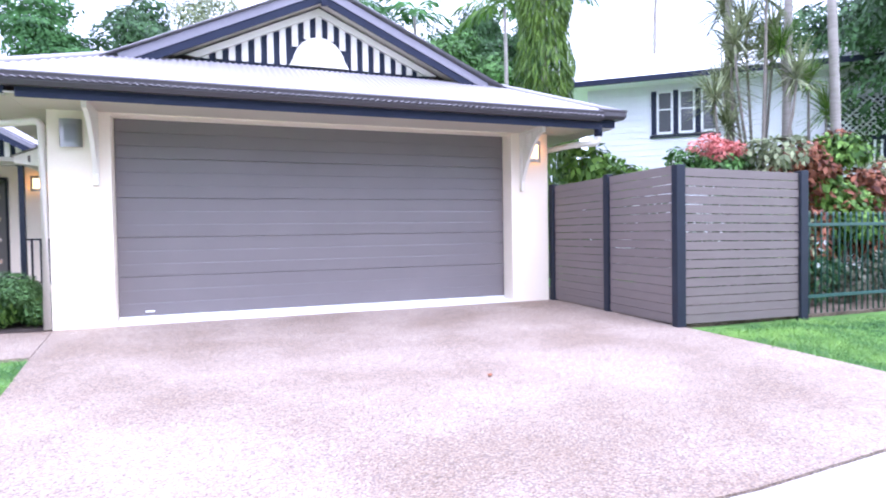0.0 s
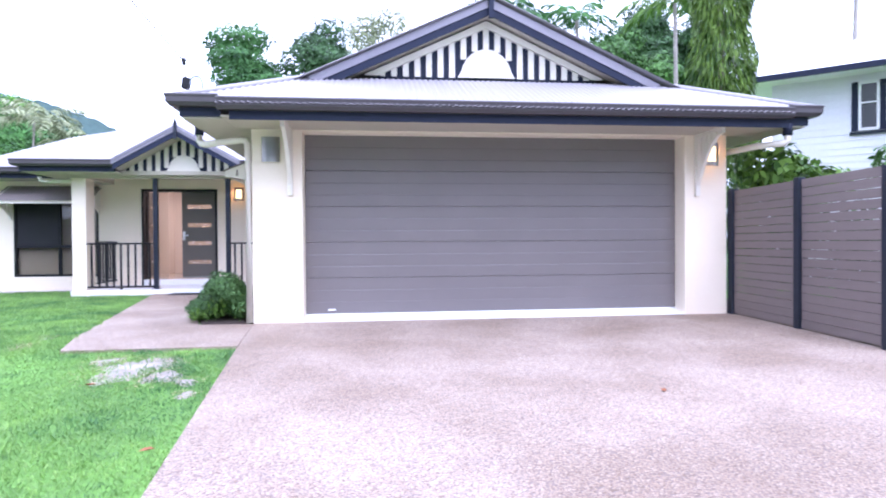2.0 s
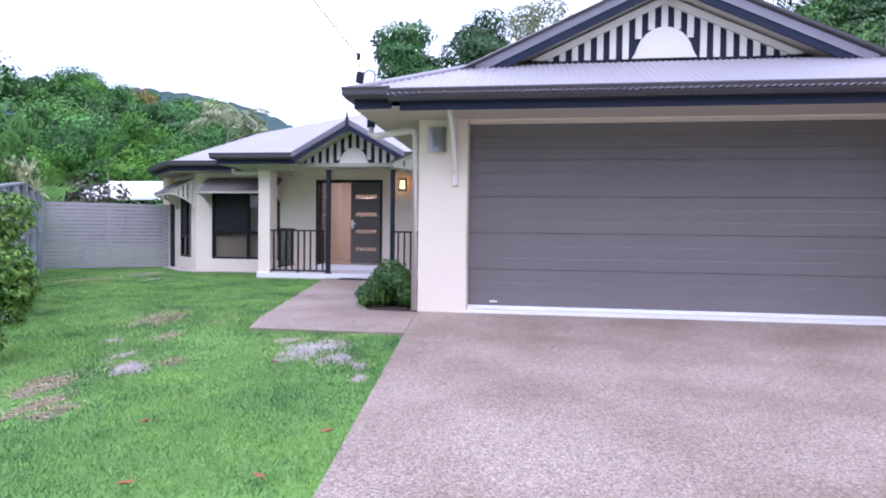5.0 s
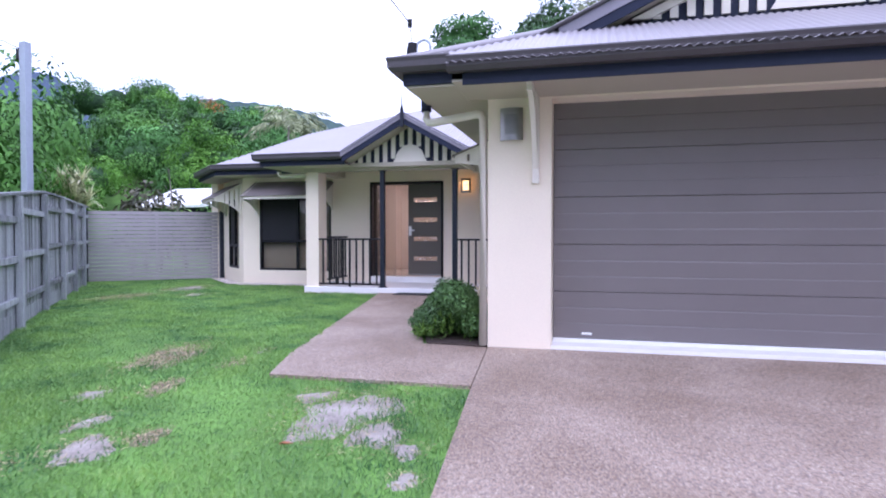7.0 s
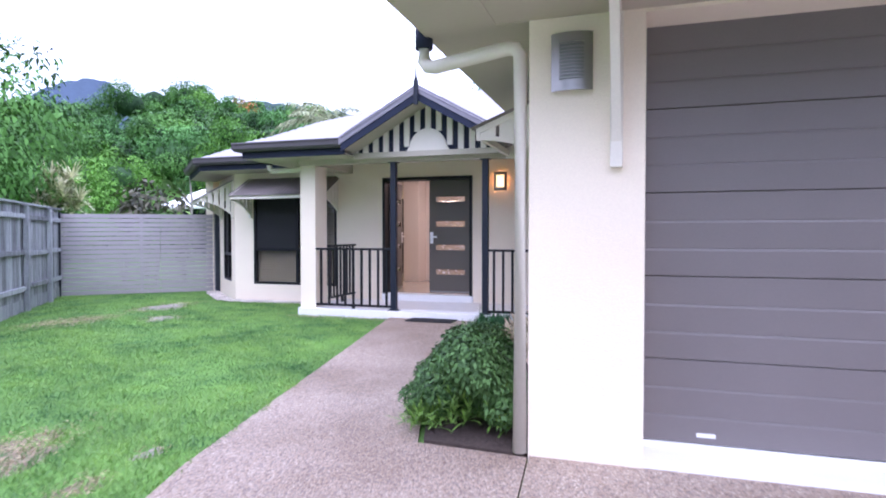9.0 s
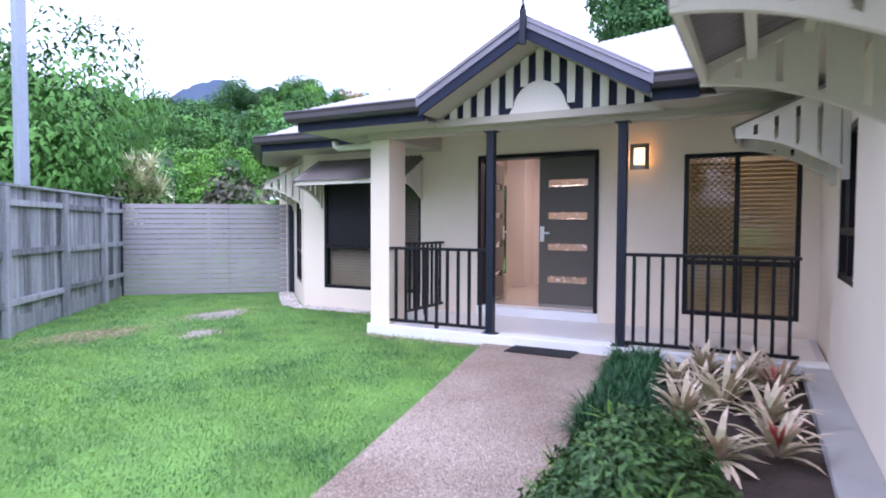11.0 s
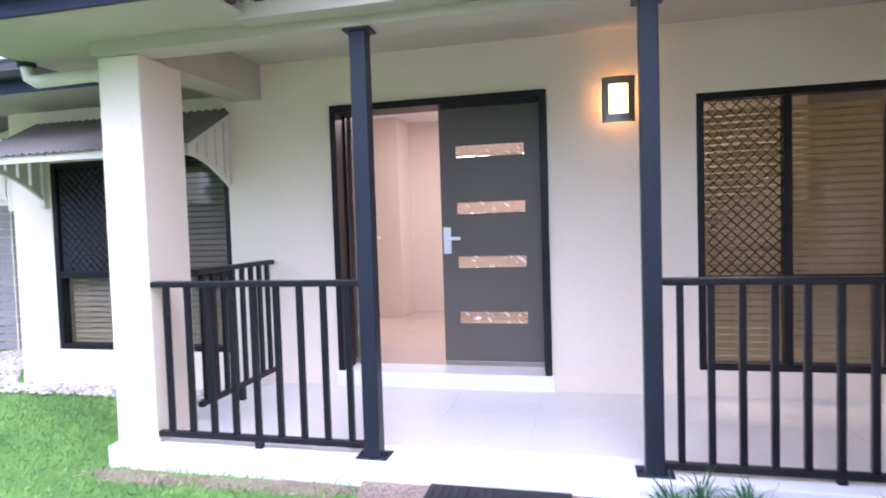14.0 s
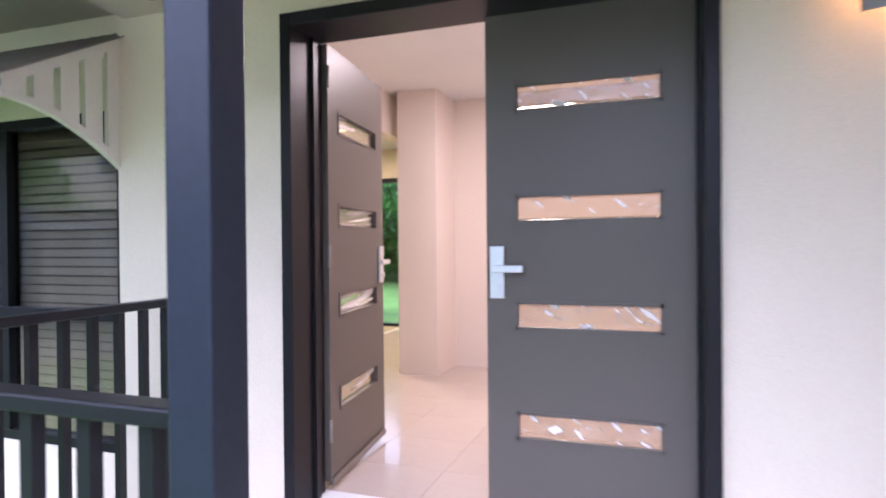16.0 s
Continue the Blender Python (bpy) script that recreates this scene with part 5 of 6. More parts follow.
tree((14.2, -1.2), 8.0, 1.4, 14, 0.26, M_LEAF_DARK, "dark green tree leaning over the metal fence", per=90, low=0.5)


# unseen row of trees, added to keep low sky off porch and garage
for k in range(11):
    tree((-33 + 6.6 * k, -25.5 - 2.5 * (k % 3)), 8.5 + 1.7 * ((k * 5) % 4), 2.7, 15, 0.5, M_LEAF_DARK if k % 2 else M_LEAF, "unseen street tree added to block the low sky", per=28, low=0.15, rr=(1.2, 2.1), group="street trees across the road")


def mast_tree(at, height, r, label):
    x, y = at
    z = land(x, y)
    t = plant("mast_tree", (x, y, z - 0.1), label, "tree")
    bm = bmesh.new()
    tube(bm, [(x, y, z - 0.2), (x, y, z + height * 0.95)], 0.12, 8, 0.03)
    part("trunk", bm, M_BARK, t)
    n = 26000
    h = RNG.uniform(0.08, 1, n)
    rad = r * (1.05 - 0.45 * h) * RNG.uniform(0.4, 1.12, n) ** 0.5 * (1 + 0.12 * np.sin(h * 40))
    a = RNG.uniform(0, 2 * np.pi, n)
    p = np.stack([x + rad * np.cos(a), y + rad * np.sin(a), z + h * height], 1)
    d = np.stack([np.cos(a) * 0.35, np.sin(a) * 0.35, -np.ones(n)], 1) + RNG.normal(size=(n, 3)) * 0.18
    leafy("crown", leaf_quads(p, d, RNG.uniform(0.13, 0.26, n), RNG.uniform(0.02, 0.036, n), 0.1), M_LEAF_MAST, t)
    return t


M_LEAF_MAST = leaf_material("glossy_drooping_leaf", (0.030, 0.085, 0.014), (0.14, 0.23, 0.035), 0.4)
mast_tree((8.35, 4.1), 9.6, 0.72, "tall narrow tree with hanging glossy leaves")


def strip_leaves(base, dirs, length, width, curl, seg=4):
    """Long arching leaves as strips of quads."""
    out = []
    for b, d, L, w, c in zip(base, dirs, length, width, curl):
        d = d / np.linalg.norm(d)
        side = np.cross(d, (0, 0, 1.0))
        side = side / (np.linalg.norm(side) + 1e-6)
        p, prev = np.array(b, float), None
        v = d.copy()
        for k in range(seg + 1):
            ww = w * (0.7 + 0.6 * k / seg) * (1 - (k / seg) ** 3) * 0.5 + 0.001
            l, r = p - side * ww, p + side * ww
            if prev is not None:
                out.append((prev[0], prev[1], r, l))
            prev = (l, r)
            p = p + v * L / seg
            v = v + np.array((0, 0, -c / seg))
            v /= np.linalg.norm(v)
    return np.array(out)


def rosette(c, n, length, width, up=(0.2, 1.0), curl=0.9):
    a = RNG.uniform(0, 2 * np.pi, n)
    e = RNG.uniform(up[0], up[1], n)
    d = np.stack([np.cos(a) * np.cos(e), np.sin(a) * np.cos(e), np.sin(e)], 1)
    return strip_leaves(np.repeat([c], n, 0) + d * length * 0.06, d, length * RNG.uniform(0.7, 1.15, n), width * RNG.uniform(0.8, 1.2, n), curl * RNG.uniform(0.5, 1.3, n))


def spiky_tree(at, stems, label, mat, leaf_len=0.58, n=120):
    """Thin bare stems that end in heads of stiff narrow leaves; stems as (dx, dy, height)."""
    x, y = at
    z = gz(y)
    t = plant("dragon_tree", (x, y, z), label, "tree", "spiky trees behind the fence")
    for dx, dy, h in stems:
        bm = bmesh.new()
        top = (x + dx, y + dy, z + h)
        tube(bm, [(x + dx * 0.08, y + dy * 0.08, z - 0.1), (x + dx * 0.35, y + dy * 0.35, z + h * 0.45), (x + dx * 0.9, y + dy * 0.9, z + h * 0.85), top], 0.032, 7, 0.016)
        part("stem", bm, M_BARK, t)
        heads = [rosette(np.array(top) + np.array((0, 0, k * 0.1)), n // 2, leaf_len, 0.022, (-0.5, 1.3), 0.5) for k in (0, 1)]
        leafy("leaf_head", np.concatenate(heads), mat, t)
    return t


spiky_tree((8.75, -1.0), [(-0.35, 0.1, 3.0), (0.0, 0.2, 2.6), (0.2, 0.3, 3.7)], "thin-stemmed tree with spiky grey-green leaf heads", M_LEAF_GREY)
spiky_tree((9.0, -1.2), [(-0.3, 0.2, 3.9), (0.4, -0.3, 3.3), (-0.1, -0.2, 4.5)], "thin-stemmed tree with spiky grey-green leaf heads", M_LEAF_GREY)
spiky_tree((9.5, -0.7), [(0.1, 0.3, 4.4), (-0.5, 0.2, 3.3), (0.35, 0.1, 3.9), (-0.2, 0.5, 4.7), (0.6, 0.2, 4.3)], "thin-stemmed tree with spiky grey-green leaf heads", M_LEAF_GREY, 0.66, 150)
spiky_tree((10.2, -1.1), [(0.1, 0.1, 3.4), (-0.4, 0.2, 3.9), (0.4, 0.0, 2.9)], "thin-stemmed tree with spiky lime leaf heads", M_LEAF_LIME)


def palm(at, height, fronds, length, mat, label, trunk=0.11, z=None, name="palm"):
    x, y = at
    z = land(x, y) if z is None else z
    t = plant(name, (x, y, z), label, "palm", "palms")
    bm = bmesh.new()
    bend = RNG.uniform(-0.35, 0.35, 2)
    pts = [(x + bend[0] * k * k, y + bend[1] * k * k, z - 0.1 + height * k) for k in (0, 0.2, 0.4, 0.6, 0.8, 1.0)]
    tube(bm, pts, trunk, 8, trunk * 0.6)
    part("trunk", bm, M_PALM, t, "pale ringed trunk")
    top = np.array(pts[-1])
    for i in range(fronds):
        a = 2 * math.pi * i / fronds + RNG.uniform(-0.3, 0.3)
        e = RNG.uniform(0.15, 1.2)
        out = np.array((math.cos(a), math.sin(a), 0))
        side = np.array((-math.sin(a), math.cos(a), 0))
        L = length * RNG.uniform(0.8, 1.15)
        P_ = []
        p, v = top.copy(), out * math.cos(e) + np.array((0, 0, math.sin(e)))
        seg = 9
        for k in range(seg + 1):
            P_.append(p.copy())
            p = p + v * L / seg
            v = v + np.array((0, 0, -0.18))
            v /= np.linalg.norm(v)
        bm = bmesh.new()
        tube(bm, [q.tolist() for q in P_], 0.018, 5, 0.004)
        rach = part("frond", bm, mat, t)
        c, d, ln = [], [], []
        for k in range(22):
            f = 0.12 + 0.86 * k / 21
            q = P_[min(seg, int(f * seg))] * (1 - (f * seg) % 1) + P_[min(seg, int(f * seg) + 1)] * ((f * seg) % 1)
            for sg in (-1, 1):
                c.append(q)
                d.append(side * sg * 0.9 + out * 0.6 + np.array((0, 0, -0.35 + RNG.uniform(-0.2, 0.2))))
                ln.append(L * 0.30 * math.sin(math.pi * min(0.97, 0.15 + f * 0.8)))
        ob = new("frond_blade", quads("frond_blade", leaf_quads(np.array(c), np.array(d), np.array(ln), np.full(len(ln), 0.055 * length / 1.6), 0.3) - np.array((x, y, z)), mat))
        ob.parent = rach
    return t


M_PALM = material("ringed_palm_trunk", (0.30, 0.27, 0.24), 0.85, vary=0.2, fine=4, coarse=2, stretch=(1, 1, 8), bump=0.4)
palm((9.9, -0.9), 6.6, 9, 1.5, M_LEAF, "tall pale-trunked palm beside the metal fence", 0.085)
palm((10.3, -1.5), 7.2, 9, 1.5, M_LEAF, "tall pale-trunked palm beside the metal fence", 0.09)
palm((9.3, -0.3), 6.9, 9, 1.5, M_LEAF, "tall pale-trunked palm beside the metal fence", 0.07)
palm((15.0, 14.0), 11.0, 13, 2.4, M_LEAF_FAR, "tall palm behind the neighbouring house")
palm((19.0, 13.0), 12.0, 13, 2.4, M_LEAF_FAR, "tall palm behind the neighbouring house")
palm((9.7, 17.0), 10.6, 12, 2.2, M_LEAF_FAR, "tall palm behind the garage roof")
palm((12.0, 13.0), 9.8, 13, 2.6, M_LEAF_LIME, "lime green palm behind the garage roof")
palm((7.2, 18.0), 11.2, 12, 2.2, M_LEAF_FAR, "tall palm behind the garage roof")
palm((-19.8, 31.0), 8.4, 16, 3.0, M_LEAF_GREY, "grey-green palm at the foot of the hill")
palm((-17.2, 31.5), 7.2, 15, 2.6, M_LEAF_GREY, "grey-green palm at the foot of the hill")


def shrub(at, cs, rs, per, leaf, mat, label, name="shrub", extra=None, stem=True, group=""):
    t = plant(name, at, label, "shrub", group)
    if stem:
        for c in list(cs)[:6]:
            bm = bmesh.new()
            tube(bm, [(at[0], at[1], at[2] - 0.05), ((at[0] + c[0]) / 2, (at[1] + c[1]) / 2, (at[2] + c[2]) / 2), tuple(c)], 0.018, 5, 0.006)
            part("stem", bm, M_BARK, t)
    leafy("foliage", crown_quads(cs, rs, per, leaf), mat, t)
    if extra:
        nm, q, m2, lab = extra
        leafy(nm, q, m2, t, lab)
    return t


M_LEAF_BROWN = leaf_material("bronze_leaf", (0.06, 0.065, 0.045), (0.17, 0.16, 0.11))
# bush beside the garage pier
M_LEAF_BUSH = leaf_material("small_bush_leaf", (0.030, 0.075, 0.022), (0.085, 0.17, 0.05))
n = 54
k = RNG.uniform(-0.04, 1, n)
wid = RNG.uniform(-1.25, 1, n)
cs = np.stack([-1.02 - 0.42 * k + wid * (0.26 - 0.06 * k), -0.08 + 1.75 * k, 0.10 + (0.30 - 0.10 * k) * np.clip(1 - wid ** 2, 0, 1) * RNG.uniform(0.5, 1.25, n)], 1)
rs = RNG.uniform(0.13, 0.23, n)
n = 420
u = RNG.uniform(0, 1, n)
w = RNG.uniform(-1.4, 1.0, n)
tips = np.stack([-1.02 - 0.42 * u + w * 0.30, -0.12 + 1.8 * u, gz(1) + RNG.uniform(0.05, 0.42, n) * np.clip(1.15 - w ** 2, 0.2, 1)], 1)
sprays = np.concatenate([rosette(p, 7, 0.13, 0.013, (0.0, 1.2), 0.8) for p in tips])
shrub((-1.0, 0.9, gz(1)), cs, rs, 30000, 0.036, M_LEAF_BUSH, "sprawling low green bush with small leaves beside the path", "bush",
      extra=("young_growth", sprays, M_LEAF_LIME, "lighter young shoots"))
cs, rs = clumps((-3.83, -3.40, 0.62), None, 28, (0.34, 0.32, 0.68), (0.16, 0.25))
shrub((-3.83, -3.40, gz(-3.4)), cs, rs, 22000, 0.042, M_LEAF_LIME, "yellow-green clipped bush at the lawn edge", "bush")
# behind the slatted fence
cs, rs = clumps((6.9, -0.1, 1.86), None, 14, (0.45, 0.6, 0.35), (0.22, 0.34))
shrub((6.9, -0.1, gz(0)), cs, rs, 1800, 0.15, M_LEAF_LIME, "light green broad-leaved shrub behind the slatted fence")
cs, rs = clumps((8.05, -1.2, 1.92), None, 14, (0.62, 0.35, 0.28), (0.18, 0.3))
fc, fr = clumps((7.75, -1.5, 2.12), None, 12, (0.5, 0.15, 0.16), (0.09, 0.14))
shrub((8.05, -1.2, gz(-1)), cs, rs, 2600, 0.10, M_LEAF, "green shrub with coral red flower heads behind the slatted fence",
      extra=("blossoms", crown_quads(fc, fr, 9000, 0.05), M_FLOWER, "coral red flower heads"))
for k in range(7):
    x = 8.7 + 0.62 * k
    y = -1.7 + 0.12 * math.sin(k * 2.1)
    cs, rs = clumps((x, y, 1.25), None, 16, (0.34, 0.3, 1.2), (0.2, 0.34))
    if k % 2:
        shrub((x, y, gz(y)), cs, rs, 2600, 0.115, M_LEAF_RED, "dark red croton shrub behind the metal fence", "croton")
    else:
        shrub((x, y, gz(y)), cs, rs, 2600, 0.115, M_LEAF_LIME if k % 4 else M_LEAF_GREY, "green and red croton shrub behind the metal fence", "croton",
              extra=("red_leaves", crown_quads(cs[:4] + np.array((0, 0, 0.2)), rs[:4], 1500, 0.11), M_LEAF_RED, "red young leaves"))
for k in range(9):
    x = 8.4 + 0.62 * k
    cs, rs = clumps((x, -2.15, 0.30), None, 6, (0.34, 0.22, 0.30), (0.13, 0.22))
    shrub((x, -2.15, gz(-2.15)), cs, rs, 1300, 0.10, M_LEAF_DARK if k % 3 == 1 else M_LEAF_BROWN, "low dark shrub behind the metal fence", "undershrub")
# unseen shrubs, added so that the gaps between slats turn dark
for x, y in ((6.65, -2.2), (7.2, -2.25), (7.7, -2.2), (6.5, -1.7), (6.45, -1.0), (6.35, -0.4)):
    cs, rs = clumps((x, y, 0.75), None, 12, (0.22, 0.2, 0.75), (0.16, 0.24))
    shrub((x, y, gz(y)), cs, rs, 2600, 0.09, M_LEAF_DARK, "unseen shrub added to darken the slatted fence gaps", "shrub")
# variegated plant and dark shrub by the far fence
vt = plant("variegated_dragon_plant", (-14.9, 8.7, -0.1), "cream variegated plant with spiky drooping leaves", "shrub")
q = np.concatenate([rosette(np.array((-14.9, 8.7, 0)) + np.array((RNG.uniform(-0.45, 0.45), RNG.uniform(-0.4, 0.4), RNG.uniform(1.3, 2.8))), 46, 0.55, 0.05, (-0.3, 1.3), 0.7) for k in range(16)])
leafy("foliage", q, M_LEAF_PALE, vt)
bm = bmesh.new()
tube(bm, [(-14.9, 8.7, -0.15), (-14.9, 8.7, 2.6)], 0.06, 7, 0.03)
part("stem", bm, M_BARK, vt)
cs, rs = clumps((-14.2, 11.0, 1.9), None, 12, (0.8, 0.7, 1.1), (0.4, 0.6))
shrub((-14.2, 11.0, -0.1), cs, rs, 220, 0.22, M_LEAF_BROWN, "bronze-grey shrub behind the far fence")
for k in range(8):
    x, y = -12.6 + 0.55 * k, 8.6 + 0.45 * k
    cs, rs = clumps((x, y, 1.25), None, 7, (0.4, 0.4, 0.6), (0.3, 0.45))
    shrub((x, y, -0.1), cs, rs, 300, 0.2, M_LEAF if k % 2 else M_LEAF_LIME, "leafy green shrub behind the pale fence")


# ---- bed plants ----
def bromeliad(x, y, mat, size, label, red=False):
    z = gz(y)
    t = plant("bromeliad", (x, y, z), label, "plant", "bromeliads in the bed")
    for k in range(34):
        leafy("leaf", rosette((x, y, z + 0.03), 1, size * 0.73, 0.046, (0.25, 1.35), 1.1), mat, t)
    for k in range(10 if red else 0):
        leafy("heart_leaf", rosette((x, y, z + 0.05), 1, size * 0.5, 0.05, (0.8, 1.4), 0.5), M_BROM_RED, t, "bright red heart leaf")
    return t


for x, y, r, s in ((-1.32, 4.42, 0, 0.42), (-1.02, 4.1, 0, 0.48), (-1.5, 4.0, 0, 0.36), (-0.78, 3.95, 1, 0.44), (-1.12, 3.45, 0, 0.50), (-0.85, 3.1, 0, 0.46), (-1.35, 2.95, 0, 0.42), (-0.8, 2.5, 1, 0.42), (-1.1, 2.3, 0, 0.40), (-1.28, 3.72, 0, 0.40), (-0.72, 4.45, 0, 0.42), (-0.95, 4.62, 0, 0.36)):
    bromeliad(x, y, M_BROM, s, "pinkish variegated bromeliad with a bright red heart" if r else "pinkish cream variegated bromeliad rosette in dark soil", bool(r))

# strappy grass beside the path
M_STRAP = leaf_material("dark_strappy_grass", (0.014, 0.05, 0.02), (0.045, 0.13, 0.05))
n = 270
yy = RNG.uniform(2.3, 4.92, n)
xx = -1.97 - 0.26 * (yy - 2.6) / 2.4 + RNG.uniform(0.04, 0.44, n)
q = np.concatenate([rosette((a, b, gz(b)), 26, 0.15 * k, 0.0065, (0.3, 1.4), 1.5) for a, b, k in zip(xx, yy, RNG.uniform(0.7, 1.6, n))])
tagged(new("strappy_grass", quads("strappy_grass", q, M_STRAP)), "dark green strappy grass edging the path", "grass", kind="stuff")

# ---- lawn ----
# worn places: x, y, half width, half depth, and 0 sand, 1 dry thatch, 2 damp earth
PATCHES = [(-1.27, -2.37, 0.3, 0.46, 0), (-0.93, -2.69, 0.14, 0.25, 0), (-0.66, -2.9, 0.1, 0.11, 0), (-0.55, -3.28, 0.08, 0.09, 0), (-1.64, -2.05, 0.13, 0.15, 0), (-3.65, -1.16, 0.24, 0.53, 1), (-2.98, -2.07, 0.12, 0.21, 1), (-2.85, -1.27, 0.1, 0.14, 1), (-3.38, -2.38, 0.1, 0.16, 0), (-2.55, -3.3, 0.16, 0.23, 0), (-2.31, -3.04, 0.11, 0.13, 1), (-2.9, -2.9, 0.08, 0.16, 0), (-8.08, 3.13, 0.31, 0.62, 1), (-2.87, -3.84, 0.16, 0.29, 1), (-2.34, -4.38, 0.1, 0.16, 1), (-2.55, -4.28, 0.08, 0.3, 1), (-8.19, 5.18, 0.29, 0.66, 0), (-7.07, 3.9, 0.24, 0.3, 0), (-2.84, -0.79, 0.07, 0.09, 0),
           (-4.2, 4.86, 0.55, 0.10, 2), (-4.95, 4.84, 0.4, 0.09, 2)]


def outline(i, th):
    """Uneven edge of worn place i, as a share of its half sizes."""
    return 1 + 0.20 * np.sin(2 * th + i * 1.7) + 0.14 * np.sin(3 * th + i * 2.9) + 0.09 * np.sin(5 * th + i) + 0.06 * np.sin(9 * th + i * 4.1)


def bare(x, y):
    """1 where the lawn is worn away."""
    w = np.zeros_like(x)
    for i, (px, py, a, b, kind) in enumerate(PATCHES):
        u, v = (x - px) / a, (y - py) / b
        d = np.hypot(u, v) / outline(i, np.arctan2(v, u))
        w = np.maximum(w, np.clip((1.05 - d) * 2.0, 0, 1) * (0.5 if kind == 1 else 0.97))
    return w


def left_lawn(x, y):
    fence = -5.95 + (y + 1.05) * (-11.60 + 5.95) / (5.88 + 1.05)
    edge_drive = -0.52 + (y + 1.63) * (0.32 / -3.57) + 0.03 * np.sin(y * 9)
    edge_path = np.where(y < 2.28, -2.28 + (y + 1.64) * (-0.82 / 3.92), -3.10 + (y - 2.28) * (-0.59 / 2.7)) - 0.01 + 0.02 * np.sin(y * 11)
    right = np.where(y < -1.64, edge_drive, edge_path)
    ok = (x > fence + 0.05) & (x < right) & (y > -6.3)
    ok &= ~((y > 4.98) & (x > -5.3)) & ~((y > 6.35) & (x > -7.8)) & (y < 7.9)
    ok &= ~((x < -7.75) & (y > 6.15 - (x + 7.75)))
    return ok


def lawn(name, x, y, h, label):
    w = bare(x, y)
    keep = RNG.uniform(0, 1, len(x)) > w * 0.93
    x, y, w = x[keep], y[keep], w[keep]
    n = len(x)
    z = np.where(y < 0, -0.03 + 0.041 * np.maximum(y, -9), -0.03 - 0.006 * np.minimum(y, 8)) - 0.036
    p = np.stack([x, y, z], 1)
    d = np.stack([RNG.normal(size=n) * 0.45, RNG.normal(size=n) * 0.45, np.ones(n)], 1)
    hh = h * RNG.uniform(0.55, 1.35, n) * (1 + 0.5 * np.sin(x * 2.3 + y * 1.1) * np.sin(y * 1.9))
    tagged(new(name, quads(name, leaf_quads(p, d, hh, RNG.uniform(0.0045, 0.008, n), 0.25), M_BLADE)), label, "grass", kind="stuff")


n = 560000
lx, ly = RNG.uniform(-11.6, 0.2, n), RNG.uniform(-6.3, 7.9, n)
k = left_lawn(lx, ly) & (RNG.uniform(0, 1, n) < np.clip(1.25 - np.hypot(lx + 1.5, ly + 2.5) / 14, 0.25, 1))
lawn("lawn_grass", lx[k], ly[k], 0.05, "bright green mown lawn with bare sandy patches")
n = 90000
lx, ly = RNG.uniform(6.1, 14, n), RNG.uniform(-5.8, -2.8, n)
k = (lx > 6.18) & ((ly < -2.85) | (lx < 7.9))
lawn("verge_grass", lx[k], ly[k], 0.055, "bright green grass beside the driveway")
for i, (px, py, a, b, kind) in enumerate(PATCHES):
    bm = bmesh.new()
    k, rings = 40, []
    for f, up in ((1.12, -0.040), (0.9, -0.032), (0.55, -0.030)):
        ring = []
        for m_ in range(k):
            th = 2 * math.pi * m_ / k
            rr_ = float(outline(i, th)) * f * RNG.uniform(0.94, 1.05)
            y = py + b * rr_ * math.sin(th)
            ring.append(bm.verts.new((px + a * rr_ * math.cos(th), y, gz(y) + up + RNG.uniform(-0.001, 0.002))))
        rings.append(ring)
    c = bm.verts.new((px, py, gz(py) - 0.029))
    for p, q in zip(rings, rings[1:]):
        for m_ in range(k):
            bm.faces.new((p[m_], p[(m_ + 1) % k], q[(m_ + 1) % k], q[m_]))
    for m_ in range(k):
        bm.faces.new((rings[-1][m_], rings[-1][(m_ + 1) % k], c))
    for f in bm.faces:
        f.smooth = True
    solid("bare_soil", bm, (M_SAND, M_THATCH, M_THATCH)[kind], ("bare pale sandy patch worn in the lawn", "dry brown thatch worn thin in the lawn", "strip of brown bare earth along the porch edge")[kind], "bare soil")
# straw-coloured blades round the worn places
P_ = []
for i, (px, py, a, b, kind) in enumerate(PATCHES):
    n = int((2600 if kind == 1 else 900) * a * b * 4) + 40
    th, f = RNG.uniform(0, 6.283, n), RNG.uniform(0.3 if kind == 1 else 0.8, 1.35, n) * outline(i, RNG.uniform(0, 6.283, n))
    P_.append(np.stack([px + a * f * np.cos(th), py + b * f * np.sin(th)], 1))
P_ = np.concatenate(P_)
P_ = P_[left_lawn(P_[:, 0], P_[:, 1])]
z = np.where(P_[:, 1] < 0, -0.03 + 0.041 * np.maximum(P_[:, 1], -9), -0.03 - 0.006 * np.minimum(P_[:, 1], 8)) - 0.03
n = len(P_)
d = np.stack([RNG.normal(size=n), RNG.normal(size=n), np.full(n, 0.55)], 1)
tagged(new("dry_grass", quads("dry_grass", leaf_quads(np.column_stack([P_, z]), d, RNG.uniform(0.03, 0.075, n), RNG.uniform(0.003, 0.006, n), 0.2), M_STRAW)), "straw-coloured dead grass round the bare patches", "grass", kind="stuff")
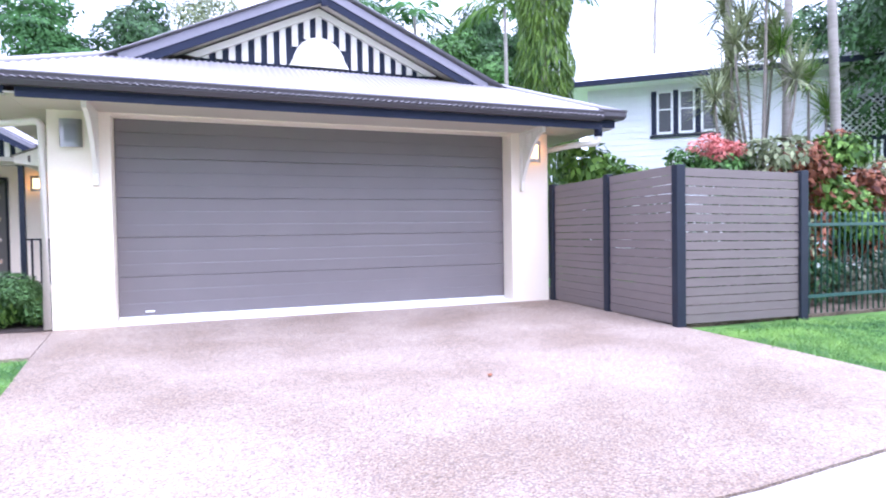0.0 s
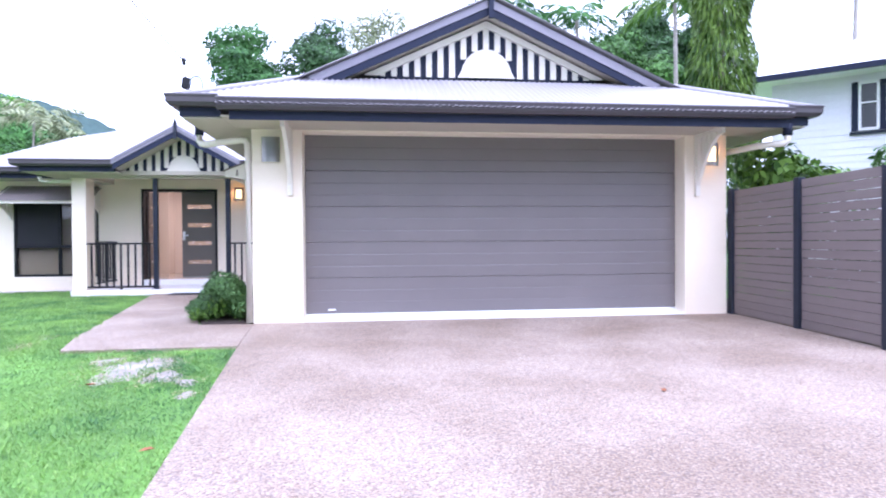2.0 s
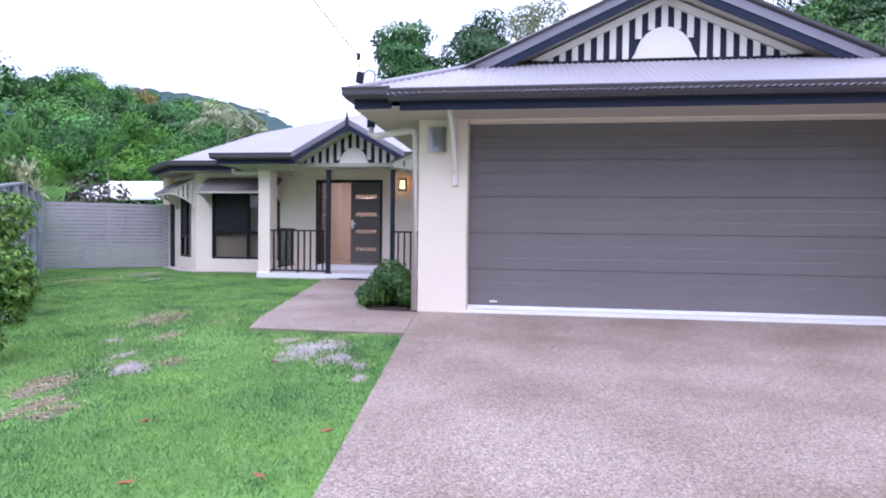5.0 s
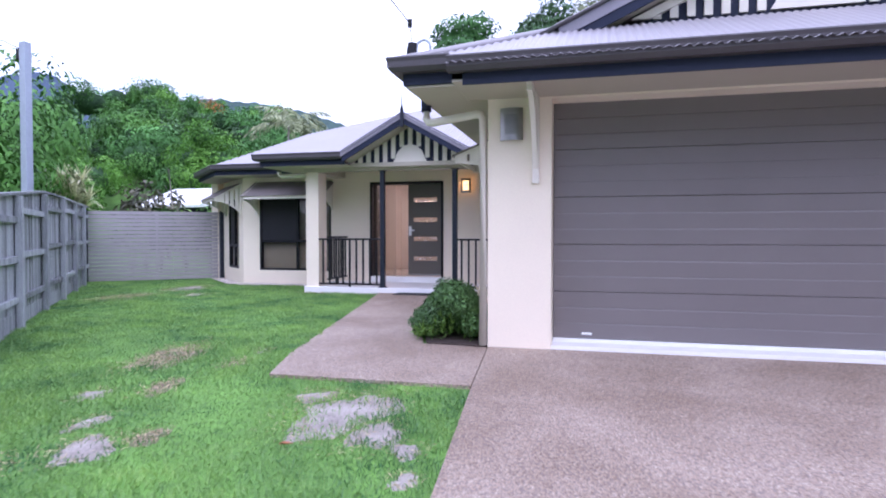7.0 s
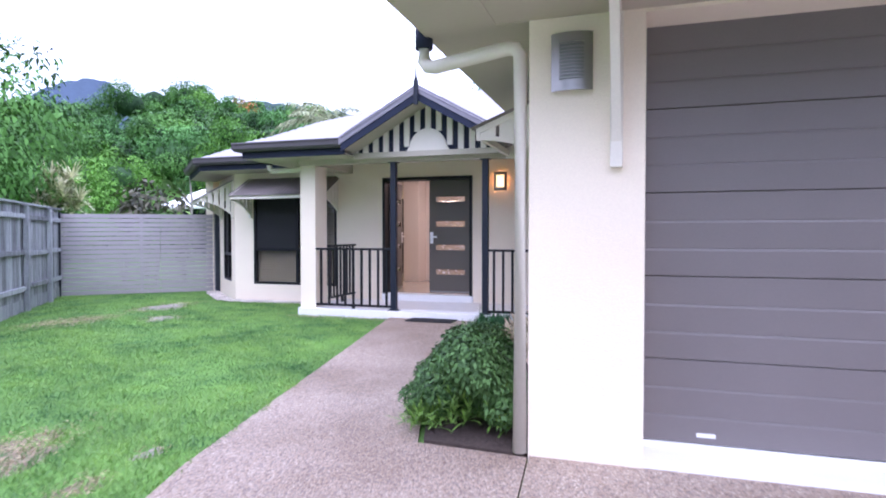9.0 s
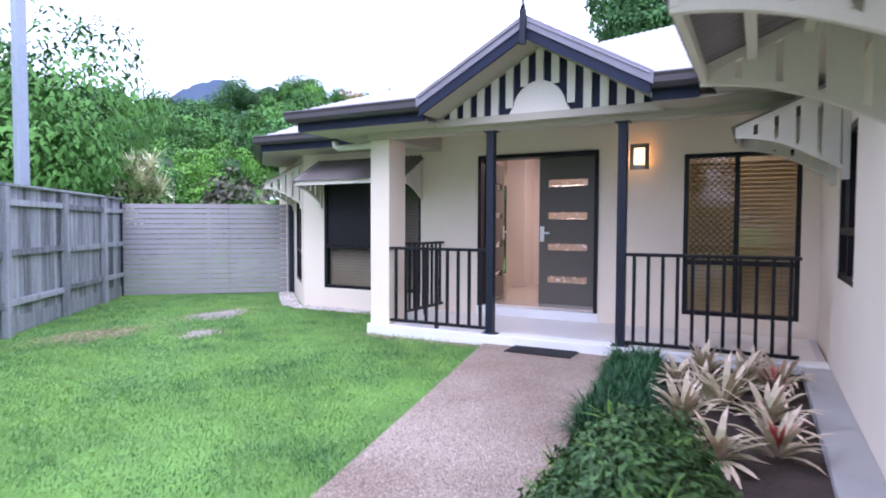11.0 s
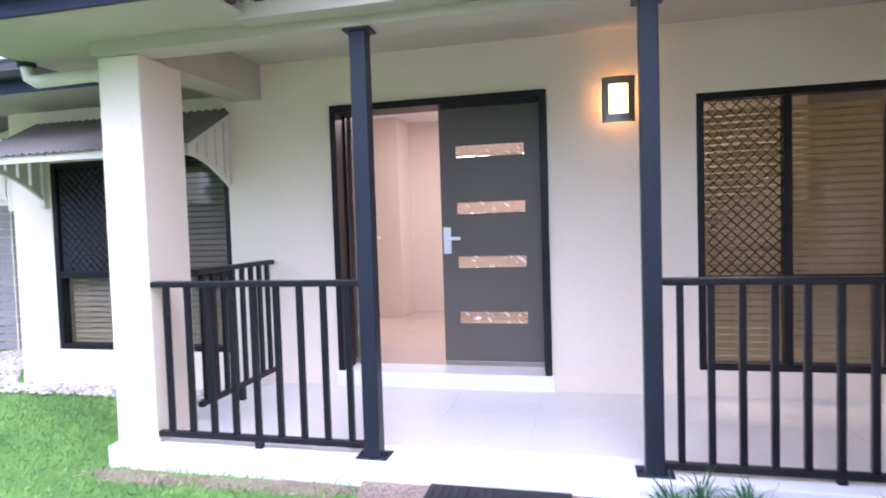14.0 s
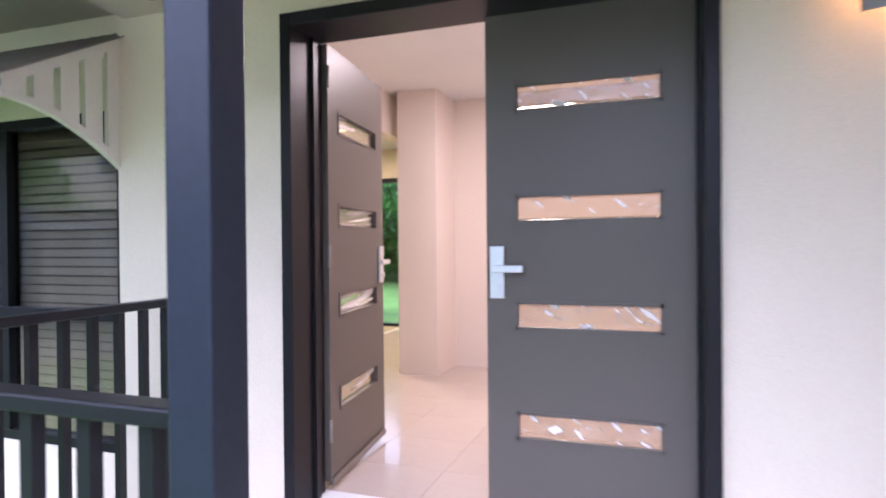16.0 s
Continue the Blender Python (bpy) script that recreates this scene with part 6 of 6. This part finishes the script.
# gravel by the bay
n = 1500
s = RNG.uniform(0, 1, n)
o = RNG.uniform(0.0, 0.28, n)
px_ = np.where(s < 0.55, -7.78 + s / 0.55 * 2.45, -7.78 - (s - 0.55) / 0.45 * 1.4 - o * 0.7)
py_ = np.where(s < 0.55, BY - 0.02 - o, BY + (s - 0.55) / 0.45 * 1.4 - o * 0.7)
V = []
for a, b in zip(px_, py_):
    r = RNG.uniform(0.012, 0.026)
    c = np.array((a, b, gz(b) + RNG.uniform(-0.02, 0.0)))
    th = RNG.uniform(0, 3.1)
    ex, ey = np.array((math.cos(th), math.sin(th), 0)) * r, np.array((-math.sin(th), math.cos(th), 0)) * r * 0.7
    up = np.array((0, 0, r * 0.6))
    V += [(c - ex - ey, c + ex - ey, c + ex * 0.6 - ey * 0.6 + up, c - ex * 0.6 - ey * 0.6 + up), (c + ex + ey, c - ex + ey, c - ex * 0.6 + ey * 0.6 + up, c + ex * 0.6 + ey * 0.6 + up),
          (c - ex * 0.6 - ey * 0.6 + up, c + ex * 0.6 - ey * 0.6 + up, c + ex * 0.6 + ey * 0.6 + up, c - ex * 0.6 + ey * 0.6 + up), (c + ex - ey, c + ex + ey, c + ex * 0.6 + ey * 0.6 + up, c + ex * 0.6 - ey * 0.6 + up),
          (c - ex + ey, c - ex - ey, c - ex * 0.6 - ey * 0.6 + up, c - ex * 0.6 + ey * 0.6 + up)]
M_PEB = material("pale_pebble", (0.42, 0.37, 0.33), 0.8, vary=0.2, fine=30, coarse=3, island=0.4, second=(0.62, 0.57, 0.52))
tagged(new("gravel", quads("gravel", np.array(V), M_PEB)), "pale river pebbles along the bay wall", "gravel", kind="stuff")
# fallen leaves
M_DRY = material("dry_brown_leaf", (0.24, 0.085, 0.035), 0.7, vary=0.3, island=0.4)
for x, y in ((-0.39, -4.54), (-0.52, -5.17), (-1.11, -5.34), (-1.54, -4.55), (-1.35, -3.06), (3.14, -3.72)):
    a = RNG.uniform(0, 6.28)
    bm = bmesh.new()
    L, w_ = 0.045, 0.022
    pts = [(-L, 0, 0.004), (-L * 0.3, w_, 0.012), (L * 0.5, w_ * 0.8, 0.015), (L, 0, 0.004), (L * 0.5, -w_ * 0.8, 0.013), (-L * 0.3, -w_, 0.009)]
    c = bm.verts.new((0, 0, 0.0))
    vs = [bm.verts.new(p) for p in pts]
    for j in range(6):
        bm.faces.new((c, vs[j], vs[(j + 1) % 6]))
    bm.transform(pose(x, y, gz(y) + (0.004 if x > 0 else 0.012), 0, 0, math.degrees(a)))
    solid("fallen_leaf", bm, M_DRY, "curled dry brown leaf lying on the ground", "leaf", kind="", group="fallen leaves")

# ---- neighbours ----
M_ROOF_WHITE = material("white_iron_roof", (0.80, 0.80, 0.80), 0.5, vary=0.04, fine=20, coarse=0.5)
M_BOARD = material("white_weatherboard", (0.76, 0.76, 0.79), 0.6, vary=0.05, per_object=0.05, fine=20, coarse=1)
nb = thing("neighbour_house", (11.2, 7.0, -0.1), "white weatherboard house on stumps with pale iron roof", "house")
ang = math.degrees(math.atan2(-0.65, 0.76))
nm_ = pose(11.45, 6.85, -0.32, 0, 0, ang)
bb = bmesh.new()
prism(bb, [(0.0, 0.0), (-0.022, 0.0), (-0.006, 0.175), (0.0, 0.175)], 0.0, 13.0, "x")
bme = mesh_of("weatherboard", bb, M_BOARD)
bm = bmesh.new()
box(bm, 0.02, 12.98, 0.002, 7.0, -0.3, 5.5)
bm.transform(nm_)
part("wall", bm, M_BOARD, nb)
for i in range(33):
    piece("weatherboard", bme, nb, nm_ @ pose(0, 0, -0.2 + 0.172 * i))
bm = bmesh.new()
prism(bm, [(-0.75, 5.45), (-0.75, 5.52), (4.0, 7.35), (8.0, 5.7), (8.0, 5.45)], -0.6, 13.6, "x")
bm.transform(nm_)
part("roof", bm, M_ROOF_WHITE, nb, "pale iron roof")
bm = bmesh.new()
box(bm, -0.62, 13.62, -0.80, -0.72, 5.36, 5.50)
bm.transform(nm_)
part("gutter", bm, M_NAVY_FLAT, nb, "dark gutter")
bm = bmesh.new()
box(bm, -0.6, 13.6, -0.72, 0.0, 5.38, 5.42)
bm.transform(nm_)
part("soffit", bm, M_WHITE, nb)
wx, wz, ww, wh = 1.75, 3.98, 1.72, 1.22
bm = bmesh.new()
box(bm, wx - 0.04, wx + ww + 0.06, -0.07, 0.02, wz - 0.09, wz - 0.02)
bm.transform(nm_)
win = part("window_sill", bm, M_NAVY, nb, "dark window sill")
M_DARKGLASS = material("dark_reflecting_pane", (0.10, 0.10, 0.11), 0.08, vary=0.1)
for i in range(3):
    x0 = wx + ww * i / 3
    bm = bmesh.new()
    box(bm, x0, x0 + ww / 3, -0.045, 0.01, wz, wz + wh)
    box(bm, x0, x0 + 0.14, -0.05, 0.0, wz, wz + wh)
    bm.transform(nm_)
    wo = part("window", bm, M_NAVY_FLAT, nb, "dark window opening")
    for nm2, d, mt in (("casement", (x0 + 0.14, x0 + 0.20, wz, wz + wh), M_WHITE), ("casement", (x0 + ww / 3 - 0.06, x0 + ww / 3, wz, wz + wh), M_WHITE), ("casement", (x0 + 0.14, x0 + ww / 3, wz, wz + 0.07), M_WHITE),
                       ("casement", (x0 + 0.14, x0 + ww / 3, wz + wh - 0.07, wz + wh), M_WHITE), ("glazing_bar", (x0 + 0.2, x0 + ww / 3 - 0.06, wz + wh * 0.55, wz + wh * 0.55 + 0.035), M_WHITE), ("pane", (x0 + 0.2, x0 + ww / 3 - 0.06, wz + 0.07, wz + wh - 0.07), M_DARKGLASS)):
        bm = bmesh.new()
        f = -0.05 if nm2 == "pane" else -0.085
        box(bm, d[0], d[1], f, -0.046, d[2], d[3])
        bm.transform(nm_)
        part(nm2, bm, mt, wo)
# lattice verandah screen
# solid dark panel whose colour stands for the verandah's shade
bm = bmesh.new()
box(bm, 6.0, 9.6, -0.10, -0.04, 2.9, 4.6)
bm.transform(nm_)
scr = part("verandah_opening", bm, M_NAVY_FLAT, nb, "dark panel standing for the shade in the verandah")
for i in range(24):
    for up in (1, -1):
        bm = bmesh.new()
        x0 = 6.0 + i * 0.15
        x1 = x0 + 1.0 * up
        k1 = min(9.6, max(6.0, x1))
        z1 = 3.6 + abs(k1 - x0)
        if abs(k1 - x0) > 0.05:
            tube(bm, [(x0, -0.13 - 0.01 * up, 3.6), (k1, -0.13 - 0.01 * up, z1)], 0.022, 4)
            bm.transform(nm_)
            part("lattice_slat", bm, M_WHITE, scr)
        else:
            bm.free()
for i in range(25):
    bm = bmesh.new()
    box(bm, 6.0 + i * 0.15, 6.05 + i * 0.15, -0.14, -0.11, 2.9, 3.5)
    bm.transform(nm_)
    part("verandah_baluster", bm, M_WHITE, scr)
bm = bmesh.new()
box(bm, 5.95, 9.65, -0.15, -0.10, 3.5, 3.6)
bm.transform(nm_)
part("verandah_rail", bm, M_NAVY_FLAT, scr)

sh = thing("neighbour_shed", (-22.0, 27.0, 0.5), "low building with a white iron roof beyond the fence", "shed")
bm = bmesh.new()
box(bm, -26.5, -17.5, 25.8, 32.0, -0.2, 2.75)
# charcoal blue here puts the shade below the roof into the wall
part("wall", bm, M_NAVY_FLAT, sh, "wall with the shade below the roof as its dark colour")
bm = bmesh.new()
prism(bm, [(25.0, 2.72), (25.0, 2.85), (29.0, 4.15), (33.0, 2.85), (33.0, 2.72)], -27.0, -17.0, "x")
part("roof", bm, M_ROOF_WHITE, sh, "white iron roof")



def plain_house(x, y, ang, w, d, h, label):
    """A rendered house: walls, hipped roof, and a row of framed windows on each storey of its front."""
    t = thing("house", (x, y, gz(y)), label, "house", "houses round the street")
    m = pose(x, y, gz(y), 0, 0, ang)
    bm = bmesh.new()
    box(bm, -w / 2, w / 2, 0.0, d, -0.4, h)
    bm.transform(m)
    part("wall", bm, M_RENDER, t)
    bm = bmesh.new()
    o = 0.6
    lo = [bm.verts.new(p) for p in ((-w / 2 - o, -o, h), (w / 2 + o, -o, h), (w / 2 + o, d + o, h), (-w / 2 - o, d + o, h))]
    hi = [bm.verts.new(p) for p in ((-w / 2 + d / 2, d / 2, h + d * 0.22), (w / 2 - d / 2, d / 2, h + d * 0.22))]
    for f in ((lo[0], lo[1], hi[1], hi[0]), (lo[1], lo[2], hi[1]), (lo[2], lo[3], hi[0], hi[1]), (lo[3], lo[0], hi[0]), (lo[3], lo[2], lo[1], lo[0])):
        bm.faces.new(f)
    bm.transform(m)
    part("roof", bm, M_ROOF, t, "pale steel roof")
    for z0 in ([1.0] if h < 4 else [1.0, 3.7]):
        for k in range(int(w / 2.6)):
            xa = -w / 2 + 0.9 + 2.6 * k
            bm = bmesh.new()
            box(bm, xa, xa + 1.3, -0.05, 0.05, z0, z0 + 1.2)
            bm.transform(m)
            wo = part("window", bm, M_WHITE, t, "white window frame")
            for j in range(2):
                bm = bmesh.new()
                box(bm, xa + 0.06 + 0.61 * j, xa + 0.63 + 0.61 * j, -0.065, -0.052, z0 + 0.07, z0 + 1.13)
                bm.transform(m)
                part("pane", bm, M_DARKGLASS, wo)
    return t


plain_house(-19.5, -4.5, 118, 11, 8, 5.6, "two-storey cream house beyond the timber fence")
# two unseen houses, added to close off the low sky
plain_house(-9.0, -33.0, 180, 13, 9, 3.0, "unseen low house added across the street to block sky")
plain_house(11.0, -33.0, 180, 13, 9, 3.0, "unseen low house added across the street to block sky")

# ---- hillside ----
n = 350
az = np.radians(RNG.uniform(6, 86, n))
ds = RNG.uniform(0, 1, n) ** 0.75 * 76 + 26
hx, hy = 0.5 - np.sin(az) * ds, -5 + np.cos(az) * ds
ok = ~((hx > -12) & (hy < 22)) & ~((np.degrees(az) > 30) & (np.degrees(az) < 47) & (ds < 47))
hx, hy, ds = hx[ok], hy[ok], ds[ok]
big = RNG.uniform(2.3, 4.4, len(hx)) * (0.75 + 0.25 * np.clip(ds / 60, 0, 1))
hz = np.array([land(a, b) for a, b in zip(hx, hy)]) + big * RNG.uniform(0.3, 1.0, len(hx))
sel = RNG.uniform(0, 1, len(hx))
# a broad bright crown that stands out below the skyline
hx, hy, hz = np.append(hx, (-28.6, -29.8, -27.4, -28.4, -35.5)), np.append(hy, (34.0, 34.6, 34.3, 33.6, 30.5)), np.append(hz, (8.6, 6.9, 6.7, 5.0, 5.0))
big, sel = np.append(big, (2.1, 2.1, 2.1, 2.3, 3.0)), np.append(sel, (0.82, 0.82, 0.82, 0.82, 0.80))
cen, rr, own = [], [], []
for x, y, z, R, s in zip(hx, hy, hz, big, sel):
    u = RNG.normal(size=(15, 3))
    u /= np.linalg.norm(u, axis=1, keepdims=True)
    u[:, 2] = np.abs(u[:, 2]) * 0.9 - 0.25
    for v in u:
        cen.append((x + v[0] * R * 0.78, y + v[1] * R * 0.78, z + v[2] * R * 0.72))
        rr.append(R * RNG.uniform(0.26, 0.44))
        own.append(s)
cen, rr, own = np.array(cen), np.array(rr), np.array(own)
# crown cores in a darker leaf green that stands for inner shade
M_LEAF_SHADE = leaf_material("crown_shade_leaf", (0.020, 0.050, 0.020), (0.045, 0.10, 0.036), 0.8)
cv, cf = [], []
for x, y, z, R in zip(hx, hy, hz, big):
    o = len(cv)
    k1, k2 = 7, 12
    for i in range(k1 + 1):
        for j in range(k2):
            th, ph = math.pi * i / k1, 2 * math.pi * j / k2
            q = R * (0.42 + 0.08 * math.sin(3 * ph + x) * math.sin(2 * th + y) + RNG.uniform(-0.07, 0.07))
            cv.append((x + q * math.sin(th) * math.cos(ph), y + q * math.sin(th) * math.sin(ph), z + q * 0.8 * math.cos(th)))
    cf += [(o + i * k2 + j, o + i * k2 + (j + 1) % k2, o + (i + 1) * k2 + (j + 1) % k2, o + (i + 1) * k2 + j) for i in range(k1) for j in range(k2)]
tagged(new("hillside_undergrowth", raw("hillside_undergrowth", cv, cf, M_LEAF_SHADE, True)), "dark cores in the hillside crowns, shade put into their colour", "woods", kind="stuff")
for nm, lo_, hi_, mt, lab in (("hillside_woods", 0.0, 0.45, M_LEAF_FAR, "dense green rainforest on the hillside"), ("hillside_woods", 0.75, 0.86, M_LEAF_BRIGHT, "bright green trees on the hillside"), ("hillside_woods", 0.45, 0.75, M_LEAF_MID, "dense green rainforest on the hillside"), ("hillside_woods", 0.86, 1.0, M_LEAF_DARK, "dark green rainforest trees on the hillside")):
    g = (own >= lo_) & (own < hi_)
    far = np.hypot(cen[:, 0], cen[:, 1] + 6) > 58
    sw = []
    q = np.concatenate([crown_quads(cen[g & ~far], rr[g & ~far], 230, 0.20, 0.85, swell=sw), crown_quads(cen[g & far], rr[g & far], 100, 0.32, 0.85, swell=sw)])
    me = quads(nm, q, mt)
    canopy_normals(me, q, np.concatenate(sw))
    tagged(new(nm, me), lab, "woods", kind="stuff")
tagged(new("blossoming_tree", quads("blossoming_tree", crown_quads(np.array([(-40.1, 51.4, 15.5), (-39.2, 51.7, 14.8)]), np.array([0.9, 0.7]), 150, 0.22), M_ORANGE)), "orange blossoming tree crown in the woods", "tree", kind="stuff")
# tall vine-covered trees beyond the paling fence
n = 80
az = np.radians(RNG.uniform(53, 86, n))
ds = RNG.uniform(19, 30, n)
hx, hy = 0.0 - np.sin(az) * ds, -4 + np.cos(az) * ds
hz = RNG.uniform(0.5, 4.7, n) + np.clip((np.degrees(az) - 60) * 0.10, 0, 2.5)
sw = []
q = crown_quads(np.stack([hx, hy, hz], 1), RNG.uniform(1.2, 2.0, n), 560, 0.18, 1.1, 0.5, swell=sw)
me = quads("vine_trees", q, M_LEAF_MID)
canopy_normals(me, q, np.concatenate(sw))
tagged(new("vine_trees", me), "tall vine-draped trees behind the timber fence", "trees", kind="stuff")
for k in range(4):
    a, d = radians(31 + 9 * k), 31 + 3 * (k % 3)
    x, y = 0.5 - math.sin(a) * d, -5 + math.cos(a) * d
    bm = bmesh.new()
    z = land(x, y)
    tube(bm, [(x, y, z - 0.5), (x + 0.3, y, z + 3), (x + 0.1, y, z + 4.6)], 0.09, 7, 0.04)
    solid("bare_trunk", bm, M_PALM, "pale bare tree trunk in the woods", "tree trunk", kind="", group="trunks in the woods")
# far ranges; the blue in their colours stands for distance haze
M_FAR = material("haze_blue_range", (0.055, 0.085, 0.135), 0.95, vary=0.15, fine=0.2, coarse=0.01)
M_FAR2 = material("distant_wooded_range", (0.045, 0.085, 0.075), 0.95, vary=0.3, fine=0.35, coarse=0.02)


def ridge(name, d, a0, a1, prof, mat, label):
    verts, faces = [], []
    n = 160
    for i in range(n + 1):
        a = a0 + (a1 - a0) * i / n
        h = d * math.tan(radians(prof(a))) + d * 0.0014 * (math.sin(i * 1.7) + math.sin(i * 0.61 + 1) + 0.6 * math.sin(i * 3.3))
        s, c = math.sin(radians(-a)), math.cos(radians(-a))
        verts += [(d * s, d * c, -20), (d * s * 1.05, d * c * 1.05, h * 0.6), (d * s * 1.12, d * c * 1.12, h), (d * s * 1.3, d * c * 1.3, -20)]
    for i in range(n):
        for k in range(3):
            a = 4 * i + k
            faces.append((a, a + 4, a + 5, a + 1))
    ob = new(name, raw(name, verts, faces, mat, True))
    tagged(ob, label, "hills", kind="structure")


ridge("backdrop_range", 900, 30, 95, lambda a: 8.8 + 5.1 * math.exp(-((a - 48) / 5.5) ** 2) + 2 * math.exp(-((a - 70) / 14) ** 2), M_FAR, "mountain range beyond the wooded hill, haze blue in its colour")
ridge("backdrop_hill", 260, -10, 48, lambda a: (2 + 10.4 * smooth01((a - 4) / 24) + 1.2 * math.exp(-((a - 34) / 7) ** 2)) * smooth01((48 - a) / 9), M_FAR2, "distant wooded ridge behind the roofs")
